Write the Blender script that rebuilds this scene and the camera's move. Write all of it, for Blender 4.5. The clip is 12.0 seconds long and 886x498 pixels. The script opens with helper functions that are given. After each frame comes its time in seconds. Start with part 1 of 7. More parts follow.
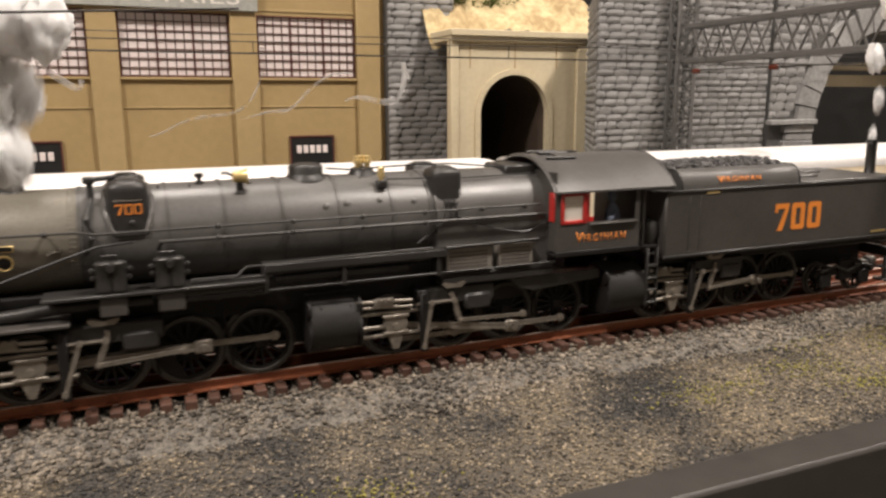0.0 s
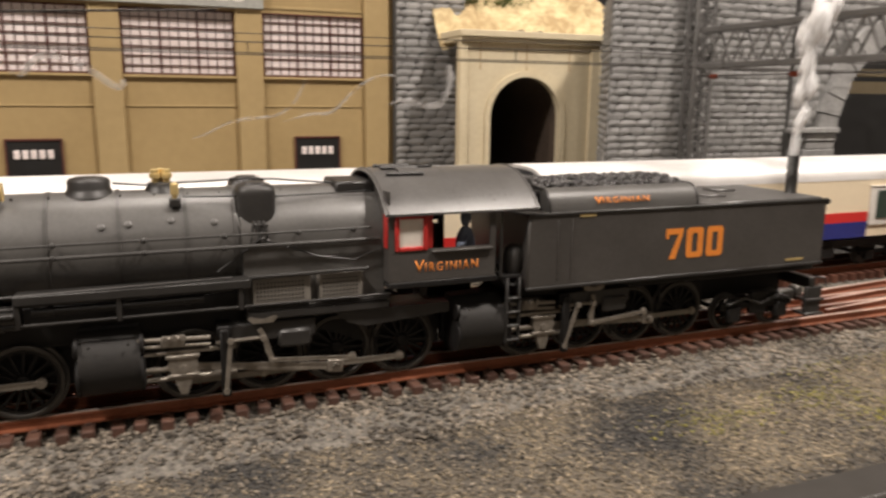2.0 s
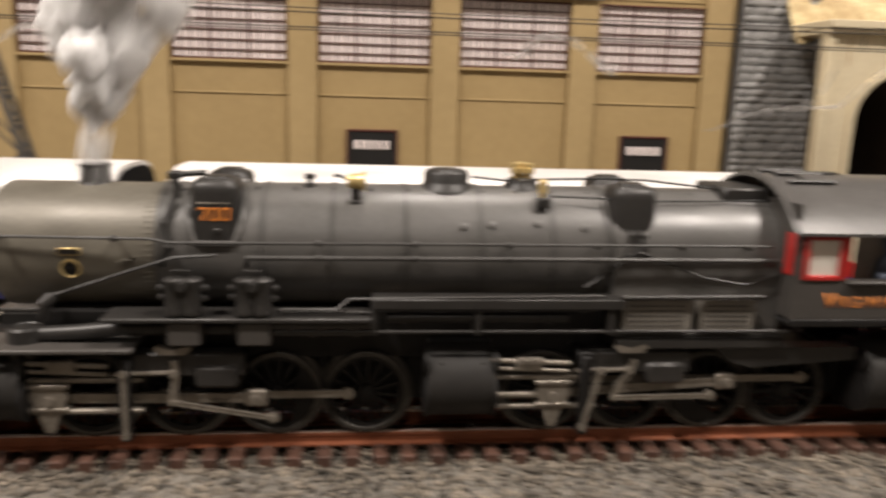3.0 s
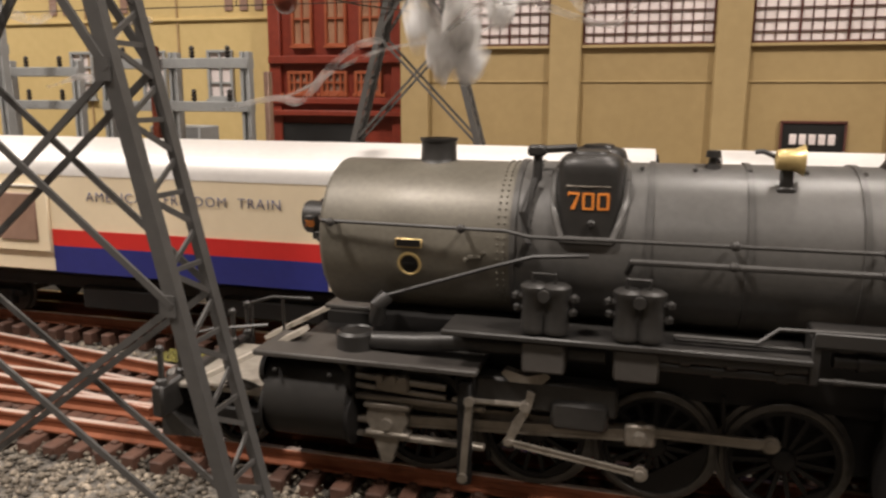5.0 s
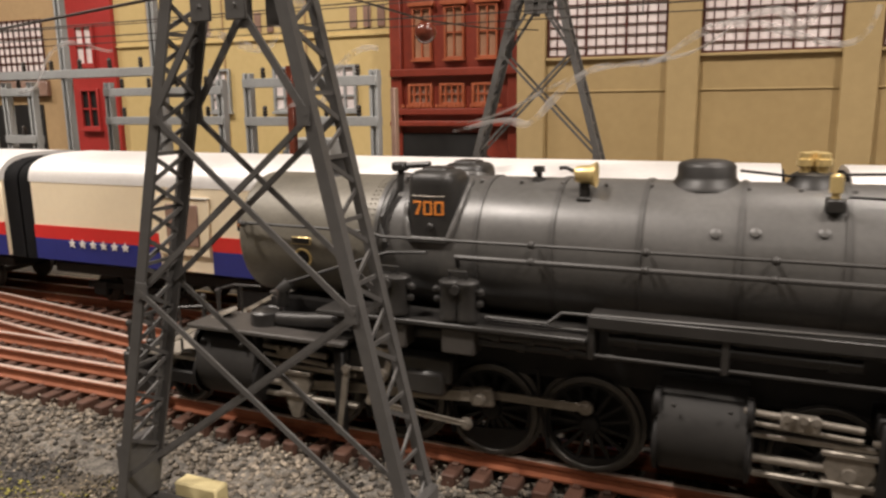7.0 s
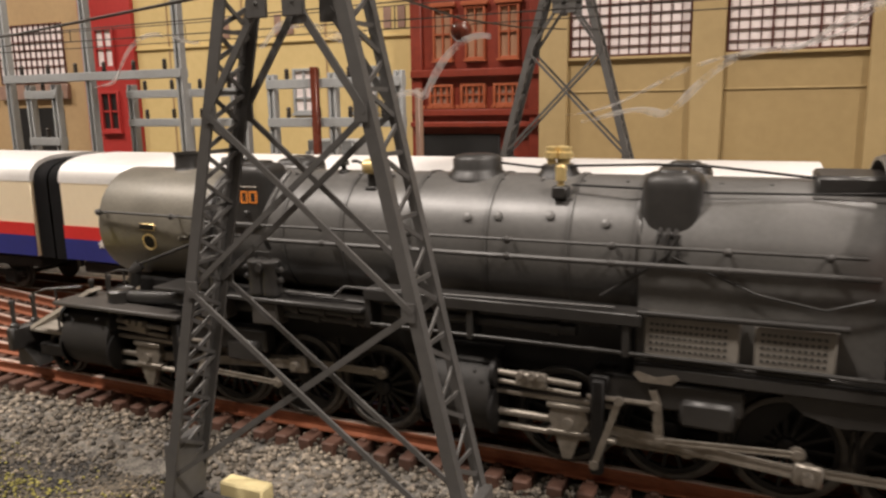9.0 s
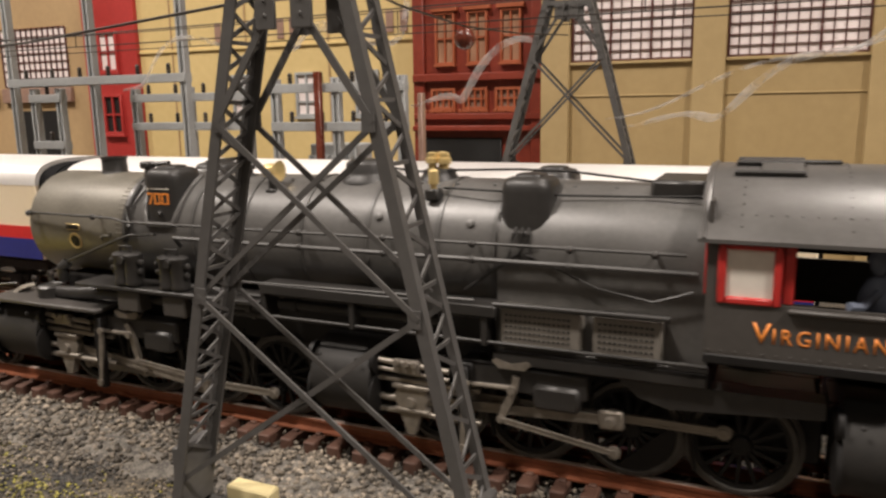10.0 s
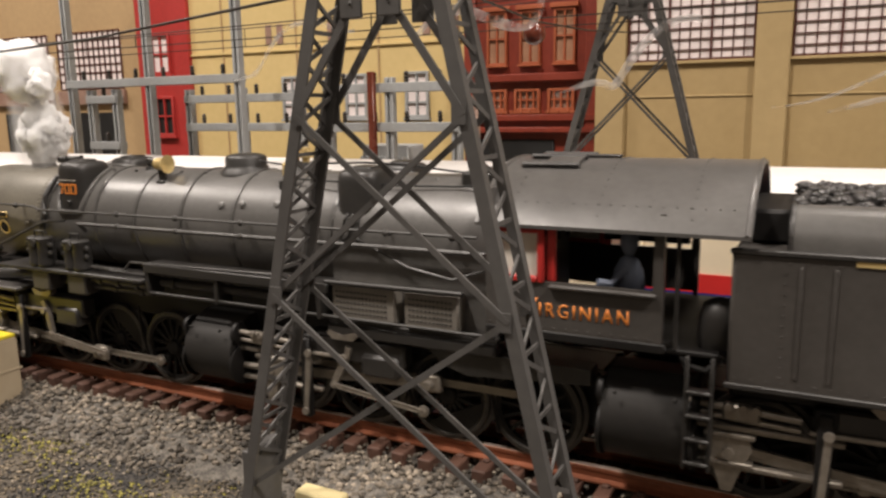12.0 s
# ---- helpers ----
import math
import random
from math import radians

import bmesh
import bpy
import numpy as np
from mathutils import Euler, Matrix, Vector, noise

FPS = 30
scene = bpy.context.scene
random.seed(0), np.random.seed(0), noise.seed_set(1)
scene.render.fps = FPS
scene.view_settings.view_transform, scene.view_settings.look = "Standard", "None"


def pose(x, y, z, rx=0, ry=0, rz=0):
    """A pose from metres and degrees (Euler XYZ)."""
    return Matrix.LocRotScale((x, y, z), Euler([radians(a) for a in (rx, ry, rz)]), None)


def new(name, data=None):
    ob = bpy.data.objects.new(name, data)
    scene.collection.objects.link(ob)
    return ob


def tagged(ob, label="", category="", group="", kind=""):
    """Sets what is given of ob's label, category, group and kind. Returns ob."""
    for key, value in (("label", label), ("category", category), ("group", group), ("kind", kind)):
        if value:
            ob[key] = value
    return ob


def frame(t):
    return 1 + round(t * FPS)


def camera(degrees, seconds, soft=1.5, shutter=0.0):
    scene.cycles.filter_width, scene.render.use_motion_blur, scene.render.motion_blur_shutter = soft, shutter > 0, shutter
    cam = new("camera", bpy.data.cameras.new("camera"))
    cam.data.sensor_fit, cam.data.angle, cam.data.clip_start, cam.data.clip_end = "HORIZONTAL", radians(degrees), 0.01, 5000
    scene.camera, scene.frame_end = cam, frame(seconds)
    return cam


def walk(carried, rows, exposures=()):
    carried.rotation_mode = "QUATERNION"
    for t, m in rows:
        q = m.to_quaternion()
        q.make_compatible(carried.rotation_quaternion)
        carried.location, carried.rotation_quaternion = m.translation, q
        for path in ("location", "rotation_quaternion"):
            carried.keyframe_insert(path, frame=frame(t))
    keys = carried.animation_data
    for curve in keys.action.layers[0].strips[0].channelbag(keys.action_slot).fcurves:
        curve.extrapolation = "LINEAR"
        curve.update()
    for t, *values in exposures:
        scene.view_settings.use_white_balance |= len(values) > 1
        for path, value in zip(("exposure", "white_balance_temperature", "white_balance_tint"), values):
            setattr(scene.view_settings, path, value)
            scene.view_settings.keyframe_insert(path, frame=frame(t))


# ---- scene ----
cam = camera(61.20, 12.0, soft=2.5, shutter=0.6)
PATH = [
    (0, pose(0.0083, -0.3393, 0.1183, 78.76, 0.24, -23.12)),
    (0.5, pose(0.0179, -0.3387, 0.1223, 78.77, 0.35, -23.18)),
    (1, pose(0.0279, -0.3368, 0.1239, 78.80, 0.33, -23.32)),
    (1.5, pose(0.0293, -0.3332, 0.1232, 78.76, 0.00, -23.16)),
    (2, pose(0.0245, -0.3255, 0.1225, 78.57, -0.57, -21.70)),
    (2.5, pose(-0.0118, -0.2973, 0.1159, 78.46, -1.25, -14.85)),
    (3, pose(-0.0649, -0.2612, 0.1154, 78.42, -1.71, -5.64)),
    (3.2, pose(-0.0822, -0.2559, 0.1127, 78.35, -2.08, -2.22)),
    (3.5, pose(-0.1154, -0.2355, 0.1089, 77.79, -2.09, 3.17)),
    (3.7, pose(-0.1307, -0.2272, 0.1038, 77.98, -1.74, 6.67)),
    (5.3, pose(-0.1761, -0.1994, 0.1006, 78.48, 0.07, 16.56)),
    (5.5, pose(-0.1761, -0.2027, 0.1039, 78.32, 0.32, 17.93)),
    (6, pose(-0.1792, -0.2098, 0.1039, 78.38, 0.67, 20.70)),
    (6.5, pose(-0.1765, -0.2191, 0.1049, 78.78, 0.87, 22.33)),
    (7, pose(-0.1783, -0.2207, 0.1079, 78.70, 0.75, 22.98)),
    (9, pose(-0.1879, -0.2233, 0.1068, 78.88, 0.98, 23.73)),
    (9.5, pose(-0.1891, -0.2250, 0.1079, 78.94, 1.06, 23.76)),
    (10, pose(-0.1879, -0.2258, 0.1086, 79.02, 0.94, 23.80)),
    (10.5, pose(-0.1918, -0.2254, 0.1075, 79.11, 0.96, 24.30)),
    (11, pose(-0.1969, -0.2257, 0.1066, 79.20, 0.94, 25.32)),
    (11.5, pose(-0.1989, -0.2257, 0.1067, 79.27, 1.04, 26.07)),
    (12, pose(-0.2008, -0.2233, 0.1062, 79.38, 0.90, 26.74)),
]
walk(cam, PATH, exposures=[(0, 0.10), (3.5, 0.10), (5.5, -0.02), (7, 0.02), (9, 0.05), (12, 0.08)])

# distance that the locomotive has rolled towards -x, by time
ROLLED = [(0, 0.0000), (1, 0.0402), (2, 0.0809), (3, 0.1219), (3.5, 0.1410), (3.7, 0.1478), (5.5, 0.2168), (7, 0.2772), (9, 0.3592), (10.5, 0.4211), (12, 0.4828)]

# ---------------------------------------------------------------- light
world = bpy.data.worlds.new("room_air")
scene.world = world
world.use_nodes = True
world.node_tree.nodes["Background"].inputs[0].default_value = (1.0, 0.86, 0.68, 1)
world.node_tree.nodes["Background"].inputs[1].default_value = 0.075


# ---------------------------------------------------------------- materials
def rgb(c):
    return (c[0], c[1], c[2], 1.0)


def mat(name, col, rough=0.6, metal=0.0, col2=None, grain=300.0, stain=40.0, bump=0.15, mix=0.5, random_by="", spread=0.25, rvar=0.12, spec=0.5):
    """Principled paint with a fine grain, broad stains, uneven gloss and a little relief."""
    m = bpy.data.materials.new(name)
    m.use_nodes = True
    nt = m.node_tree
    n, l = nt.nodes, nt.links
    b = n["Principled BSDF"]
    b.inputs["Metallic"].default_value = metal
    b.inputs["Specular IOR Level"].default_value = spec
    co = n.new("ShaderNodeTexCoord")
    fine = n.new("ShaderNodeTexNoise")
    fine.inputs["Scale"].default_value, fine.inputs["Detail"].default_value = grain, 6
    broad = n.new("ShaderNodeTexNoise")
    broad.inputs["Scale"].default_value, broad.inputs["Detail"].default_value = stain, 4
    for t in (fine, broad):
        l.new(co.outputs["Object"], t.inputs["Vector"])
    col2 = col2 or tuple(c * 0.6 for c in col)
    add = n.new("ShaderNodeMath")
    add.operation = "MULTIPLY_ADD"
    l.new(fine.outputs["Fac"], add.inputs[0])
    add.inputs[1].default_value = 0.45
    sc = n.new("ShaderNodeMath")
    sc.operation = "MULTIPLY"
    l.new(broad.outputs["Fac"], sc.inputs[0])
    sc.inputs[1].default_value = 0.55
    l.new(sc.outputs[0], add.inputs[2])
    ramp = n.new("ShaderNodeMapRange")
    ramp.inputs[1].default_value, ramp.inputs[2].default_value = 0.5 - mix * 0.35, 0.5 + mix * 0.35
    l.new(add.outputs[0], ramp.inputs[0])
    mx = n.new("ShaderNodeMix")
    mx.data_type = "RGBA"
    mx.inputs[6].default_value, mx.inputs[7].default_value = rgb(col2), rgb(col)
    l.new(ramp.outputs[0], mx.inputs[0])
    out = mx.outputs[2]
    if random_by:
        if random_by == "object":
            src = n.new("ShaderNodeObjectInfo").outputs["Random"]
        else:
            src = n.new("ShaderNodeNewGeometry").outputs["Random Per Island"]
        vr = n.new("ShaderNodeMapRange")
        vr.inputs[3].default_value, vr.inputs[4].default_value = 1 - spread, 1 + spread
        l.new(src, vr.inputs[0])
        hs = n.new("ShaderNodeHueSaturation")
        l.new(vr.outputs[0], hs.inputs["Value"])
        l.new(out, hs.inputs["Color"])
        out = hs.outputs[0]
    l.new(out, b.inputs["Base Color"])
    rr = n.new("ShaderNodeMapRange")
    rr.inputs[3].default_value, rr.inputs[4].default_value = max(0.02, rough - rvar), min(1, rough + rvar)
    l.new(broad.outputs["Fac"], rr.inputs[0])
    l.new(rr.outputs[0], b.inputs["Roughness"])
    if bump:
        bp = n.new("ShaderNodeBump")
        bp.inputs["Strength"].default_value, bp.inputs["Distance"].default_value = bump, 0.0006
        l.new(fine.outputs["Fac"], bp.inputs["Height"])
        l.new(bp.outputs[0], b.inputs["Normal"])
    return m


M = {}
M["black"] = mat("black_paint", (0.031, 0.029, 0.027), 0.42, 0.0, (0.019, 0.018, 0.017), 500, 60, 0.05)
M["boiler"] = mat("boiler_paint", (0.104, 0.100, 0.095), 0.38, 0.0, (0.068, 0.066, 0.062), 600, 45, 0.05, spec=0.62)
M["smokebox"] = mat("graphite_paint", (0.185, 0.170, 0.138), 0.46, 0.22, (0.130, 0.119, 0.097), 700, 60, 0.06)
M["cabgrey"] = mat("cab_paint", (0.068, 0.062, 0.057), 0.5, 0.0, (0.048, 0.044, 0.040), 500, 45, 0.05)
M["roofgrey"] = mat("roof_paint", (0.098, 0.094, 0.090), 0.33, 0.0, (0.068, 0.065, 0.062), 500, 45, 0.06, spec=0.6)
# black underparts; shade beneath the engine is put into this deeper colour
M["under"] = mat("frame_black_shaded", (0.011, 0.010, 0.0095), 0.55, 0.0, None, 500, 60, 0.05, spec=0.3)
M["steel"] = mat("rod_metal", (0.31, 0.28, 0.24), 0.46, 0.6, (0.19, 0.168, 0.14), 500, 120, 0.08)
M["brass"] = mat("brass", (0.82, 0.64, 0.30), 0.34, 0.55, (0.62, 0.46, 0.20), 700, 150, 0.04)
M["orange"] = mat("orange_lettering", (0.80, 0.27, 0.04), 0.55, 0.0, (0.7, 0.22, 0.035), 700, 150, 0.02)
M["red"] = mat("red_paint", (0.52, 0.035, 0.03), 0.4, 0.0, (0.4, 0.025, 0.022), 500, 100, 0.02)
M["band"] = mat("band_paint", (0.082, 0.079, 0.075), 0.38, 0.0, (0.055, 0.053, 0.050), 600, 60, 0.04)
M["railing"] = mat("handrail_paint", (0.045, 0.042, 0.039), 0.48, 0.0, (0.028, 0.026, 0.024), 600, 90, 0.03)
M["cylinder"] = mat("cylinder_black", (0.026, 0.024, 0.022), 0.62, 0.0, (0.018, 0.017, 0.016), 500, 60, 0.05, spec=0.3)
M["ashgrey"] = mat("perforated_plate", (0.205, 0.188, 0.163), 0.55, 0.0, (0.150, 0.138, 0.120), 500, 60, 0.05)
M["tyre"] = mat("tyre_metal", (0.10, 0.095, 0.088), 0.4, 0.6, (0.06, 0.056, 0.05), 600, 150, 0.05)
M["rail"] = mat("rail_metal", (0.30, 0.105, 0.052), 0.42, 0.35, (0.20, 0.068, 0.034), 500, 60, 0.08)
# worn rail top; the lamps' sheen on it is put into the pale colour
M["railtop"] = mat("rail_head", (0.84, 0.73, 0.66), 0.32, 0.5, (0.64, 0.49, 0.41), 500, 60, 0.05)
M["tie"] = mat("tie_brown", (0.098, 0.046, 0.030), 0.68, 0.0, (0.056, 0.027, 0.018), 450, 80, 0.2, random_by="object", spread=0.25)
M["tie2"] = mat("tie_brown_far", (0.135, 0.052, 0.030), 0.62, 0.0, (0.085, 0.032, 0.02), 450, 80, 0.2, random_by="island", spread=0.2)
M["ballast"] = mat("ballast_stone", (0.232, 0.198, 0.155), 0.8, 0.0, (0.064, 0.054, 0.042), 700, 26, 0.25, mix=0.3, random_by="island", spread=0.78)
M["grit"] = mat("earth_grit", (0.235, 0.19, 0.128), 0.9, 0.0, (0.036, 0.034, 0.032), 400, 15, 0.25, mix=0.16, random_by="island", spread=0.75)
M["moss"] = mat("moss_tuft", (0.30, 0.27, 0.065), 0.9, 0.0, (0.17, 0.155, 0.04), 700, 80, 0.3, random_by="island", spread=0.4)
M["earth"] = mat("earth", (0.13, 0.107, 0.076), 0.92, 0.0, (0.03, 0.028, 0.026), 900, 15, 0.8, mix=0.18)
M["ochre"] = mat("factory_paint", (0.40, 0.288, 0.132), 0.7, 0.0, (0.34, 0.24, 0.107), 150, 12, 0.05)
M["ochre2"] = mat("factory_pilaster_paint", (0.42, 0.306, 0.145), 0.7, 0.0, (0.36, 0.26, 0.12), 150, 12, 0.05)
M["muntin"] = mat("maroon_muntin", (0.10, 0.026, 0.018), 0.55, 0.0, None, 300, 60, 0.02)
M["pane"] = mat("frosted_pane", (0.90, 0.82, 0.80), 0.35, 0.0, (0.80, 0.71, 0.69), 60, 14, 0.0, random_by="object", spread=0.06)
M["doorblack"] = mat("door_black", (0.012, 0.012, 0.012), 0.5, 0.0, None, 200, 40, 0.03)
M["whitepaint"] = mat("white_paint", (0.78, 0.75, 0.70), 0.5, 0.0, (0.68, 0.65, 0.6), 300, 40, 0.03)
M["portal"] = mat("cream_concrete", (0.66, 0.575, 0.40), 0.8, 0.0, (0.56, 0.475, 0.32), 220, 22, 0.12)
M["stone"] = mat("grey_stone", (0.36, 0.355, 0.345), 0.72, 0.0, (0.19, 0.188, 0.185), 260, 60, 0.35, random_by="object", spread=0.16)
M["joint"] = mat("stone_joint", (0.12, 0.117, 0.112), 0.85, 0.0, (0.08, 0.078, 0.075), 300, 40, 0.2)
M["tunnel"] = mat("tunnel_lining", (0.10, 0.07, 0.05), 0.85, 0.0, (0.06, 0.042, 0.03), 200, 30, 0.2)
M["hill"] = mat("dry_hillside", (0.60, 0.49, 0.28), 0.9, 0.0, (0.36, 0.26, 0.13), 160, 34, 0.9, mix=0.3)
M["bush"] = mat("bush_green", (0.12, 0.15, 0.035), 0.9, 0.0, (0.06, 0.085, 0.02), 500, 90, 0.4, random_by="island", spread=0.4)
M["lattice"] = mat("tower_grey", (0.105, 0.101, 0.097), 0.5, 0.1, (0.075, 0.072, 0.069), 400, 60, 0.06)
M["gantry"] = mat("gantry_grey", (0.14, 0.135, 0.13), 0.55, 0.1, (0.1, 0.097, 0.093), 400, 60, 0.06)
M["wire"] = mat("wire_dark", (0.05, 0.042, 0.036), 0.5, 0.4, None, 400, 60, 0.02)
M["insul"] = mat("insulator_brown", (0.17, 0.04, 0.022), 0.25, 0.0, None, 400, 60, 0.02)
M["cream"] = mat("car_cream", (0.86, 0.74, 0.54), 0.34, 0.0, (0.81, 0.69, 0.50), 300, 20, 0.0)
M["silver"] = mat("car_roof_silver", (0.84, 0.82, 0.80), 0.46, 0.2, (0.76, 0.74, 0.72), 400, 25, 0.02)
M["stripe_red"] = mat("stripe_red", (0.62, 0.03, 0.028), 0.4, 0.0, (0.55, 0.028, 0.025), 300, 30, 0.0)
M["stripe_blue"] = mat("stripe_blue", (0.025, 0.032, 0.20), 0.4, 0.0, (0.02, 0.026, 0.16), 300, 30, 0.0)
M["letter_blue"] = mat("letter_blue", (0.13, 0.13, 0.24), 0.5, 0.0, None, 300, 30, 0.0)
M["doorpink"] = mat("door_brown", (0.33, 0.21, 0.16), 0.4, 0.0, (0.24, 0.15, 0.115), 200, 60, 0.02)
M["rubber"] = mat("diaphragm_black", (0.008, 0.008, 0.009), 0.85, 0.0, None, 400, 60, 0.05, spec=0.15)
M["brickred"] = mat("red_facade", (0.235, 0.034, 0.016), 0.45, 0.0, (0.145, 0.020, 0.010), 200, 20, 0.08)
M["orangetrim"] = mat("orange_trim", (0.36, 0.092, 0.034), 0.5, 0.0, (0.26, 0.062, 0.022), 200, 30, 0.03)
M["crimson"] = mat("crimson_facade", (0.42, 0.035, 0.03), 0.5, 0.0, (0.32, 0.026, 0.022), 200, 20, 0.05)
M["yellow"] = mat("pale_yellow_render", (0.62, 0.47, 0.21), 0.75, 0.0, (0.55, 0.41, 0.17), 140, 10, 0.05)
M["tanwall"] = mat("tan_render", (0.44, 0.30, 0.15), 0.75, 0.0, (0.36, 0.24, 0.12), 140, 14, 0.06)
M["subgrey"] = mat("substation_grey", (0.36, 0.37, 0.37), 0.55, 0.1, (0.29, 0.3, 0.3), 300, 40, 0.04)
M["fascia"] = mat("fascia_board", (0.045, 0.041, 0.037), 0.42, 0.0, (0.03, 0.027, 0.024), 100, 8, 0.04)
M["plinth"] = mat("pale_timber", (0.72, 0.62, 0.34), 0.65, 0.0, (0.6, 0.5, 0.26), 300, 60, 0.08)
M["beige"] = mat("beige_block", (0.44, 0.36, 0.25), 0.65, 0.0, (0.38, 0.31, 0.21), 200, 40, 0.04)
M["yellowpaint"] = mat("yellow_top", (0.75, 0.62, 0.04), 0.5, 0.0, (0.66, 0.54, 0.03), 200, 60, 0.03)
M["coal"] = mat("coal", (0.060, 0.058, 0.057), 0.30, 0.0, (0.028, 0.027, 0.027), 600, 150, 0.3, random_by="island", spread=0.5)
M["room"] = mat("room_wall_paint", (0.30, 0.26, 0.21), 0.8, 0.0, (0.27, 0.235, 0.19), 20, 2, 0.02)
M["ceil"] = mat("room_ceiling_paint", (0.75, 0.72, 0.66), 0.85, 0.0, (0.72, 0.69, 0.63), 20, 2, 0.02)
M["carpet"] = mat("room_carpet", (0.16, 0.13, 0.11), 0.95, 0.0, (0.12, 0.1, 0.085), 300, 5, 0.3)
M["doll"] = mat("painted_figure", (0.15, 0.18, 0.24), 0.6, 0.0, (0.05, 0.055, 0.08), 120, 90, 0.02)


def glass(name, tint=(0.9, 0.9, 0.88), rough=0.05):
    m = bpy.data.materials.new(name)
    m.use_nodes = True
    b = m.node_tree.nodes["Principled BSDF"]
    b.inputs["Base Color"].default_value = rgb(tint)
    b.inputs["Roughness"].default_value = rough
    b.inputs["Transmission Weight"].default_value = 0.85
    return m


M["glass"] = glass("cab_glass", (0.85, 0.83, 0.78), 0.35)


def vapour(name, alpha, scale, thin):
    """Thin white vapour: a diffuse cloud that lets most light through, in ragged patches."""
    m = bpy.data.materials.new(name)
    m.use_nodes = True
    n, l = m.node_tree.nodes, m.node_tree.links
    n.remove(n["Principled BSDF"])
    out = n["Material Output"]
    tr = n.new("ShaderNodeBsdfTransparent")
    df = n.new("ShaderNodeBsdfPrincipled")
    df.inputs["Base Color"].default_value = (0.98, 0.97, 0.96, 1)
    df.inputs["Roughness"].default_value = 1.0
    df.inputs["Specular IOR Level"].default_value = 0.0
    df.inputs["Subsurface Weight"].default_value = 1.0
    df.inputs["Subsurface Radius"].default_value = (1.0, 1.0, 1.0)
    df.inputs["Subsurface Scale"].default_value = 0.008
    tl = n.new("ShaderNodeBsdfTranslucent")
    tl.inputs[0].default_value = (0.98, 0.97, 0.96, 1)
    both = n.new("ShaderNodeMixShader")
    both.inputs[0].default_value = 0.08
    l.new(df.outputs[0], both.inputs[1])
    l.new(tl.outputs[0], both.inputs[2])
    co = n.new("ShaderNodeTexCoord")
    no = n.new("ShaderNodeTexNoise")
    no.inputs["Scale"].default_value, no.inputs["Detail"].default_value = scale, 5
    l.new(co.outputs["Object"], no.inputs["Vector"])
    mr = n.new("ShaderNodeMapRange")
    mr.inputs[1].default_value, mr.inputs[2].default_value, mr.inputs[3].default_value, mr.inputs[4].default_value = 0.34, 0.54, alpha * thin, alpha
    l.new(no.outputs["Fac"], mr.inputs[0])
    mx = n.new("ShaderNodeMixShader")
    l.new(mr.outputs[0], mx.inputs[0])
    l.new(tr.outputs[0], mx.inputs[1])
    l.new(both.outputs[0], mx.inputs[2])
    l.new(mx.outputs[0], out.inputs["Surface"])
    return m


M["smoke"] = vapour("smoke_dense", 1.0, 90, 1.0)
M["wisp"] = vapour("smoke_thin", 0.22, 160, 0.02)
M["wornplate"] = mat("worn_pale_plate", (0.62, 0.57, 0.49), 0.45, 0.1, (0.42, 0.38, 0.32), 400, 90, 0.06)
M["dullpane"] = mat("dull_orange_pane", (0.42, 0.24, 0.15), 0.3, 0.0, (0.3, 0.16, 0.1), 120, 50, 0.0)
M["palegrey"] = mat("worn_pale_grey", (0.36, 0.33, 0.28), 0.5, 0.1, (0.2, 0.18, 0.155), 400, 90, 0.06)
M["greenpane"] = mat("dark_green_pane", (0.03, 0.06, 0.045), 0.2, 0.0, (0.05, 0.06, 0.05), 200, 90, 0.0)


# ---------------------------------------------------------------- mesh helpers
def part(name, bm, material, parent=None, label="", smooth=40):
    """Links a bmesh as one mesh object, under a thing or a part where one is given."""
    me = bpy.data.meshes.new(name)
    bm.to_mesh(me)
    bm.free()
    me.materials.append(M[material] if isinstance(material, str) else material)
    if smooth:
        me.polygons.foreach_set("use_smooth", [True] * len(me.polygons))
        me.set_sharp_from_angle(angle=radians(smooth))
    ob = new(name, me)
    if parent:
        ob.parent = parent
    if label:
        ob["label"] = label
    return ob


def thing(name, label, category, at=(0, 0, 0), group="", kind=""):
    return tagged(put(new(name), at), label, category, group, kind)


def put(ob, at):
    ob.location = at
    return ob


def B():
    return bmesh.new()


def box(bm, x0, x1, y0, y1, z0, z1, b=0.0, m=None):
    """A block, chamfered by b, turned by the matrix m."""
    r = bmesh.ops.create_cube(bm, size=1.0)
    vs = r["verts"]
    bmesh.ops.transform(bm, matrix=Matrix.Translation(((x0 + x1) / 2, (y0 + y1) / 2, (z0 + z1) / 2)) @ Matrix.Diagonal((abs(x1 - x0), abs(y1 - y0), abs(z1 - z0), 1)), verts=vs)
    if b:
        es = list({e for v in vs for e in v.link_edges})
        r = bmesh.ops.bevel(bm, geom=es, offset=b, segments=1, affect="EDGES", profile=0.5)
        vs = list({v for f in r["faces"] for v in f.verts} | {v for v in vs if v.is_valid})
    if m is not None:
        bmesh.ops.transform(bm, matrix=m, verts=vs)
    return bm


def rod(bm, p, q, r, r2=None, seg=10, caps=True):
    """A round bar from p to q."""
    p, q = Vector(p), Vector(q)
    d = q - p
    m = Matrix.Translation((p + q) / 2) @ d.to_track_quat("Z", "Y").to_matrix().to_4x4()
    bmesh.ops.create_cone(bm, cap_ends=caps, segments=seg, radius1=r, radius2=r if r2 is None else r2, depth=d.length, matrix=m)
    return bm


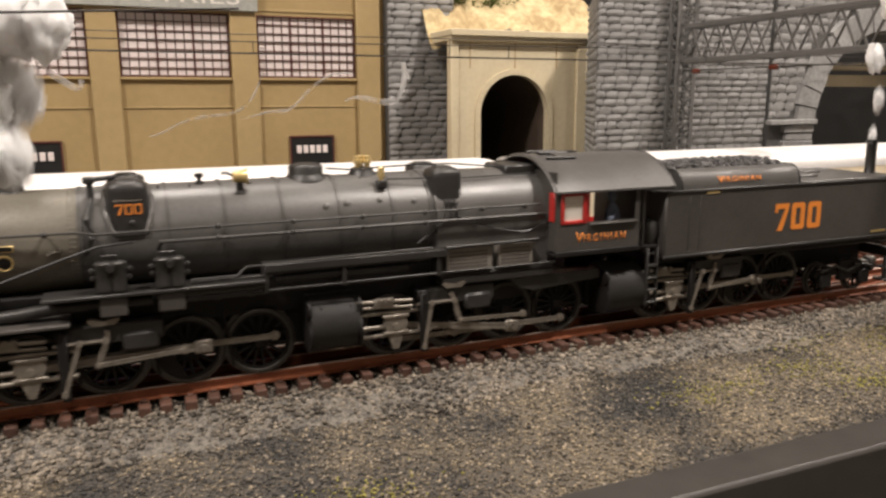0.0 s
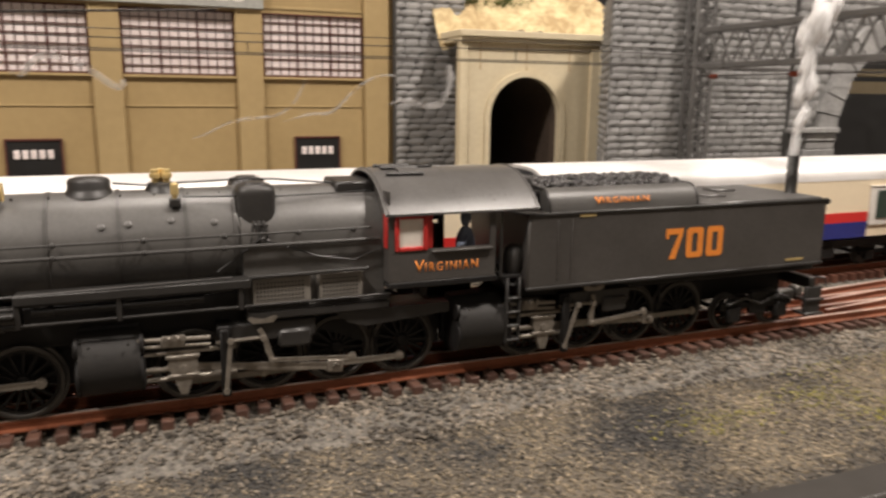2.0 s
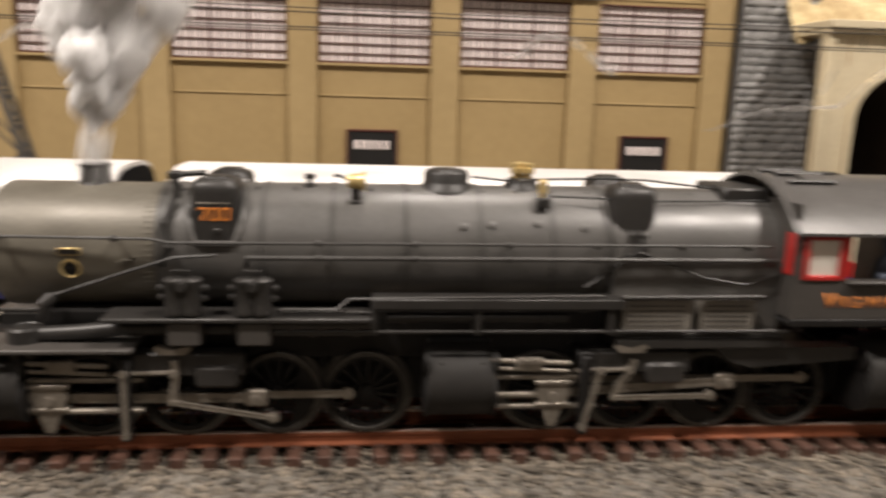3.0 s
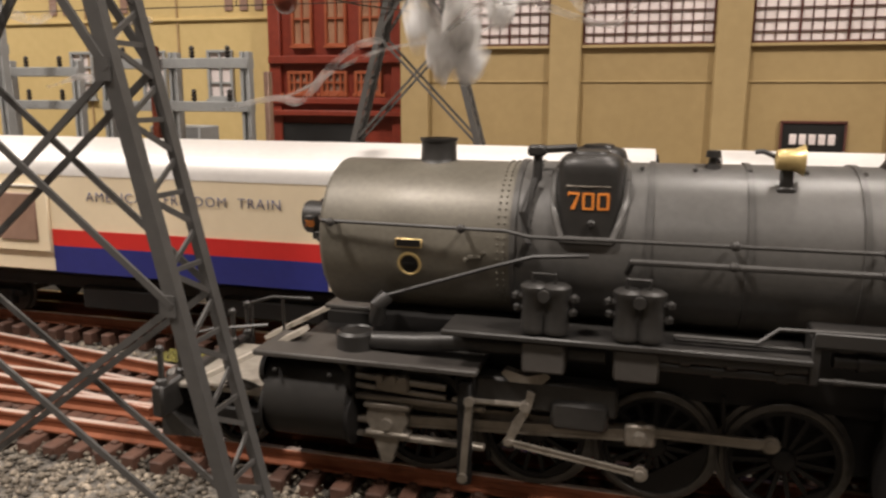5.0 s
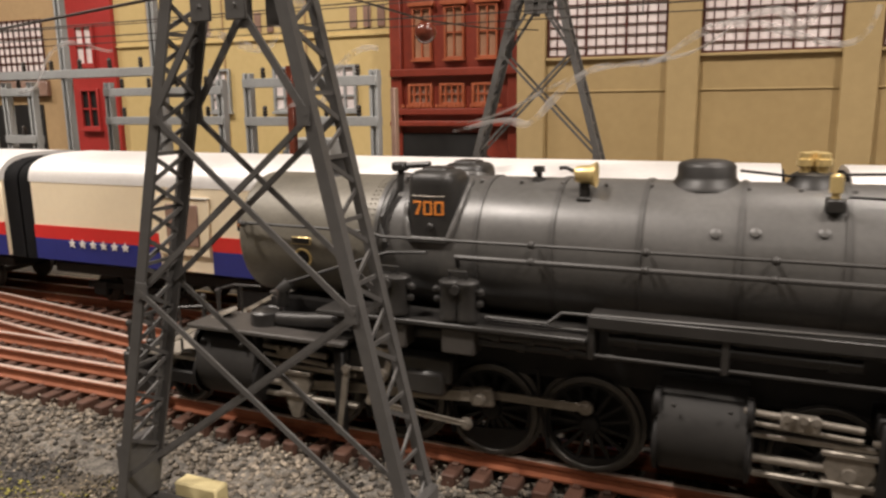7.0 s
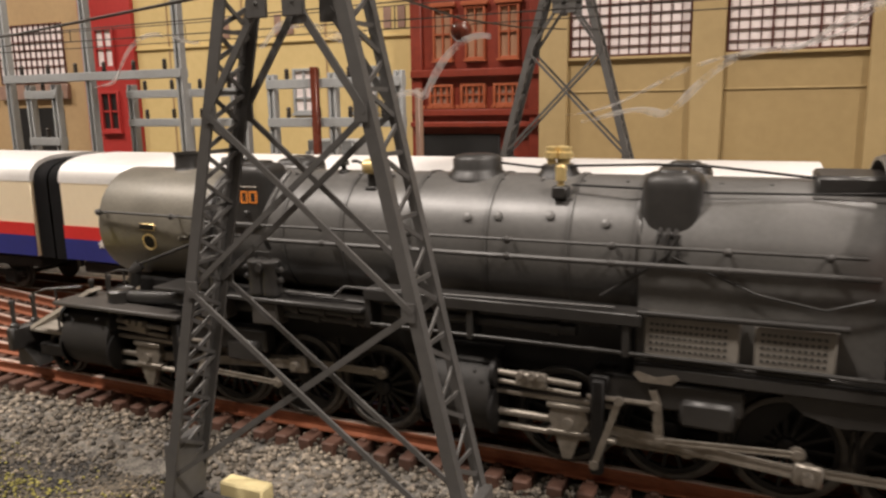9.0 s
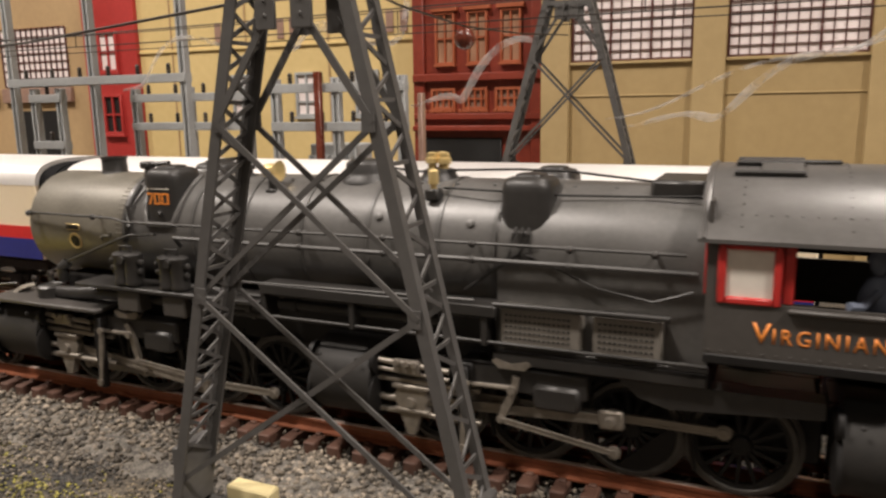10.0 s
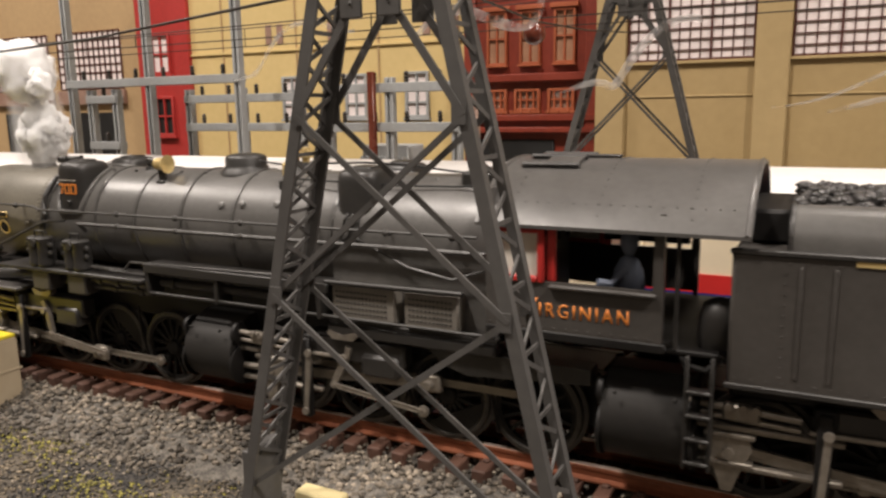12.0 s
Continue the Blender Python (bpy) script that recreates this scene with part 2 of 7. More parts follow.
def bar(bm, p, q, w, t, up=(0, 0, 1)):
    """A flat bar from p to q, w wide and t thick, its width towards up."""
    p, q, up = Vector(p), Vector(q), Vector(up)
    d = (q - p).normalized()
    s = d.cross(up).normalized()
    u = s.cross(d).normalized()
    a, c = u * (w / 2), s * (t / 2)
    v = [bm.verts.new(o + i * a + j * c) for o in (p, q) for i, j in ((-1, -1), (1, -1), (1, 1), (-1, 1))]
    for f in ((3, 2, 1, 0), (4, 5, 6, 7), (0, 1, 5, 4), (1, 2, 6, 5), (2, 3, 7, 6), (3, 0, 4, 7)):
        bm.faces.new([v[i] for i in f])
    return bm


def pipe(bm, pts, r, seg=8):
    """A round pipe swept through pts in one skin."""
    pts = [Vector(p) for p in pts]
    up = Vector((0.13, 0.27, 1.0))
    rings = []
    for k, p in enumerate(pts):
        a = (p - pts[k - 1]).normalized() if k else None
        b = (pts[k + 1] - p).normalized() if k + 1 < len(pts) else None
        d = ((a or b) + (b or a)).normalized()
        s = d.cross(up).normalized()
        u = s.cross(d).normalized()
        rings.append([bm.verts.new(p + r * (math.cos(t) * s + math.sin(t) * u)) for t in (2 * math.pi * i / seg for i in range(seg))])
    for a, b in zip(rings, rings[1:]):
        for i in range(seg):
            bm.faces.new((a[i], a[(i + 1) % seg], b[(i + 1) % seg], b[i]))
    bm.faces.new(rings[0][::-1])
    bm.faces.new(rings[-1])
    return bm


def lathe(bm, prof, m=None, seg=32, flat=1.0):
    """Turns a profile of (radius, height) round z, then moves it by m."""
    rings = []
    m = m or Matrix()
    for r, h in prof:
        if r <= 1e-7:
            rings.append([bm.verts.new(m @ Vector((0, 0, h)))])
        else:
            rings.append([bm.verts.new(m @ Vector((r * math.cos(a), r * flat * math.sin(a), h))) for a in (2 * math.pi * i / seg for i in range(seg))])
    for a, b in zip(rings, rings[1:]):
        for i in range(seg):
            j = (i + 1) % seg
            f = [a[i % len(a)], a[j % len(a)], b[j % len(b)], b[i % len(b)]]
            f = list(dict.fromkeys(f))
            if len(f) > 2:
                bm.faces.new(f)
    return bm


def extrude_x(bm, prof, x0, x1, close=True):
    """A profile of (y, z) drawn out along x, with both ends closed."""
    a = [bm.verts.new((x0, y, z)) for y, z in prof]
    b = [bm.verts.new((x1, y, z)) for y, z in prof]
    n = len(prof)
    for i in range(n if close else n - 1):
        j = (i + 1) % n
        bm.faces.new((a[i], a[j], b[j], b[i]))
    if close:
        bm.faces.new(a[::-1])
        bm.faces.new(b)
    return bm


def extrude_y(bm, prof, y0, y1):
    """A profile of (x, z) drawn out along y, with both ends closed."""
    a = [bm.verts.new((x, y0, z)) for x, z in prof]
    b = [bm.verts.new((x, y1, z)) for x, z in prof]
    n = len(prof)
    for i in range(n):
        j = (i + 1) % n
        bm.faces.new((a[j], a[i], b[i], b[j]))
    bm.faces.new(a)
    bm.faces.new(b[::-1])
    return bm


ALONG_X = Matrix.Rotation(radians(90), 4, "Y")
ALONG_Y = Matrix.Rotation(radians(-90), 4, "X")


def words(name, text, size, m, material, parent=None, label="", width=None, thick=0.00008, bold=0.0, spacing=1.0):
    """Raised lettering from the built-in font, size high, fitted to width."""
    cu = bpy.data.curves.new(name, "FONT")
    cu.body, cu.size, cu.extrude, cu.offset = text, 1.0, 0.0, bold
    cu.align_x, cu.align_y = "LEFT", "BOTTOM_BASELINE"
    cu.resolution_u, cu.space_character = 3, spacing
    tmp = bpy.data.objects.new(name, cu)
    me = bpy.data.meshes.new_from_object(tmp)
    bpy.data.objects.remove(tmp)
    bm = bmesh.new()
    bm.from_mesh(me)
    bpy.data.meshes.remove(me)
    xs = [v.co.x for v in bm.verts]
    zs = [v.co.y for v in bm.verts]
    w, h = max(xs) - min(xs), max(zs) - min(zs)
    sx = (width or size * w / h) / w
    bmesh.ops.transform(bm, matrix=m @ Matrix.Diagonal((sx, size / h, 1, 1)) @ Matrix.Translation((-min(xs), -min(zs), 0)), verts=bm.verts)
    ex = bmesh.ops.extrude_face_region(bm, geom=bm.faces[:])
    nrm = (m.to_3x3() @ Vector((0, 0, 1))).normalized() * thick
    bmesh.ops.translate(bm, vec=nrm, verts=[g for g in ex["geom"] if isinstance(g, bmesh.types.BMVert)])
    return part(name, bm, material, parent, label, smooth=0)


def block_number(name, m, h, width, material, parent, label="", stroke=0.19):
    """The number 700 in square-cut serif numerals, h high, facing along m's z axis."""
    bm = B()
    w, gap = width * 0.29, width * 0.065
    k = h * stroke

    def flat(pts):
        a = [bm.verts.new(m @ Vector((x, y, 0.0))) for x, y in pts]
        b = [bm.verts.new(m @ Vector((x, y, 0.00012))) for x, y in pts]
        n = len(pts)
        for i in range(n):
            bm.faces.new((a[i], a[(i + 1) % n], b[(i + 1) % n], b[i]))
        bm.faces.new(b)

    flat([(0, h), (0, h - k * 1.7), (k * 0.62, h - k * 1.7), (k * 0.62, h - k), (w - k * 0.9, h - k), (w * 0.22, 0), (w * 0.60, 0), (w, h - k * 0.9), (w, h)])
    for i in (1, 2):
        x = i * (w + gap)
        c, v = k * 0.45, k * 1.15
        out = [(x + c, 0), (x + w - c, 0), (x + w, c), (x + w, h - c), (x + w - c, h), (x + c, h), (x, h - c), (x, c)]
        inn = [(x + v + c * 0.3, k), (x + w - v - c * 0.3, k), (x + w - v, k + c * 0.3), (x + w - v, h - k - c * 0.3), (x + w - v - c * 0.3, h - k), (x + v + c * 0.3, h - k), (x + v, h - k - c * 0.3), (x + v, k + c * 0.3)]
        for j in range(8):
            flat([out[j], out[(j + 1) % 8], inn[(j + 1) % 8], inn[j]])
    bmesh.ops.recalc_face_normals(bm, faces=bm.faces[:])
    return part(name, bm, material, parent, label, smooth=0)


def facing_front(x, y, z):
    """A pose for lettering that faces -y."""
    return Matrix.Translation((x, y, z)) @ Matrix.Rotation(radians(90), 4, "X")


def stones(name, pts, size, material, label, category, seed, sides=20, flat=0.7):
    """One sheet of many small rough stones, at pts (n x 3), size (n)."""
    rng = np.random.default_rng(seed)
    if sides == 20:
        tb = bmesh.new()
        bmesh.ops.create_icosphere(tb, subdivisions=1, radius=1.0)
    else:
        tb = bmesh.new()
        lathe(tb, [(0, -1), (1, 0), (0, 1)], seg=4)
    tb.verts.index_update()
    V = np.array([v.co[:] for v in tb.verts])
    F = np.array([[v.index for v in f.verts] for f in tb.faces])
    tb.free()
    n, k = len(pts), len(V)
    q = rng.normal(size=(n, 4))
    q /= np.linalg.norm(q, axis=1)[:, None]
    w, x, y, z = q.T
    R = np.stack([1 - 2 * (y * y + z * z), 2 * (x * y - z * w), 2 * (x * z + y * w), 2 * (x * y + z * w), 1 - 2 * (x * x + z * z), 2 * (y * z - x * w), 2 * (x * z - y * w), 2 * (y * z + x * w), 1 - 2 * (x * x + y * y)], 1).reshape(n, 3, 3)
    sc = rng.uniform(0.6, 1.25, (n, 1, 3)) * np.array(size).reshape(n, 1, 1)
    P = V[None] * rng.uniform(0.75, 1.2, (n, k, 1)) * sc
    P = np.einsum("nij,nkj->nki", R, P)
    P[:, :, 2] *= flat
    P += np.array(pts)[:, None, :]
    faces = (F[None] + (np.arange(n) * k)[:, None, None]).reshape(-1, 3)
    me = bpy.data.meshes.new(name)
    me.vertices.add(n * k)
    me.vertices.foreach_set("co", P.reshape(-1).astype(np.float32))
    me.loops.add(faces.size)
    me.loops.foreach_set("vertex_index", faces.reshape(-1).astype(np.int32))
    me.polygons.add(len(faces))
    me.polygons.foreach_set("loop_start", np.arange(0, faces.size, 3, dtype=np.int32))
    me.update(calc_edges=True)
    me.validate()
    me.materials.append(M[material])
    ob = new(name, me)
    return tagged(ob, label, category, kind="stuff")


# ---------------------------------------------------------------- the room round the layout
def room():
    bm = B()
    box(bm, -3.6, 3.6, -3.0, 2.2, -1.16, -1.10)
    tagged(part("floor", bm, "carpet", smooth=0), "dark carpeted room floor below the layout table", "floor", kind="structure")
    bm = B()
    box(bm, -3.6, 3.6, -3.0, 2.2, 1.45, 1.50)
    tagged(part("ceiling", bm, "ceil", smooth=0), "plain white room ceiling", "ceiling", kind="structure")
    for n, a in (("wall_north", (-3.6, 3.6, 2.2, 2.3)), ("wall_south", (-3.6, 3.6, -3.1, -3.0)), ("wall_west", (-3.7, -3.6, -3.0, 2.2)), ("wall_east", (3.6, 3.7, -3.0, 2.2))):
        bm = B()
        box(bm, *a, -1.16, 1.50)
        tagged(part(n, bm, "room", smooth=0), "plain tan painted room wall", "wall", kind="structure")


def ceiling_lamp(x, y, power, size):
    la = bpy.data.lights.new("ceiling_lamp", "AREA")
    la.shape, la.size, la.energy, la.color = "DISK", size, power, (1.0, 0.895, 0.81)
    put(tagged(new("ceiling_lamp", la), "round warm ceiling lamp", "lamp"), (x, y, 1.44))


LAMPS = ((0.75, -0.50, 28.0, 0.18), (-0.85, -0.55, 27.0, 0.18), (0.10, 0.45, 10.0, 0.18), (-1.9, -0.3, 24.0, 0.18), (2.1, -0.1, 25.0, 0.18), (-0.1, -1.7, 4.0, 0.18))
for lx, ly, lp, ls in LAMPS:
    ceiling_lamp(lx, ly, lp, ls)
room()


# ---------------------------------------------------------------- ground, fascia and tracks
def rise(x, y):
    """Height of the layout's ground."""
    h = -0.0135 + 0.0012 * noise.noise(Vector((x * 14, y * 14, 0.3))) + 0.0005 * noise.noise(Vector((x * 70, y * 70, 2)))
    near = max(0.0, min(1.0, (-0.052 - y) / 0.03))
    return h - 0.0015 * near


def ground():
    bm = B()
    nx, ny = 260, 110
    grid = [[bm.verts.new((x, y, rise(x, y))) for x in (-1.9 + 3.9 * i / nx for i in range(nx + 1))] for y in (-0.146 + 1.3 * (j / ny) ** 1.6 for j in range(ny + 1))]
    for a, b in zip(grid, grid[1:]):
        for i in range(nx):
            bm.faces.new((a[i], a[i + 1], b[i + 1], b[i]))
    tagged(part("ground", bm, "earth", smooth=60), "brown earth of the model landscape strewn with grit", "ground", kind="structure")
    bm = B()
    box(bm, -1.9, 2.0, -0.165, -0.1465, -0.40, -0.0085, 0.0015)
    tagged(part("fascia_board", bm, "fascia"), "dark grey painted edge board of the layout table", "edge board", kind="structure")
    bm = B()
    box(bm, -1.9, 2.0, -0.1465, 1.16, -0.08, -0.03)
    tagged(part("table_top", bm, "tanwall", smooth=0), "plywood table top under the layout", "table", kind="structure")


TIE_TOP, TIE_H, PITCH = -0.0045, 0.0056, 0.0096


def rail_profile(y, w=0.0022):
    h = w / 2
    return [(y - 0.0024, -0.0045), (y + 0.0024, -0.0045), (y + 0.0024, -0.0039), (y + 0.0008, -0.0033), (y + 0.0008, -0.0016), (y + h, -0.0012), (y + h, -0.0002), (y + h - 0.0003, 0.0), (y - h + 0.0003, 0.0), (y - h, -0.0002), (y - h, -0.0012), (y - 0.0008, -0.0016), (y - 0.0008, -0.0033), (y - 0.0024, -0.0039)]


def track(label, m, x0, x1, nearest):
    """Three brown rails on brown ties; the nearest ties are single pieces."""
    t = thing("track", label, "railway track", group="tracks")
    for y in (-0.0165, 0.0, 0.0165):
        bm = B()
        extrude_x(bm, rail_profile(y), x0, x1)
        bmesh.ops.transform(bm, matrix=m, verts=bm.verts)
        part("rail", bm, "rail", t, smooth=25)
        bm = B()
        box(bm, x0, x1, y - 0.00088, y + 0.00088, -0.0002, 0.00014)
        bmesh.ops.transform(bm, matrix=m, verts=bm.verts)
        part("rail_head", bm, "railtop", t, "worn running surface, paled for the lamps' sheen", smooth=0)
    rng = random.Random(5)
    metas = []
    for k in range(5):
        bm = B()
        box(bm, -0.0024, 0.0024, -0.0268 + rng.uniform(-0.0005, 0.0005), 0.0268, -TIE_H / 2, TIE_H / 2, 0.0004)
        for y in (-0.0165, 0.0165):
            for s in (-1, 1):
                box(bm, -0.0012, 0.0012, y + s * 0.0032 - 0.0009, y + s * 0.0032 + 0.0009, TIE_H / 2 - 0.0002, TIE_H / 2 + 0.0009, 0.0003)
        me = bpy.data.meshes.new("tie")
        bm.to_mesh(me)
        bm.free()
        me.materials.append(M["tie"])
        metas.append(me)
    far = []
    n = int((x1 - x0) / PITCH)
    for i in range(n):
        x = x0 + (i + 0.5) * PITCH + rng.uniform(-0.0004, 0.0004)
        a = m @ Matrix.Translation((x, 0, TIE_TOP - TIE_H / 2 + rng.uniform(-0.0003, 0))) @ Matrix.Rotation(rng.uniform(-0.015, 0.015), 4, "Z")
        if nearest[0] < x < nearest[1]:
            ob = new("tie", metas[i % 5])
            ob.parent = t
            ob.matrix_basis = a
        else:
            far.append(a)
    if far:
        bm = B()
        for a in far:
            box(bm, -0.0024, 0.0024, -0.0268, 0.0268, -TIE_H / 2, TIE_H / 2, 0, a)
        tagged(part("ties", bm, "tie2", t, smooth=0), kind="stuff")
    return t


def tracks():
    track("brown three-rail model track with dark brown ties in grey ballast", Matrix(), -1.6, 1.9, (-0.80, 0.95))
    track("brown three-rail model track under the parked cream cars", Matrix.Translation((0, 0.0965, 0.0002)), -1.6, 1.9, (-0.75, 0.1))
    # the diverging track of a turnout, towards the parked cars' track
    track("brown diverging track of a turnout laid through the ballast", Matrix.Translation((-0.227, 0.0, -0.0003)) @ Matrix.Rotation(radians(180 - 8.6), 4, "Z"), 0.10, 0.60, (0.12, 0.55))
    track("brown diverging track of a turnout behind the tender", Matrix.Translation((0.30, 0.0, -0.0003)) @ Matrix.Rotation(radians(5.5), 4, "Z"), 0.10, 0.95, (0.12, 0.5))


def ballast():
    rng = np.random.default_rng(11)
    bm = B()
    nx = 300
    prof = ((-0.0580, -0.0152), (-0.0500, -0.0128), (-0.0400, -0.0105), (-0.0290, -0.0088), (0.0, -0.0093), (0.0300, -0.0093), (0.0600, -0.0102), (0.1300, -0.0108), (0.1500, -0.0150))
    rows = [[bm.verts.new((x, y + 0.003 * noise.noise(Vector((x * 30, y * 50, 3))), z + 0.0007 * noise.noise(Vector((x * 60, y * 60, 9))))) for y, z in prof] for x in (-1.6 + 3.4 * i / nx for i in range(nx + 1))]
    for a, b in zip(rows, rows[1:]):
        for k in range(len(prof) - 1):
            bm.faces.new((a[k], b[k], b[k + 1], a[k + 1]))
    tagged(part("ballast_bank", bm, mat("ballast_bank", (0.22, 0.20, 0.17), 0.9, 0.0, (0.05, 0.045, 0.04), 1400, 300, 1.0, mix=0.3), smooth=60), "low grey ballast bank under the tracks", "ballast bank", kind="structure")

    def scatter(n, x0, x1, y0, y1, size, lift=0.0):
        p = np.stack([rng.uniform(x0, x1, n), rng.uniform(y0, y1, n), np.zeros(n)], 1)
        s = size * rng.uniform(0.55, 1.25, n)
        return p, s

    # shoulder in front of the nearest track, sloping down to the earth
    p, s = scatter(30000, -0.80, 0.85, -0.062, -0.0235, 0.00122)
    edge = -0.0535 + 0.006 * np.sin(p[:, 0] * 31) + 0.004 * np.sin(p[:, 0] * 83 + 1)
    keep = p[:, 1] > edge + rng.normal(0, 0.0035, len(p))
    p, s = p[keep], s[keep]
    p[:, 2] = -0.0137 + 0.0052 * np.clip((p[:, 1] + 0.054) / 0.025, 0, 1) + rng.uniform(-0.0009, 0.0010, len(p))
    stones("ballast_shoulder", p, s, "ballast", "grey and buff crushed stone ballast along the track", "ballast", 1)
    # between and under the ties
    p, s = scatter(16000, -0.85, 1.05, -0.026, 0.028, 0.00095)
    p[:, 2] = -0.0073 + rng.uniform(-0.0006, 0.0010, len(p))
    stones("ballast_bed", p, s, "ballast", "grey crushed stone ballast between the brown ties", "ballast", 2)
    # behind, between the tracks
    p, s = scatter(20000, -0.95, 1.15, 0.026, 0.128, 0.00125)
    p[:, 2] = -0.0100 + rng.uniform(-0.001, 0.0008, len(p))
    stones("ballast_between", p, s, "ballast", "pale grey ballast spread between the tracks", "ballast", 3)
    # earth and grit in the foreground
    p, s = scatter(62000, -0.70, 0.62, -0.146, -0.045, 0.00085)
    p[:, 2] = [rise(a, b) + 0.0003 for a, b in p[:, :2]]
    stones("grit", p, s, "grit", "fine brown and black grit on bare earth", "grit", 4, sides=8)
    p, s = scatter(6500, -0.75, 0.75, -0.146, -0.045, 0.0010)
    p[:, 2] = [rise(a, b) + 0.0006 for a, b in p[:, :2]]
    stones("loose_stones", p, s, "ballast", "loose pale stones scattered on the earth", "stones", 6, sides=8)
    # moss in patches
    c = np.array([(0.315, -0.079), (0.35, -0.05), (0.25, -0.085), (0.40, -0.075), (0.335, -0.105), (0.07, -0.115), (-0.33, -0.065), (-0.40, -0.075), (-0.46, -0.06), (-0.36, -0.09), (0.42, -0.05)])
    k = rng.integers(0, len(c), 2600)
    p = np.concatenate([c[k] + rng.normal(0, 0.010, (2600, 2)) * np.array([1.6, 0.7]), np.zeros((2600, 1))], 1)
    p = p[(p[:, 1] < -0.042) & (p[:, 1] > -0.144)]
    p[:, 2] = [rise(a, b) + 0.0008 for a, b in p[:, :2]]
    stones("moss", p, rng.uniform(0.0003, 0.0009, len(p)), "moss", "yellow-green moss tufts on the earth", "moss", 7, sides=8)
    # a bright patch of turf beyond the track
    n = 1500
    p = np.stack([rng.uniform(-0.372, -0.305, n), rng.uniform(0.058, 0.072, n), np.full(n, -0.0085)], 1)
    stones("turf", p, rng.uniform(0.0004, 0.0010, n), "moss", "bright yellow-green turf patch between the tracks", "turf", 8, sides=8)


ground()
tracks()
ballast()


# ---------------------------------------------------------------- factory
FX0, FP, FW, FY, FZ = -0.3464, 0.1199, 0.0947, 0.3955, 0.1398


def factory():
    f = thing("factory", "ochre factory with tall many-paned windows and pilasters", "building")
    xl, xr, top, wt = -0.372, 0.2575, 0.262, 0.1965
    y0, y1 = FY, FY + 0.012
    # one wall with five openings
    bm = B()
    xs = [xl] + [v for k in range(5) for v in (FX0 + FP * k, FX0 + FP * k + FW)] + [xr]
    zs = [-0.014, FZ, wt, top]
    grid = [[bm.verts.new((x, y0, z)) for x in xs] for z in zs]
    for j in range(3):
        for i in range(len(xs) - 1):
            if not (j == 1 and i % 2 == 1):
                bm.faces.new((grid[j][i], grid[j][i + 1], grid[j + 1][i + 1], grid[j + 1][i]))
    ex = bmesh.ops.extrude_face_region(bm, geom=bm.faces[:])
    bmesh.ops.translate(bm, vec=(0, y1 - y0 - 0.0005, 0), verts=[g for g in ex["geom"] if isinstance(g, bmesh.types.BMVert)])
    bmesh.ops.recalc_face_normals(bm, faces=bm.faces[:])
    part("wall", bm, "ochre", f, smooth=0)
    bm = B()
    box(bm, xl, xr, y1, y1 + 0.30, -0.014, top)
    part("rear_block", bm, "ochre", f, smooth=0)
    bm = B()
    box(bm, xl - 0.003, xr + 0.003, y0 - 0.003, y1 + 0.30, top, top + 0.006, 0.0008)
    part("roof", bm, "ochre2", f)
    for k in range(6):
        xc = FX0 + FP * k - (FP - FW) / 2
        a, b = xc - 0.0118, xc + 0.0118
        a, b = max(a, xl - 0.001), min(b, xr + 0.001)
        bm = B()
        box(bm, a, b, y0 - 0.005, y0, -0.014, top - 0.004, 0.0007)
        part("pilaster", bm, "ochre2", f)
    for k in range(5):
        a, b = FX0 + FP * k, FX0 + FP * k + FW
        # window with bars and single panes
        w = new("window")
        w.parent = f
        bm = B()
        fr = 0.0016
        for r in ((a, a + fr, FZ, wt), (b - fr, b, FZ, wt), (a + fr, b - fr, FZ, FZ + fr), (a + fr, b - fr, wt - fr, wt)):
            box(bm, r[0], r[1], y0 - 0.0005, y0 + 0.004, r[2], r[3], 0.0003)
        for c in (1, 2):
            x = a + (b - a) * c / 3
            box(bm, x - 0.0008, x + 0.0008, y0 + 0.0002, y0 + 0.0026, FZ + fr, wt - fr)
        part("window_frame", bm, "muntin", w, smooth=0)
        cols, rws = 12, 7
        for c in range(1, cols):
            if c % 4 == 0:
                continue
            x = a + (b - a) * c / cols
            bm = B()
            box(bm, x - 0.00036, x + 0.00036, y0 + 0.0010, y0 + 0.0024, FZ + fr, wt - fr)
            part("glazing_bar", bm, "muntin", w, smooth=0)
        for r in range(1, rws):
            z = FZ + (wt - FZ) * r / rws
            bm = B()
            box(bm, a + fr, b - fr, y0 + 0.0008, y0 + 0.0024, z - 0.0004, z + 0.0004)
            part("glazing_bar", bm, "muntin", w, smooth=0)
        for c in range(3):
            p, q = a + (b - a) * c / 3, a + (b - a) * (c + 1) / 3
            bm = B()
            box(bm, p, q, y0 + 0.0022, y0 + 0.0030, FZ + 0.001, wt - 0.001)
            part("pane", bm, "pane", w, smooth=0)
        bm = B()
        box(bm, a - 0.002, b + 0.002, y0 - 0.003, y0 + 0.001, FZ - 0.0026, FZ - 0.0002, 0.0004)
        part("window_sill", bm, "ochre2", w)
        # sunk panels below the window
        bm = B()
        box(bm, a - 0.001, b + 0.001, y0 - 0.0009, y0, 0.1120, 0.1134, 0.0003)
        part("ledge", bm, "ochre2", f)
        bm = B()
        box(bm, a - 0.001, b + 0.001, y0 - 0.0009, y0, 0.200, 0.2025, 0.0003)
        part("lintel", bm, "ochre2", f)
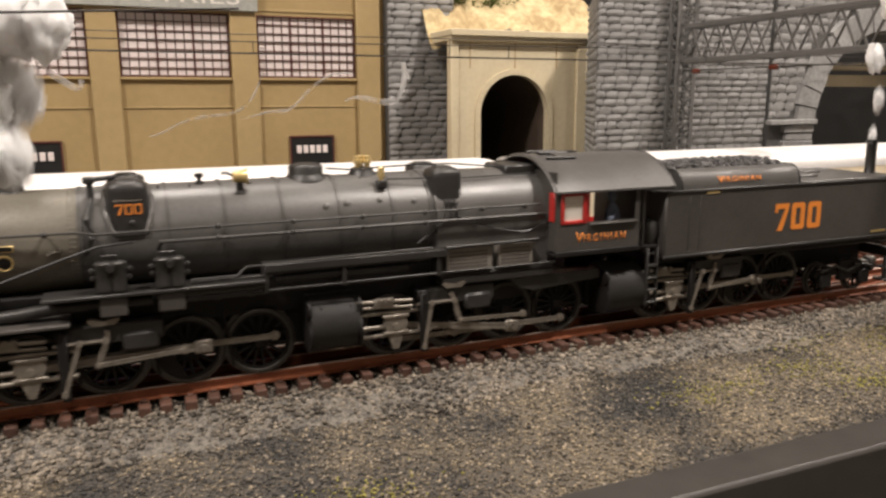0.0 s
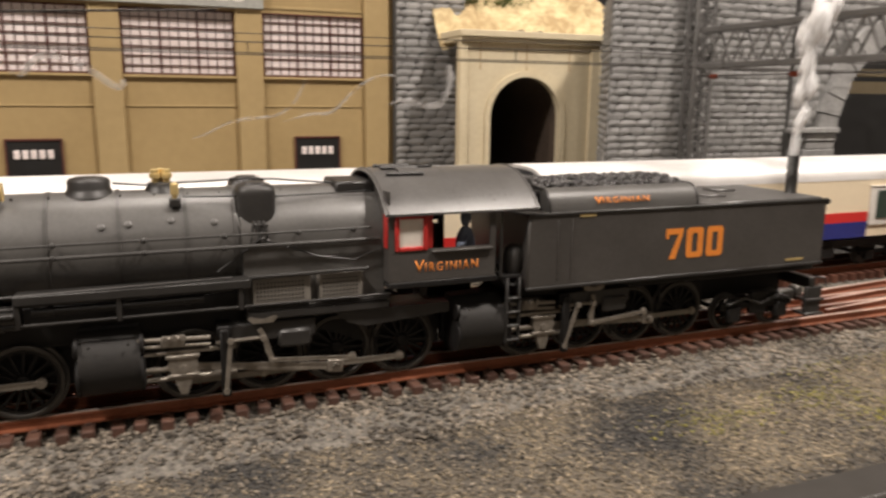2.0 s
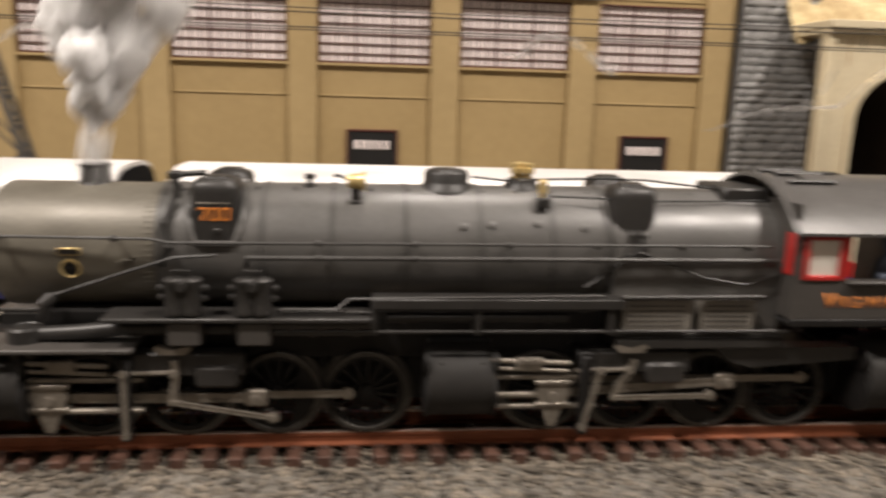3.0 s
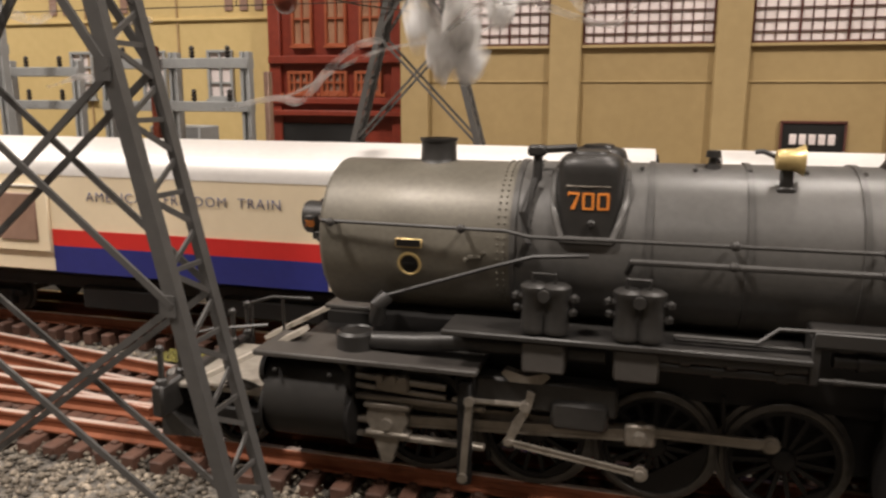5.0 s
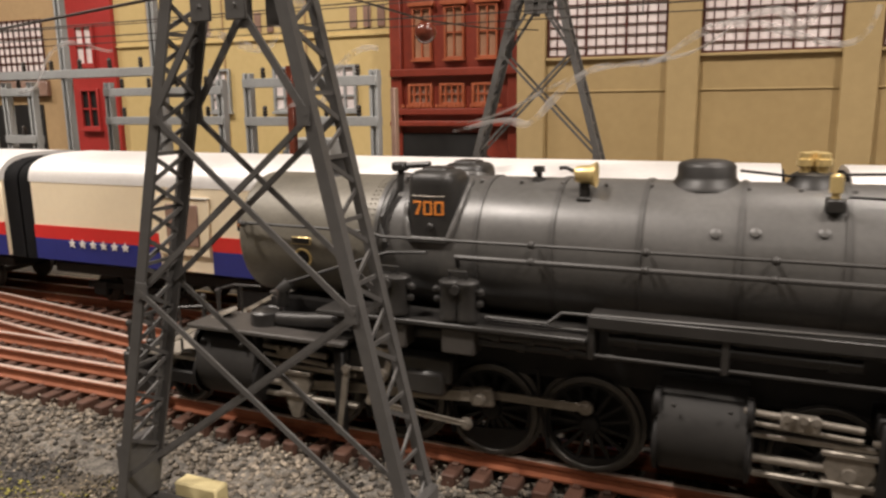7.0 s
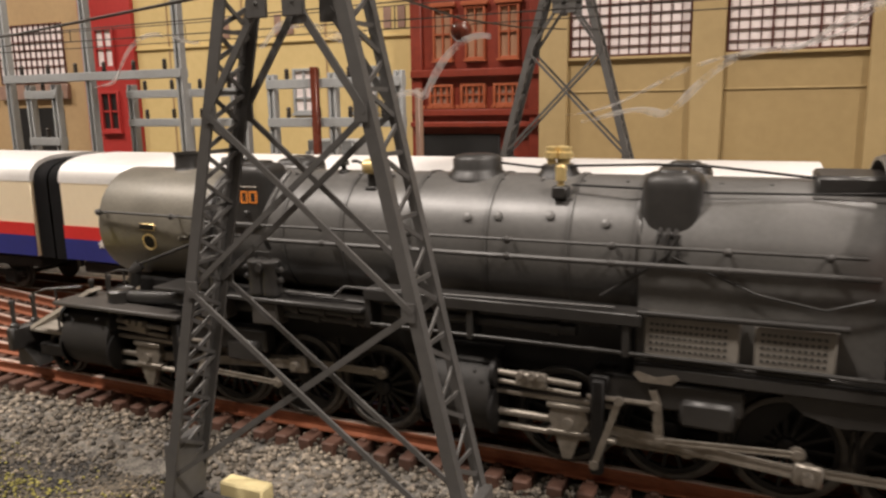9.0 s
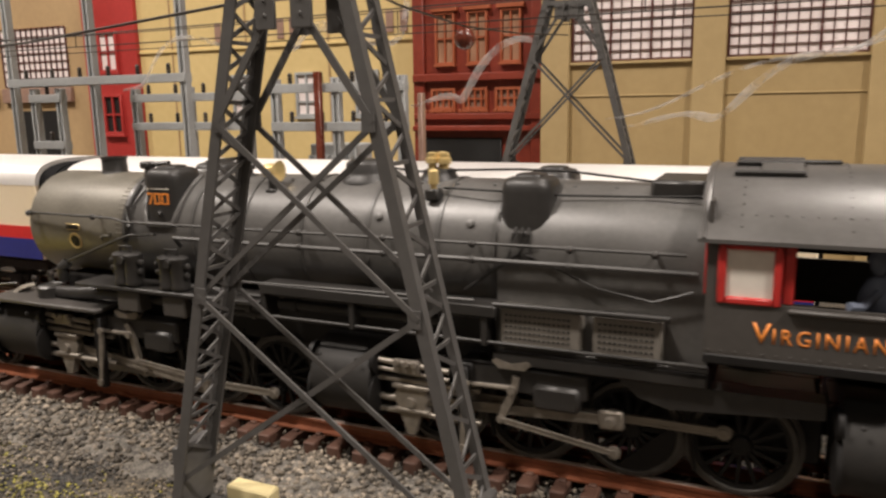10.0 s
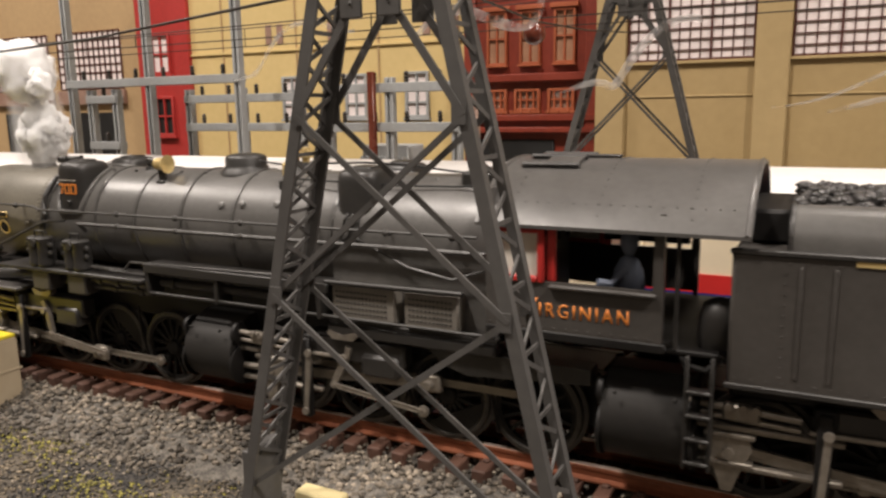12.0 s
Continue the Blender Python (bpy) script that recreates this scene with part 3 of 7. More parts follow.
    for x0 in (0.161, -0.081):
        d = new("door")
        d.parent = f
        bm = B()
        box(bm, x0, x0 + 0.041, y0 - 0.0022, y0 + 0.001, -0.010, 0.083, 0.0004)
        part("door_leaf", bm, "doorblack", d)
        for i in range(5):
            bm = B()
            x = x0 + 0.005 + 0.0064 * i
            box(bm, x, x + 0.0046, y0 - 0.0034, y0 - 0.002, 0.068, 0.0755, 0.0003)
            part("pane", bm, "pane", d)
        bm = B()
        for r in ((x0 - 0.0015, x0, -0.010, 0.083), (x0 + 0.041, x0 + 0.0425, -0.010, 0.083), (x0 - 0.0015, x0 + 0.0425, 0.083, 0.0850)):
            box(bm, r[0], r[1], y0 - 0.003, y0, r[2], r[3], 0.0003)
        part("door_frame", bm, "muntin", d)
    s = tagged(new("sign"), "pale grey board with white serif lettering on the factory", "sign")
    bm = B()
    box(bm, -0.16, 0.134, y0 - 0.0085, y0 - 0.0055, 0.1985, 0.2225, 0.0006)
    part("board", bm, mat("sign_grey", (0.47, 0.47, 0.43), 0.6), s)
    words("lettering", "INDUSTRIES", 0.0125, facing_front(-0.04, y0 - 0.0085, 0.2040), "whitepaint", s, width=0.158)
    bm = B()
    for i in range(6):
        box(bm, -0.148 + 0.0155 * i, -0.138 + 0.0155 * i, y0 - 0.0088, y0 - 0.0084, 0.2040, 0.2165)
    part("lettering_bars", bm, "whitepaint", s, smooth=0)


factory()


# ---------------------------------------------------------------- red, yellow and tan buildings
def sash(parent, x0, x1, z0, z1, y, cols=2, rws=2, trim="orangetrim", pane="pane"):
    w = new("window")
    w.parent = parent
    bm = B()
    f = (x1 - x0) * 0.10
    for r in ((x0, x0 + f, z0, z1), (x1 - f, x1, z0, z1), (x0 + f, x1 - f, z0, z0 + f), (x0 + f, x1 - f, z1 - f, z1)):
        box(bm, r[0], r[1], y - 0.0035, y, r[2], r[3], 0.0003)
    for c in range(1, cols):
        x = x0 + (x1 - x0) * c / cols
        box(bm, x - f / 3, x + f / 3, y - 0.003, y - 0.0005, z0 + f, z1 - f)
    for r in range(1, rws):
        z = z0 + (z1 - z0) * r / rws
        box(bm, x0 + f, x1 - f, y - 0.0027, y - 0.0008, z - f / 3, z + f / 3)
    part("window_frame", bm, trim, w)
    bm = B()
    box(bm, x0 + f, x1 - f, y - 0.0006, y + 0.0005, z0 + f, z1 - f)
    part("pane", bm, pane, w, smooth=0)
    bm = B()
    box(bm, x0 - f / 2, x1 + f / 2, y - 0.005, y, z0 - f, z0, 0.0003)
    part("window_sill", bm, trim, w)
    return w


def red_building():
    b = thing("row_house", "red brick row house with orange window frames and a shopfront", "building")
    y = 0.412
    bm = B()
    box(bm, -0.497, -0.3735, y, y + 0.16, -0.014, 0.245)
    part("wall", bm, "brickred", b, smooth=0)
    for x in (-0.497, -0.3845):
        bm = B()
        box(bm, x, x + 0.011, y - 0.004, y, -0.014, 0.245, 0.0006)
        part("pilaster", bm, "brickred", b)
    for i in range(3):
        x = -0.475 + 0.031 * i
        sash(b, x, x + 0.019, 0.143, 0.188, y, 2, 2, "orangetrim", "dullpane")
        bm = B()
        box(bm, x - 0.003, x + 0.022, y - 0.005, y, 0.1885, 0.1925, 0.0005)
        part("lintel", bm, "orangetrim", b)
    for i in range(3):
        x = -0.480 + 0.031 * i
        sash(b, x, x + 0.024, 0.103, 0.122, y, 4, 2, "orangetrim", "doorpink")
    for z, h, d in ((0.128, 0.007, 0.007), (0.094, 0.006, 0.006), (0.084, 0.005, 0.009)):
        bm = B()
        box(bm, -0.4965, -0.374, y - d, y, z, z + h, 0.0008)
        part("cornice", bm, "brickred", b)
    bm = B()
    box(bm, -0.488, -0.412, y - 0.003, y + 0.001, -0.012, 0.078, 0.0005)
    part("shopfront", bm, "doorblack", b)
    for i in range(12):
        bm = B()
        x = -0.486 + 0.0085 * i
        box(bm, x, x + 0.0028, y - 0.006, y - 0.0035, 0.1005, 0.1035, 0.0003)
        part("dentil", bm, "orangetrim", b)


def yellow_building():
    b = thing("yellow_building", "pale yellow rendered building with small upper windows", "building")
    y = 0.43
    bm = B()
    box(bm, -0.847, -0.4985, y, y + 0.16, -0.014, 0.25)
    part("wall", bm, "yellow", b, smooth=0)
    for x in (-0.50, -0.60, -0.70, -0.80):
        bm = B()
        box(bm, x - 0.0008, x + 0.0008, y - 0.0012, y, -0.014, 0.25)
        part("seam", bm, "tanwall", b, smooth=0)
    bm = B()
    box(bm, -0.847, -0.4985, y - 0.0022, y, 0.168, 0.1705, 0.0004)
    part("string_course", bm, "yellow", b)
    for x in (-0.55, -0.535, -0.52, -0.66, -0.645, -0.74, -0.725):
        bm = B()
        box(bm, x, x + 0.008, y - 0.0010, y + 0.001, 0.176, 0.196, 0.0003)
        part("window", bm, "doorpink", b)
    for x in (-0.57, -0.64, -0.72):
        sash(b, x, x + 0.026, 0.098, 0.142, y, 2, 3, "subgrey")


def crimson_building():
    b = thing("narrow_house", "narrow crimson house between tan and yellow buildings", "building")
    y = 0.425
    bm = B()
    box(bm, -0.927, -0.8475, y, y + 0.14, -0.014, 0.25)
    part("wall", bm, "crimson", b, smooth=0)
    sash(b, -0.903, -0.874, 0.150, 0.195, y, 2, 2, "crimson")
    sash(b, -0.903, -0.874, 0.080, 0.125, y, 2, 2, "crimson", "doorblack")


def tan_building():
    b = thing("warehouse", "tan warehouse with a barred window band over dark bays", "building")
    y = 0.45
    bm = B()
    box(bm, -1.45, -0.928, y, y + 0.16, -0.014, 0.26)
    part("wall", bm, "tanwall", b, smooth=0)
    for i in range(4):
        x0 = -1.098 - 0.0 + 0.0 - 0.135 * (i - 0)
        x1 = x0 + 0.115
        w = new("window")
        w.parent = b
        bm = B()
        box(bm, x0, x1, y - 0.001, y + 0.001, 0.138, 0.208)
        part("pane", bm, "pane", w, smooth=0)
        for c in range(13):
            x = x0 + (x1 - x0) * c / 12
            bm = B()
            box(bm, x - 0.0006, x + 0.0006, y - 0.0028, y - 0.0008, 0.138, 0.208)
            part("glazing_bar", bm, "muntin", w, smooth=0)
        for r in range(8):
            z = 0.138 + 0.07 * r / 7
            bm = B()
            box(bm, x0, x1, y - 0.0025, y - 0.001, z - 0.0006, z + 0.0006)
            part("glazing_bar", bm, "muntin", w, smooth=0)
        bm = B()
        box(bm, x0 - 0.004, x1 + 0.004, y - 0.006, y, 0.118, 0.136, 0.0008)
        part("window_sill", bm, "doorpink", b)
        bm = B()
        box(bm, x0 + 0.012, x1 - 0.012, y - 0.0012, y + 0.001, -0.012, 0.108)
        part("bay", bm, "doorblack", b, smooth=0)


red_building()
yellow_building()
crimson_building()
tan_building()


# ---------------------------------------------------------------- stone walls and tunnel mouths
def stone_meshes(seed, n=9):
    rng = random.Random(seed)
    out = []
    for _ in range(n):
        bm = B()
        w, h, d = 1.0, 1.0, 1.0
        g = [[None] * 5 for _ in range(4)]
        for j in range(4):
            for i in range(5):
                u, v = i / 4, j / 3
                rim = min(u, 1 - u, v, 1 - v)
                z = 0.0 if rim == 0 else 0.75 + rng.uniform(-0.3, 0.35)
                g[j][i] = bm.verts.new((u - 0.5 + (rng.uniform(-0.02, 0.02) if 0 < u < 1 else 0), -z, v - 0.5 + rng.uniform(-0.03, 0.03)))
        for j in range(3):
            for i in range(4):
                bm.faces.new((g[j][i], g[j][i + 1], g[j + 1][i + 1], g[j + 1][i]))
        me = bpy.data.meshes.new("stone")
        bm.to_mesh(me)
        bm.free()
        me.polygons.foreach_set("use_smooth", [True] * len(me.polygons))
        me.materials.append(M["stone"])
        out.append(me)
    return out


STONE = stone_meshes(3)


def stone_face(parent, x0, x1, z0, z1, y, seed, course=0.0068, skip=None, m=None):
    """Courses of rough stones, each a piece of its own, on a wall that faces -y."""
    rng = random.Random(seed)
    z = z0
    while z < z1 - 0.002:
        h = course * rng.uniform(0.85, 1.15)
        x = x0 - rng.uniform(0, 0.01)
        while x < x1:
            w = rng.uniform(0.010, 0.021)
            a, b = max(x, x0), min(x + w, x1)
            if b - a > 0.003 and not (skip and skip((a + b) / 2, z + h / 2)):
                ob = new("stone", rng.choice(STONE))
                ob.parent = parent
                p = Matrix.Translation(((a + b) / 2, y, z + h / 2)) @ Matrix.Diagonal((b - a - 0.0005, 0.0017 * rng.uniform(0.6, 1.4), h - 0.0004, 1))
                ob.matrix_basis = (m @ p) if m else p
            x += w
        z += h


def arch_pts(xc, half, spring, base, n=20, grow=0.0):
    r = half + grow
    return [(xc - r, base)] + [(xc - r * math.cos(math.pi * i / n), spring + r * math.sin(math.pi * i / n)) for i in range(n + 1)] + [(xc + r, base)]


def arch_wall(bm, x0, x1, z0, z1, xc, half, spring, y0, y1):
    """A wall with an arched opening through it."""
    n = 20
    inner = arch_pts(xc, half, spring, z0, n)
    outer = []
    for x, z in inner:
        if z <= z0:
            outer.append((x0 if x < xc else x1, z0))
        else:
            dx, dz = x - xc, z - (spring - 0.02)
            k = min((x1 - xc) / dx if dx > 1e-6 else 1e9, (x0 - xc) / dx if dx < -1e-6 else 1e9, (z1 - spring + 0.02) / dz if dz > 1e-6 else 1e9)
            outer.append((xc + dx * k, spring - 0.02 + dz * k))
    for y, flip in ((y0, False), (y1, True)):
        a = [bm.verts.new((x, y, z)) for x, z in inner]
        b = [bm.verts.new((x, y, z)) for x, z in outer]
        for i in range(len(a) - 1):
            f = (a[i], a[i + 1], b[i + 1], b[i])
            bm.faces.new(f if flip else f[::-1])
        for cx, cz, side in ((x0, z1, 0), (x1, z1, 1)):
            for i in range(len(b) - 1):
                p, q = outer[i], outer[i + 1]
                if abs(p[0] - cx) < 1e-6 and abs(q[1] - cz) < 1e-6 and abs(q[0] - cx) > 1e-6 or abs(q[0] - cx) < 1e-6 and abs(p[1] - cz) < 1e-6 and abs(p[0] - cx) > 1e-6:
                    bm.faces.new((b[i], b[i + 1], bm.verts.new((cx, y, cz))))
    a = [bm.verts.new((x, y0, z)) for x, z in inner]
    b = [bm.verts.new((x, y1, z)) for x, z in inner]
    for i in range(len(a) - 1):
        bm.faces.new((a[i], a[i + 1], b[i + 1], b[i]))
    box(bm, x1 - 0.0006, x1, y0 + 0.0005, y1 - 0.0005, z0, z1)
    box(bm, x0, x0 + 0.0006, y0 + 0.0005, y1 - 0.0005, z0, z1)
    return bm


def ring(bm, xc, half, spring, base, w, y0, y1):
    a = arch_pts(xc, half, spring, base)
    b = arch_pts(xc, half, spring, base, grow=w)
    vs = [[bm.verts.new((x, y, z)) for x, z in p] for p in (a, b) for y in (y0, y1)]
    for i in range(len(a) - 1):
        bm.faces.new((vs[0][i], vs[0][i + 1], vs[2][i + 1], vs[2][i]))
        bm.faces.new((vs[2][i], vs[2][i + 1], vs[3][i + 1], vs[3][i]))
        bm.faces.new((vs[1][i], vs[1][i + 1], vs[0][i + 1], vs[0][i]))
    return bm


# the layout's tunnel end: its walls, stone portal and gantry share this placing
END = Matrix.Translation((-0.0046, -0.0299, 0.0141)) @ Matrix.Scale(0.885, 4)
BASE = -0.0315


def tunnel_mouth():
    p = thing("tunnel_portal", "cream concrete tunnel portal with a moulded arch and cornice", "tunnel portal")
    y, xl, xr, xc = 0.360, 0.3140, 0.4745, 0.3868
    bm = B()
    arch_wall(bm, xl, xr, BASE, 0.1755, xc, 0.0397, 0.1037, y, y + 0.007)
    part("face", bm, "portal", p, smooth=20)
    bm = B()
    box(bm, xl - 0.001, xr + 0.009, y - 0.006, y + 0.05, 0.1755, 0.1802, 0.0006)
    box(bm, xl - 0.002, xr + 0.013, y - 0.009, y + 0.05, 0.1802, 0.1866, 0.0006)
    part("cornice", bm, "portal", p)
    bm = B()
    ring(bm, xc, 0.0397, 0.1037, BASE, 0.0055, y - 0.0025, y)
    part("arch_moulding", bm, "portal", p)
    for a, b in ((xl, xl + 0.008), (xr - 0.014, xr)):
        bm = B()
        box(bm, a, b, y - 0.003, y, BASE, 0.1755, 0.0006)
        part("pilaster", bm, "portal", p)
    for x in (0.336, 0.3868, 0.436):
        bm = B()
        box(bm, x - 0.0004, x + 0.0004, y - 0.0006, y, 0.150, 0.1755)
        part("seam", bm, "tanwall", p, smooth=0)
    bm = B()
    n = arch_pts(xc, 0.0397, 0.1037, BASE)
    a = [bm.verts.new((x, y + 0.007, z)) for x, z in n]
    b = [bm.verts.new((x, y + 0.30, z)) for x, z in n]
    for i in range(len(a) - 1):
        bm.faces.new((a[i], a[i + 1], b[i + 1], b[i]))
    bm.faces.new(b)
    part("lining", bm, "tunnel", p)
    p.matrix_basis = Matrix.Translation((0.0009, -0.0169, 0.0061)) @ Matrix.Scale(0.95, 4)


def stone_arch():
    p = thing("stone_tunnel_portal", "grey stone tunnel portal with a wide arch", "tunnel portal")
    y, xl, xr, xc, half, spring = 0.265, 0.657, 1.02, 0.823, 0.103, 0.090
    bm = B()
    arch_wall(bm, xl, xr, BASE, 0.27, xc, half, spring, y, y + 0.04)
    part("face", bm, "joint", p, smooth=20)
    # wedge stones of the arch
    for i in range(19):
        a0, a1 = math.pi * i / 19, math.pi * (i + 1) / 19
        bm = B()
        r0, r1 = half, half + 0.026 + 0.004 * (i % 2)
        q = [(xc - r * math.cos(a), spring + r * math.sin(a)) for r, a in ((r0, a0 + 0.004), (r1, a0 + 0.004), (r1, a1 - 0.004), (r0, a1 - 0.004))]
        extrude_y(bm, q, y - 0.005 - 0.001 * (i % 3), y + 0.02)
        part("stone", bm, "stone", p)
    for k in range(12):
        z = -0.012 + 0.0085 * k
        bm = B()
        w = 0.040 + 0.004 * (k % 2)
        box(bm, xc - half - w, xc - half, y - 0.004 - 0.0015 * (k % 2), y + 0.02, z, z + 0.0081, 0.0008)
        part("stone", bm, "stone", p)
    bm = B()
    box(bm, xl - 0.004, xc - half + 0.001, y - 0.009, y, 0.090, 0.0955, 0.0008)
    part("impost", bm, "stone", p)
    stone_face(p, xl, 0.86, 0.097, 0.27, y, 21, 0.0085, skip=lambda x, z: (x - xc) ** 2 + (z - spring) ** 2 < (half + 0.031) ** 2)
    # added black sheet behind the arch, in place of the tunnel's own shade
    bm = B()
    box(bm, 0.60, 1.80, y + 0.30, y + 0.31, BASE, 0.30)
    part("shade_panel", bm, "doorblack", p, "added black panel standing in for the shade inside the tunnel", smooth=0)
    bm = B()
    box(bm, 0.70, 0.945, y + 0.060, y + 0.075, 0.132, 0.146)
    box(bm, 0.70, 0.945, y + 0.050, y + 0.075, 0.152, 0.160)
    part("beam", bm, "portal", p, "pale timber beam inside the arch")
    p.matrix_basis = END


def stone_walls():
    for n, (x0, x1, y, z1, sd) in {"stone_wall_left": (0.2585, 0.3300, 0.3860, 0.27, 31), "stone_wall_recess": (0.5225, 0.6560, 0.2685, 0.27, 33)}.items():
        bm = B()
        box(bm, x0, x1, y, y + 0.05, BASE, z1)
        w = tagged(part("stone_wall", bm, "joint", smooth=0), "grey rough-cut stone retaining wall in courses", "wall", kind="structure")
        stone_face(w, x0, x1, 0.03, z1, y, sd)
        if n != "stone_wall_left":
            w.matrix_basis = END
    # wing wall: its end slants back to the tunnel portal
    bm = B()
    plan = ((0.4289, 0.255), (0.522, 0.255), (0.522, 0.372), (0.4969, 0.372))
    lo = [bm.verts.new((x, y, BASE)) for x, y in plan]
    hi = [bm.verts.new((x, y, 0.2150)) for x, y in plan]
    bm.faces.new(lo[::-1])
    bm.faces.new(hi)
    for i in range(4):
        j = (i + 1) % 4
        bm.faces.new((lo[i], lo[j], hi[j], hi[i]))
    w = tagged(part("stone_wall", bm, "joint", smooth=0), "grey rough-cut stone wing wall slanting back to the tunnel portal", "wall", kind="structure")
    stone_face(w, 0.4289, 0.522, 0.03, 0.2150, 0.255, 32)
    run = Vector((0.4289 - 0.4969, 0.255 - 0.372, 0))
    stone_face(w, 0.0, run.length, 0.03, 0.2150, 0.0, 36, m=Matrix.Translation((0.4969, 0.372, 0)) @ Matrix.Rotation(math.atan2(run.y, run.x), 4, "Z"))
    w.matrix_basis = END


def hill():
    bm = B()
    nx, ny = 70, 60
    g = []
    for j in range(ny + 1):
        v = j / ny
        row = []
        for i in range(nx + 1):
            u = i / nx
            x, y = 0.295 + 0.20 * u, 0.362 + 0.42 * v
            z = 0.182 + 0.26 * v ** 0.8 + 0.016 * noise.noise(Vector((x * 22, y * 22, 1))) + 0.011 * noise.noise(Vector((x * 70, y * 70, 4))) + 0.004 * noise.noise(Vector((x * 190, y * 190, 7)))
            row.append(bm.verts.new((x, y, z)))
        g.append(row)
    for a, b in zip(g, g[1:]):
        for i in range(nx):
            bm.faces.new((a[i], a[i + 1], b[i + 1], b[i]))
    tagged(part("hillside", bm, "hill", smooth=60), "dry straw-coloured hillside above the tunnel portal", "hillside", kind="structure")
    rng = np.random.default_rng(8)
    for cx, cy, cz in ((0.378, 0.400, 0.219), (0.405, 0.410, 0.226), (0.345, 0.405, 0.222)):
        n = 260
        p = np.stack([rng.normal(cx, 0.007, n), rng.normal(cy, 0.006, n), cz + rng.normal(0, 0.0035, n)], 1)
        stones("bush", p, rng.uniform(0.0008, 0.002, n), "bush", "small green bush on the dry hillside", "bush", int(cx * 1000), sides=8)["kind"] = ""


tunnel_mouth()
stone_arch()
stone_walls()
hill()


# ---------------------------------------------------------------- locomotive and tender
AX = 0.0150          # height of the driving axles
CRANK = 0.0064
SETS = {             # driving axles, phase of the crank at the start, length of the main rod, cylinder
    "front": ((-0.0322, -0.0023, 0.0277, 0.0577), 25.0, 0.064, (-0.0735, -0.0500)),
    "middle": ((0.1190, 0.1489, 0.1789, 0.2088), 272.0, 0.062, (0.0780, 0.0996)),
    "rear": ((0.2718, 0.3018, 0.3318, 0.3618), 15.0, 0.062, (0.2320, 0.2558)),
}
MOVING = []          # parts that turn or slide: (object, function of time giving its pose)


def rolled(t):
    for (a, p), (b, q) in zip(ROLLED, ROLLED[1:]):
        if t <= b:
            return p + (q - p) * (t - a) / (b - a)
    return ROLLED[-1][1]


def spin(t, phase):
    return phase + math.degrees(rolled(t) / 0.0138)


def tube_x(bm, x0, x1, yc, zc, prof, seg=40):
    """A turned body along x: prof holds (share of the length, radius)."""
    m = Matrix.Translation((0, yc, zc)) @ ALONG_X
    lathe(bm, [(r, x0 + (x1 - x0) * u) for u, r in prof], m, seg)
    return bm


def wheel_meshes(r, driven, weight, yo, side):
    """Centre and tyre of one wheel with half of its axle; outer face at side * yo."""
    c, t = B(), B()
    for s in (side,):
        m = Matrix.Translation((0, s * yo, 0)) @ (Matrix.Rotation(radians(90 if s < 0 else -90), 4, "X"))
        # local z points outwards
        lathe(t, [(r * 0.86, -0.0032), (r * 1.08, -0.0032), (r * 1.08, -0.0024), (r * 0.995, -0.0021), (r * 0.985, -0.0002), (r * 0.96, 0.0), (r * 0.88, 0.0), (r * 0.86, -0.0004), (r * 0.86, -0.0032)], m, 48)
        lathe(c, [(0, 0.0004), (r * 0.15, 0.0004), (r * 0.19, 0.0), (r * 0.22, -0.0012), (r * 0.22, -0.0028), (0, -0.0028)], m, 20)
        lathe(c, [(r * 0.78, -0.0006), (r * 0.87, -0.0006), (r * 0.87, -0.0026), (r * 0.78, -0.0026), (r * 0.78, -0.0006)], m, 40)
        if weight:
            # sector opposite to the pin
            n = 12
            pts = [(-math.cos(a) * r * 0.85, math.sin(a) * r * 0.85) for a in (radians(-weight + 2 * weight * i / n) for i in range(n + 1))]
            for zz, flip in ((-0.0003, False), (-0.0024, True)):
                vs = [c.verts.new(m @ Vector((x, y, zz))) for x, y in pts]
                c.faces.new(vs if flip else vs[::-1])
            up = [c.verts.new(m @ Vector((x, y, z))) for z in (-0.0003, -0.0024) for x, y in (pts[0], pts[-1])]
            c.faces.new((up[0], up[1], up[3], up[2]))
        # crank boss
        if driven:
            lathe(c, [(0, 0.0006), (r * 0.13, 0.0006), (r * 0.15, -0.0006), (r * 0.15, -0.0026), (0, -0.0026)], m @ Matrix.Translation((CRANK, 0, 0)), 14)
    rod(c, (0, side * (yo - 0.002), 0), (0, 0, 0), r * 0.14, seg=12)
    return c, t


def spokes(wheel, r, count, yo, side):
    """The spokes of one wheel, each a piece on one shared mesh."""
    bm = B()
    y = side * (yo - 0.0016)
    bar(bm, (r * 0.18, y, 0), (r * 0.80, y, 0), r * 0.075, 0.0013, (0, 0, 1))
    me = bpy.data.meshes.new("spoke")
    bm.to_mesh(me)
    bm.free()
    me.materials.append(M["under"])
    for k in range(count):
        ob = new("spoke", me)
        ob.parent = wheel
        ob.matrix_basis = Matrix.Rotation(2 * math.pi * (k + 0.5) / count, 4, "Y")


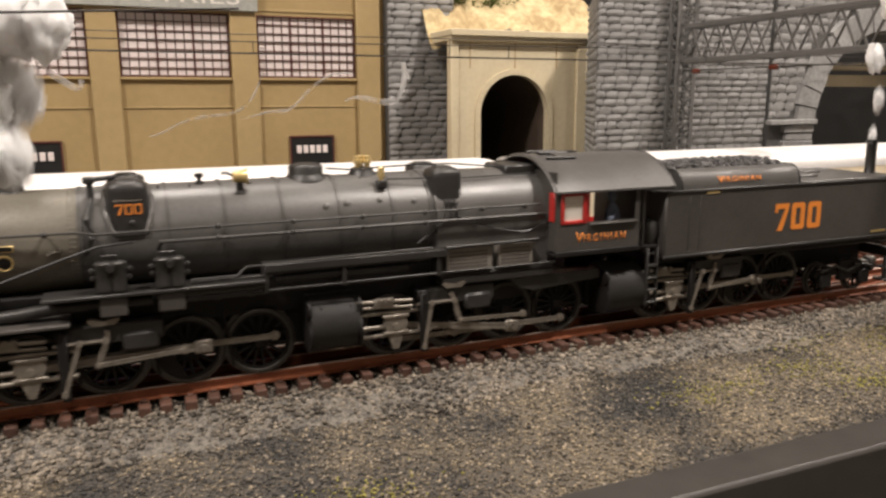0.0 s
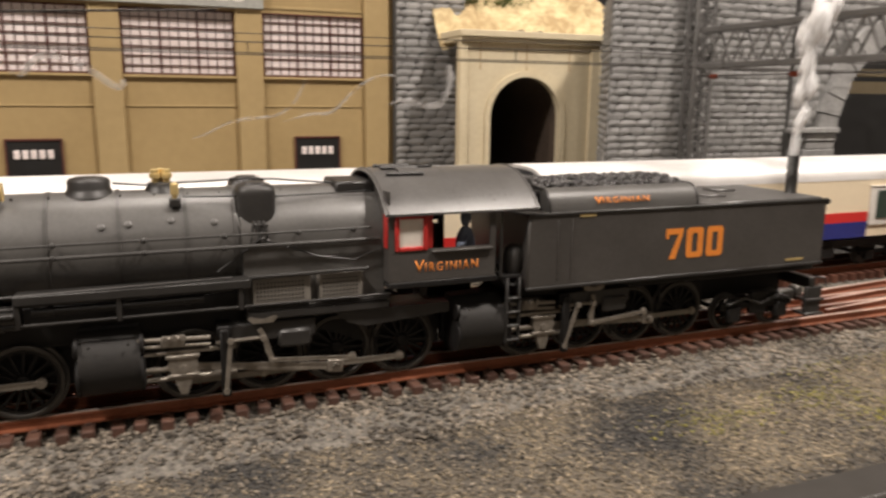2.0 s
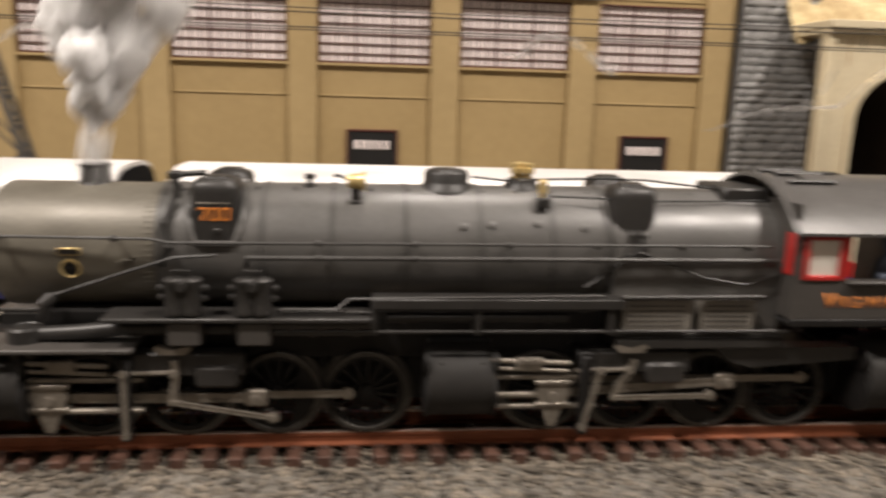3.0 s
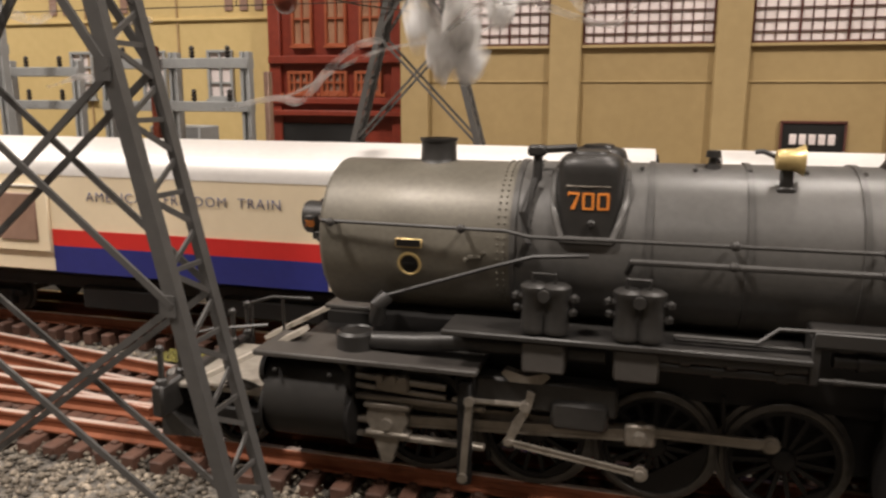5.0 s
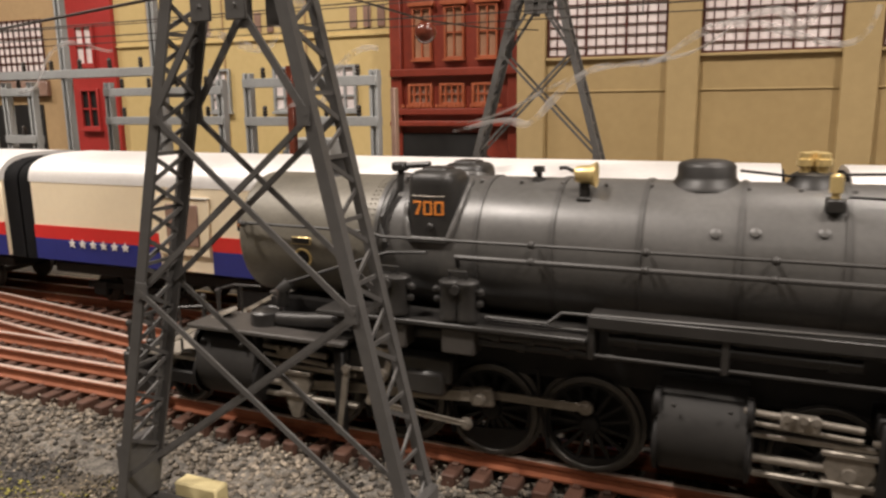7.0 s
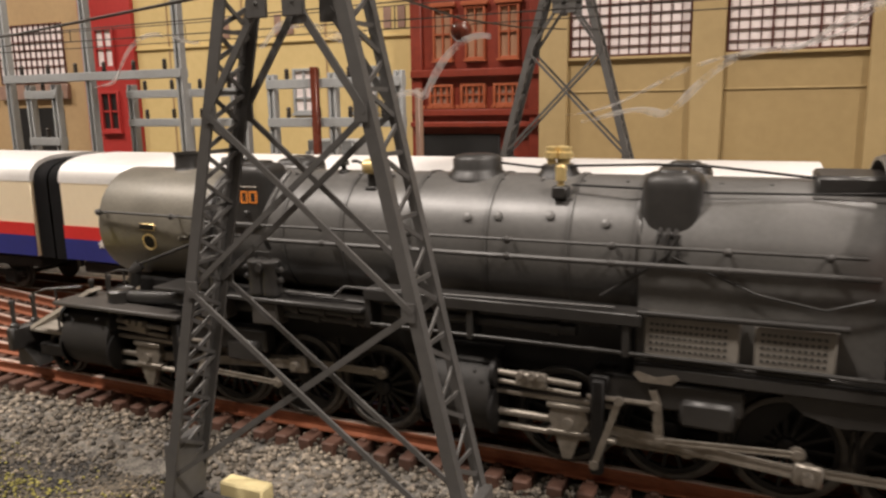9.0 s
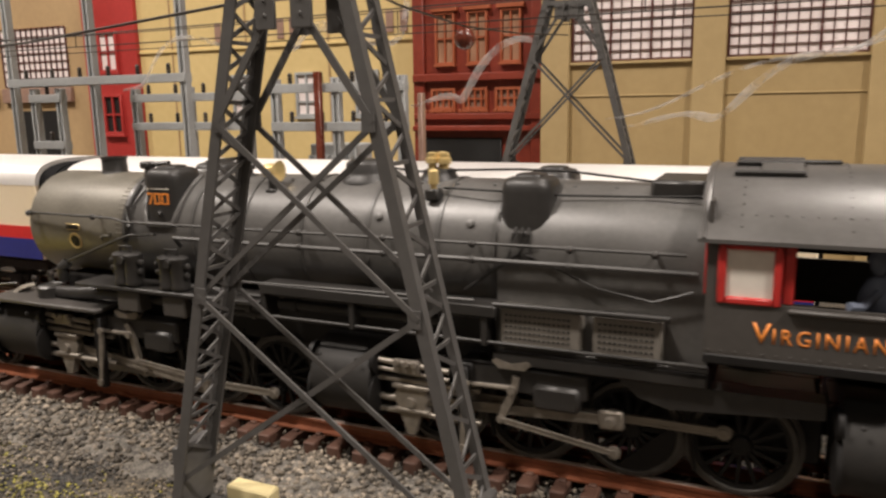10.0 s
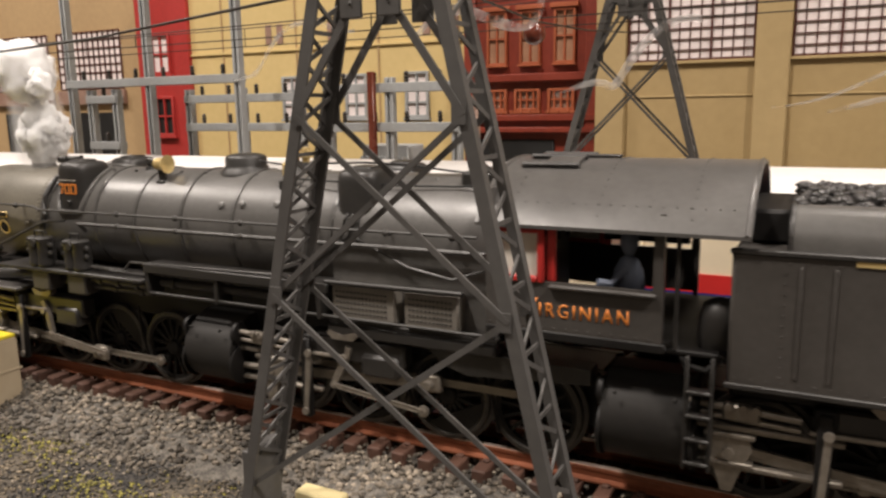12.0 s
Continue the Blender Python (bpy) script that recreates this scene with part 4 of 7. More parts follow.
def rod_mesh(bm, length, w, t, ends, yoff=0.0):
    """A fluted connecting rod along +x, with round eyes at the given distances."""
    box(bm, 0, length, yoff - t / 2, yoff + t / 2, -w / 2, w / 2, w * 0.12)
    box(bm, w, length - w, yoff - t / 2 - 0.0002, yoff - t / 2 + 0.0002, w * 0.22, w / 2, 0)
    box(bm, w, length - w, yoff - t / 2 - 0.0002, yoff - t / 2 + 0.0002, -w / 2, -w * 0.22, 0)
    for d, r in ends:
        m = Matrix.Translation((d, yoff - t * 0.8, 0)) @ ALONG_Y
        lathe(bm, [(0, 0), (r * 0.55, 0), (r * 0.6, 0.0002), (r * 0.62, 0.0004), (r, 0.0004), (r, t * 1.5), (0, t * 1.5)], m, 16)
    return bm


def running_gear(owner, key):
    xs, phase, L, (c0, c1) = SETS[key]
    for i, x in enumerate(xs):
        for side in (-1, 1):
            c, t = wheel_meshes(0.0148, True, 62 if i == 2 else 34, 0.0186, side)
            w = part("driving_wheel", c, "under", owner, "black spoked driving wheel")
            part("tyre", t, "tyre", w, "dark steel tyre")
            spokes(w, 0.0148, 15, 0.0186, side)
            MOVING.append((w, lambda s, x=x: pose(x, 0, AX, 0, -spin(s, phase), 0)))
    # coupling rod on all four pins
    bm = B()
    span = xs[3] - xs[0]
    rod_mesh(bm, span, 0.0024, 0.0011, [(x - xs[0], 0.0021) for x in xs])
    o = part("coupling_rod", bm, "steel", owner, "dull steel coupling rod")
    MOVING.append((o, lambda s: pose(xs[0] + CRANK * math.cos(radians(spin(s, phase))), -0.0214, AX + CRANK * math.sin(radians(spin(s, phase))))))

    def pin(s):
        a = radians(spin(s, phase))
        return xs[2] + CRANK * math.cos(a), AX + CRANK * math.sin(a)

    def head(s):
        px, pz = pin(s)
        return px - math.sqrt(L * L - (pz - AX - 0.0015) ** 2)

    bm = B()
    rod_mesh(bm, L, 0.0031, 0.0012, ((0, 0.0020), (L, 0.0031)))
    box(bm, L - 0.0036, L + 0.0036, -0.0013, 0.0009, -0.0029, 0.0029, 0.0006)
    lathe(bm, [(0, 0), (0.0014, 0), (0.0016, 0.0004), (0.0016, 0.0024), (0, 0.0024)], Matrix.Translation((L, -0.0036, 0)) @ ALONG_Y, 8)
    o = part("main_rod", bm, "steel", owner, "dull steel main rod with a square big end")

    def main_pose(s):
        px, pz = pin(s)
        hx = head(s)
        return pose(hx, -0.0240, AX + 0.0015, 0, -math.degrees(math.atan2(pz - AX - 0.0015, px - hx)), 0)

    MOVING.append((o, main_pose))
    # crosshead: slipper plates and a tapering hanger
    bm = B()
    extrude_y(bm, [(-0.0050, 0.0040), (0.0050, 0.0040), (0.0058, 0.0012), (0.0036, -0.0035), (0.0012, -0.0108), (-0.0014, -0.0108), (-0.0038, -0.0035), (-0.0058, 0.0012)], -0.0014, 0.0014)
    box(bm, -0.0064, 0.0064, -0.002, 0.002, 0.0040, 0.0056, 0.0004)
    box(bm, -0.0060, 0.0060, -0.0022, 0.0022, -0.0034, -0.0022, 0.0003)
    rod(bm, (0, -0.0026, 0), (0, 0.0016, 0), 0.0016, seg=12)
    rod(bm, (-0.030, 0.0002, 0.0), (-0.004, 0.0002, 0.0), 0.0012, seg=10)
    o = part("crosshead", bm, "steel", owner, "worn grey metal crosshead with its piston rod")
    MOVING.append((o, lambda s: pose(head(s), -0.0262, AX + 0.0018)))
    # guide bars, fixed
    for z0, z1 in ((AX + 0.0075, AX + 0.0092), (AX - 0.0030, AX - 0.0014)):
        bm = B()
        box(bm, c1 - 0.001, c1 + 0.036, -0.0272, -0.0248, z0, z1, 0.0004)
        part("guide_bar", bm, "steel", owner)
    bm = B()
    xg = c1 + 0.0295
    box(bm, xg, xg + 0.0036, -0.0300, -0.0272, 0.0035, 0.0315, 0.0006)
    box(bm, xg - 0.001, xg + 0.0046, -0.0285, -0.012, 0.0275, 0.0325, 0.0006)
    part("guide_yoke", bm, "under", owner)
    # valve chest rods above the guides
    bm = B()
    for z, r in ((0.0295, 0.0010), (0.0268, 0.0008)):
        rod(bm, (c1 - 0.001, -0.0272, z), (c1 + 0.026, -0.0272, z - 0.0012), r, seg=10)
    box(bm, c1 + 0.0075, c1 + 0.0165, -0.0292, -0.0262, 0.0262, 0.0305, 0.0006)
    for dx in (0.009, 0.0125, 0.0155):
        lathe(bm, [(0, 0), (0.0010, 0), (0.0012, 0.0004), (0.0012, 0.0014), (0, 0.0014)], Matrix.Translation((c1 + dx, -0.0302, 0.0300)) @ ALONG_Y, 10)
    part("valve_spindle_guide", bm, "steel", owner, "pale metal valve spindle guide")
    # swinging link and eccentric rod
    xl = c1 + 0.0465
    zp, rl, Le = 0.0262, 0.0100, xs[2] - xl + 0.001

    def foot(s):
        a = radians(spin(s, phase) + 95)
        ex, ez = xs[2] + 0.0042 * math.cos(a), AX + 0.0042 * math.sin(a)
        fx = ex - math.sqrt(max(1e-9, Le * Le - (ez - 0.0165) ** 2))
        return ex, ez, max(xl - 0.0085, min(xl + 0.0085, fx))

    bm = B()
    rod_mesh(bm, Le, 0.0016, 0.0008, ((0, 0.0014), (Le, 0.0019)))
    o = part("eccentric_rod", bm, "steel", owner)

    def ecc_pose(s):
        ex, ez, fx = foot(s)
        return pose(fx, -0.0288, 0.0165, 0, -math.degrees(math.atan2(ez - 0.0165, ex - fx)), 0)

    MOVING.append((o, ecc_pose))
    bm = B()
    extrude_y(bm, [(-0.0012, 0.0040), (0.0008, 0.0042), (0.0016, 0.0), (0.0011, -0.0098), (-0.0009, -0.0106), (-0.0012, -0.006), (-0.0002, 0.0)], -0.0008, 0.0008)
    rod(bm, (0, -0.0020, 0), (0, 0.001, 0), 0.0013, seg=10)
    o = part("reversing_link", bm, "steel", owner)

    def link_pose(s):
        fx = foot(s)[2]
        return pose(xl, -0.0278, zp, 0, -math.degrees(math.asin((fx - xl) / rl)), 0)

    MOVING.append((o, link_pose))
    bm = B()
    bar(bm, (0, 0, 0), (-0.0035, 0, -0.0205), 0.0018, 0.001, (1, 0, 0))
    for z in (0.0, -0.0205):
        lathe(bm, [(0, 0), (0.0013, 0), (0.0014, 0.0012), (0, 0.0012)], Matrix.Translation((z * 0.17, -0.0012, z)) @ ALONG_Y, 10)
    o = part("combination_lever", bm, "steel", owner)
    MOVING.append((o, lambda s: pose(c1 + 0.0345 + (head(s) - (xs[2] - L)) * 0.5, -0.0296, 0.0265, 0, (head(s) - (xs[2] - L)) * 1500, 0)))
    bm = B()
    rod(bm, (c1 + 0.028, -0.0278, 0.0258), (xl, -0.0278, 0.0262), 0.0008, seg=8)
    part("radius_rod", bm, "steel", owner)
    # bracket that carries the link
    bm = B()
    box(bm, xg + 0.002, xl + 0.022, -0.0272, -0.0210, 0.0245, 0.0325, 0.0008)
    box(bm, xl + 0.006, xl + 0.020, -0.0285, -0.0212, 0.0208, 0.0285, 0.0012)
    part("link_bracket", bm, "black", owner)
    bm = B()
    extrude_y(bm, [(xl - 0.006, 0.0345), (xl - 0.004, 0.0325), (xl + 0.004, 0.0325), (xl + 0.006, 0.0345), (xl + 0.005, 0.0355), (xl, 0.0342), (xl - 0.005, 0.0355)], -0.0292, -0.0262)
    part("rocker", bm, "steel", owner)
    # cylinders, both sides
    for s in (-1, 1):
        bm = B()
        arc = [(0.0186 + 0.0132 * math.cos(u), 0.0205 + 0.0128 * math.sin(u)) for u in (radians(78 - 12.5 * i) for i in range(14))]
        prof = [(s * v, z) for v, z in [(0.0120, 0.0338), (0.0205, 0.0338)] + arc + [(0.0120, 0.0080)]]
        extrude_x(bm, prof if s < 0 else prof[::-1], c0, c1)
        for x in (c0 + 0.004, c1 - 0.004):
            bmesh.ops.create_icosphere(bm, subdivisions=1, radius=0.0007, matrix=Matrix.Translation((x, s * 0.0316, 0.0302)))
        part("cylinder", bm, "cylinder", owner, "black painted cylinder casting")
        for x, d in ((c0, -1), (c1, 1)):
            bm = B()
            m = Matrix.Translation((x, s * 0.0245, 0.0172)) @ Matrix.Rotation(radians(90 * d), 4, "Y")
            lathe(bm, [(0.0080, -0.0002), (0.0080, 0.0010), (0.0064, 0.0014), (0.0040, 0.0018), (0, 0.0018)], m, 24)
            m = Matrix.Translation((x, s * 0.0265, 0.0285)) @ Matrix.Rotation(radians(90 * d), 4, "Y")
            lathe(bm, [(0.0042, -0.0002), (0.0042, 0.0012), (0.0026, 0.0018), (0, 0.0018)], m, 20)
            part("cylinder_head", bm, "under", owner)
    # plate frame behind the wheels
    bm = B()
    box(bm, c0 - 0.002, xs[3] + 0.020, -0.0125, -0.0085, 0.0100, 0.0275, 0.0008)
    box(bm, c0 - 0.002, xs[3] + 0.020, 0.0085, 0.0125, 0.0100, 0.0275, 0.0008)
    box(bm, c0 - 0.002, xs[3] + 0.018, -0.0085, 0.0085, 0.0240, 0.0275)
    part("engine_frame", bm, "under", owner)
    # brake hangers and sand pipes between the wheels
    for a, b in zip(xs, xs[1:]):
        bm = B()
        x = (a + b) / 2
        pipe(bm, [(x, -0.0205, 0.031), (x + 0.001, -0.0205, 0.020), (x + 0.003, -0.0190, 0.006)], 0.0006, 6)
        part("sand_pipe", bm, "under", owner)


def small_wheels(owner, x, r, name):
    for side in (-1, 1):
        c, t = wheel_meshes(r, False, 0, 0.0186, side)
        w = part(name, c, "under", owner)
        part("tyre", t, "tyre", w, "dark steel tyre")
        spokes(w, r, 10, 0.0186, side)
        MOVING.append((w, lambda s: pose(x, 0, r + 0.0004, 0, -math.degrees(rolled(s) / r), 0)))


def rivets(bm, pts, r):
    for p in pts:
        bmesh.ops.create_icosphere(bm, subdivisions=1, radius=r, matrix=Matrix.Translation(p))


def squarish(a, n=3.4):
    """A rounded-square outline: the unit point at angle a."""
    c, t = math.cos(a), math.sin(a)
    return math.copysign(abs(c) ** (2 / n), c), math.copysign(abs(t) ** (2 / n), t)


def shoulder_dome(owner, x, s, w, z0, z1):
    """A tall rounded casting that stands on the boiler's shoulder and runs down its side."""
    bm = B()
    yc, wy, seg = s * 0.0128, 0.0086, 40
    prof = [(1.0, z0), (1.0, z1 - 0.0045), (0.985, z1 - 0.0028), (0.93, z1 - 0.0012), (0.80, z1 - 0.0003), (0.55, z1 + 0.0002), (0.52, z1 + 0.0007), (0.40, z1 + 0.0009), (0.02, z1 + 0.0010)]
    rings = [[bm.verts.new((x + w * k * u, yc + wy * k * v, z)) for u, v in (squarish(2 * math.pi * i / seg) for i in range(seg))] for k, z in prof]
    for a, b in zip(rings, rings[1:]):
        for i in range(seg):
            bm.faces.new((a[i], a[(i + 1) % seg], b[(i + 1) % seg], b[i]))
    bm.faces.new(rings[-1])
    o = part("sand_box", bm, "black", owner, "black rounded sand box on the boiler")
    # skirt where it meets the barrel
    bm = B()
    pts = []
    for i in range(49):
        u, v = squarish(2 * math.pi * i / 48)
        px, py = x + w * 1.10 * u, yc + wy * 1.10 * v
        py = max(-0.0212, min(0.0212, py))
        pts.append((px, py * 1.01, 0.0628 + math.sqrt(max(0.0, 0.0216 ** 2 - py * py)) + 0.0001))
    pipe(bm, pts, 0.0010, 8)
    part("skirt", bm, "boiler", o)
    bm = B()
    lathe(bm, [(0.0009, -0.0004), (0.0010, 0.0006), (0.0006, 0.0010), (0, 0.0010)], Matrix.Translation((x + 0.001, yc + s * 0.0087, 0.0712)) @ Matrix.Rotation(radians(-90 * s), 4, "X"), 10)
    part("sand_valve", bm, "black", o)
    return o


def handrail(owner, pts, knobs, r=0.00055, mt="railing"):
    bm = B()
    pipe(bm, pts, r, 8)
    o = part("handrail", bm, mt, owner, "thin metal handrail")
    for k in knobs:
        bm = B()
        bmesh.ops.create_icosphere(bm, subdivisions=2, radius=0.0012, matrix=Matrix.Translation(k))
        rod(bm, k, (k[0], k[1] + 0.004, k[2] - 0.0004), 0.0006, seg=6)
        part("stanchion", bm, mt, o)


def locomotive():
    lo = thing("steam_locomotive", "weathered black articulated steam locomotive with orange lettering on brown track", "locomotive")
    bz, br = 0.0628, 0.0215
    # smokebox with its front
    bm = B()
    tube_x(bm, -0.0610, -0.0098, 0, 0.0628, ((0, 0.0198), (0.012, 0.0206), (0.03, 0.0209), (1, 0.0209)), 56)
    rivets(bm, [(-0.0112, -0.0210 * math.cos(a), 0.0628 + 0.0210 * math.sin(a)) for a in (radians(-40 + 5 * i) for i in range(36))], 0.00035)
    rivets(bm, [(-0.0128, -0.0210 * math.cos(a), 0.0628 + 0.0210 * math.sin(a)) for a in (radians(-40 + 5 * i) for i in range(36))], 0.00035)
    part("smokebox", bm, "smokebox", lo, "grey-brown graphite smokebox")
    bm = B()
    tube_x(bm, -0.0640, -0.0605, 0, 0.0628, ((0, 0), (0.0, 0.0085), (0.35, 0.0125), (0.75, 0.0150), (0.8, 0.0196), (1, 0.0198)), 40)
    o = part("smokebox_door", bm, "smokebox", lo)
    bm = B()
    box(bm, -0.0655, -0.0625, -0.0130, 0.0130, 0.0625, 0.0640, 0.0003)
    for a in range(10):
        an = 2 * math.pi * a / 10
        bmesh.ops.create_icosphere(bm, subdivisions=1, radius=0.0008, matrix=Matrix.Translation((-0.0622, 0.0172 * math.cos(an), 0.0628 + 0.0172 * math.sin(an))))
    part("hinge", bm, "black", o)
    # headlight and number board
    hl = new("headlight")
    hl.parent = lo
    bm = B()
    tube_x(bm, -0.0735, -0.0650, 0, 0.0660, ((0, 0.0044), (0.1, 0.0048), (0.9, 0.0046), (1, 0.003), (1, 0)), 24)
    box(bm, -0.0705, -0.0630, -0.0042, 0.0042, 0.0600, 0.0625, 0.0004)
    part("lamp_body", bm, "black", hl)
    bm = B()
    tube_x(bm, -0.0742, -0.0730, 0, 0.0660, ((0, 0), (0.0, 0.0030), (0.6, 0.0040), (1, 0.0040)), 20)
    part("lens", bm, "glass", hl)
    bm = B()
    box(bm, -0.0700, -0.0668, -0.0100, -0.0050, 0.0632, 0.0680, 0.0004)
    part("number_board", bm, "black", hl)
    words("number", "700", 0.0018, facing_front(-0.0697, -0.0101, 0.0648), "orange", hl, width=0.0027)
    # stack
    bm = B()
    lathe(bm, [(0.0078, 0.0806), (0.0070, 0.0818), (0.0054, 0.0830), (0.0049, 0.0842), (0.0048, 0.0886), (0.0052, 0.0890), (0.0052, 0.0897), (0.0040, 0.0897), (0.0038, 0.0850), (0, 0.0850)], Matrix.Translation((-0.0335, 0, 0)), 32)
    part("smokestack", bm, "black", lo, "short black smokestack with a flared base")
    # boiler barrel, bands and firebox
    bm = B()
    tube_x(bm, -0.0098, 0.1420, 0, bz, ((0, 0.0209), (0.0, 0.0212), (0.45, 0.0217), (1, 0.0221)), 64)
    rivets(bm, [(-0.0045, -0.0214 * math.cos(a), bz + 0.0214 * math.sin(a)) for a in (radians(5 + 6 * i) for i in range(28))], 0.0003)
    part("boiler", bm, "boiler", lo, "semi-gloss dark grey boiler barrel")
    for x in (-0.0090, 0.0235, 0.0460, 0.0700, 0.0950, 0.1195, 0.1380):
        bm = B()
        rr = 0.0212 + (x + 0.0098) / 0.152 * 0.0009
        tube_x(bm, x - 0.0007, x + 0.0007, 0, bz, ((0, rr - 0.001), (0, rr + 0.00052), (1, rr + 0.00052), (1, rr - 0.001)), 56)
        part("boiler_band", bm, "band", lo)
    bm = B()
    prof = [(-0.0240, 0.0385)] + [(-0.0236 * math.cos(a), bz + 0.0221 * math.sin(a)) for a in (radians(-6 + 192 * i / 30) for i in range(31))] + [(0.0240, 0.0385)]
    extrude_x(bm, prof, 0.1400, 0.1990)
    part("firebox", bm, "boiler", lo, "dark grey firebox casing")
    for x0, x1 in ((0.1425, 0.1662), (0.1694, 0.1880)):
        bm = B()
        box(bm, x0, x1, -0.0288, -0.0236, 0.0396, 0.0512, 0.0005)
        o = part("ash_panel", bm, "ashgrey", lo, "grey panel of small round holes")
        bm = B()
        for i in range(int((x1 - x0 - 0.003) / 0.0014)):
            for j in range(5):
                lathe(bm, [(0, 0.0), (0.0004, 0.0), (0.0005, 0.0002)], Matrix.Translation((x0 + 0.002 + 0.0014 * i, -0.02905, 0.0420 + 0.0017 * j)) @ ALONG_Y, 6)
        part("hole_pattern", bm, "black", o)
    bm = B()
    box(bm, 0.1400, 0.2000, -0.0290, -0.0200, 0.0335, 0.0375, 0.0008)
    box(bm, 0.1400, 0.2000, -0.0275, -0.0240, 0.0375, 0.0388, 0.0003)
    part("mud_ring", bm, "black", lo)
    bm = B()
    extrude_y(bm, [(0.176, 0.0335), (0.228, 0.0335), (0.228, 0.0290), (0.190, 0.0262), (0.182, 0.0285)], -0.0270, -0.0200)
    part("ash_pan", bm, "black", lo)
    bm = B()
    box(bm, -0.0480, 0.2000, -0.0165, 0.0165, 0.0265, 0.0440, 0.0010)
    part("bed_casting", bm, "under", lo)
    # washout plugs and small fittings on the barrel's side
    for x, a in ((0.0985, 30), (0.1140, 32), (0.1300, 28), (0.1610, 34), (0.1820, 30), (0.0890, 28), (0.1900, 22)):
        ra = radians(a)
        bm = B()
        m = Matrix.Translation((x, -0.0221 * math.cos(ra), bz + 0.0221 * math.sin(ra))) @ Matrix.Rotation(radians(90 - a), 4, "X")
        lathe(bm, [(0.0013, -0.0003), (0.0013, 0.0005), (0.0008, 0.0007), (0, 0.0007)], m, 12)
        part("washout_plug", bm, "boiler", lo)
    bm = B()
    rivets(bm, [(-0.004 + 0.0125 * i, -0.0075, bz + 0.0208) for i in range(15)], 0.0007)
    part("staybolts", bm, "boiler", lo)
    # domes
    for s in (-1, 1):
        for x in (0.0090, 0.1469):
            o = shoulder_dome(lo, x, s, 0.0079, 0.0660, 0.0872)
            if x < 0.05 and s < 0:
                nb = block_number("number", facing_front(0.0042, -0.0215, 0.0745), 0.0041, 0.0098, "orange", o, stroke=0.13)
                for v in nb.data.vertices:
                    u = min(0.999, abs(v.co.x - x) / 0.0079)
                    v.co.y += 0.0086 * (1 - (1 - u ** 3.4) ** (1 / 3.4))
                bm = B()
                pipe(bm, [(x - 0.0052, -0.0209, 0.0800), (x, -0.0216, 0.0800), (x + 0.0052, -0.0209, 0.0800)], 0.0002, 6)
                part("grab_iron", bm, "steel", o)
            if x > 0.1 and s < 0:
                for dx in (-0.002, 0.0, 0.002):
                    bm = B()
                    pipe(bm, [(x + dx, -0.0200, 0.0735), (x + dx, -0.0232, 0.0715), (x + dx * 1.8, -0.0240, 0.0640)], 0.0006, 6)
                    part("sand_pipe", bm, "black", o)
    bm = B()
    lathe(bm, [(0.0100, 0.0826), (0.0096, 0.0838), (0.0084, 0.0850), (0.0078, 0.0862), (0.0078, 0.0888), (0.0070, 0.0899), (0.0050, 0.0905), (0, 0.0906)], Matrix.Translation((0.0848, 0, 0)), 36)
    part("steam_dome", bm, "black", lo, "low black steam dome")
    bm = B()
    lathe(bm, [(0.0072, 0.0832), (0.0066, 0.0846), (0.0056, 0.0858), (0.0053, 0.0872), (0.0040, 0.0878), (0, 0.0878)], Matrix.Translation((0.1115, 0, 0)), 28)
    o = part("safety_valve_turret", bm, "black", lo)
    for dx, dy in ((-0.0022, -0.001), (0.0022, -0.001), (0.0, 0.0022)):
        bm = B()
        lathe(bm, [(0.0014, 0.0876), (0.0014, 0.0892), (0.0022, 0.0895), (0.0022, 0.0912), (0.0017, 0.0914), (0.0017, 0.0928), (0.0009, 0.0931), (0, 0.0931)], Matrix.Translation((0.1115 + dx, dy, 0)), 14)
        part("safety_valve", bm, "brass", o, "polished brass safety valve")
    # whistle on a bracket
    wh = new("whistle")
    wh.parent = lo
    bm = B()
    lathe(bm, [(0.0010, 0.0825), (0.0010, 0.0840), (0.0016, 0.0842), (0.0016, 0.0882), (0.0010, 0.0888), (0, 0.0890)], Matrix.Translation((0.1160, -0.0150, 0)), 14)
    part("bell_tube", bm, "brass", wh, "polished brass whistle")
    bm = B()
    box(bm, 0.1138, 0.1182, -0.0175, -0.0125, 0.0792, 0.0828, 0.0005)
    part("bracket", bm, "black", wh)
    # bell with its yoke
    be = new("bell")
    be.parent = lo
    bm = B()
    lathe(bm, [(0.0008, -0.0030), (0.0022, -0.0026), (0.0025, -0.0012), (0.0026, 0.0012), (0.0034, 0.0028), (0.0036, 0.0032), (0.0030, 0.0030), (0, 0.0010)], Matrix.Translation((0.0535, -0.0125, 0.0868)) @ ALONG_X, 24)
    part("bell_shell", bm, "brass", be, "polished brass bell tipped on its side")
    bm = B()
    box(bm, 0.0520, 0.0548, -0.0135, -0.0112, 0.0780, 0.0848, 0.0005)
    box(bm, 0.0514, 0.0554, -0.0142, -0.0104, 0.0790, 0.0806, 0.0004)
    pipe(bm, [(0.0512, -0.0125, 0.0872), (0.0480, -0.0125, 0.0886), (0.0462, -0.0125, 0.0884)], 0.0006, 6)
    part("yoke", bm, "black", be)
    bm = B()
    lathe(bm, [(0.0022, 0.0832), (0.0018, 0.0846), (0.0009, 0.0850), (0.0009, 0.0862), (0.0019, 0.0864), (0.0017, 0.0880), (0, 0.0882)], Matrix.Translation((0.0378, -0.004, 0)), 12)
    part("check_valve", bm, "black", lo)
    # air-clack group before the first sand box
    bm = B()
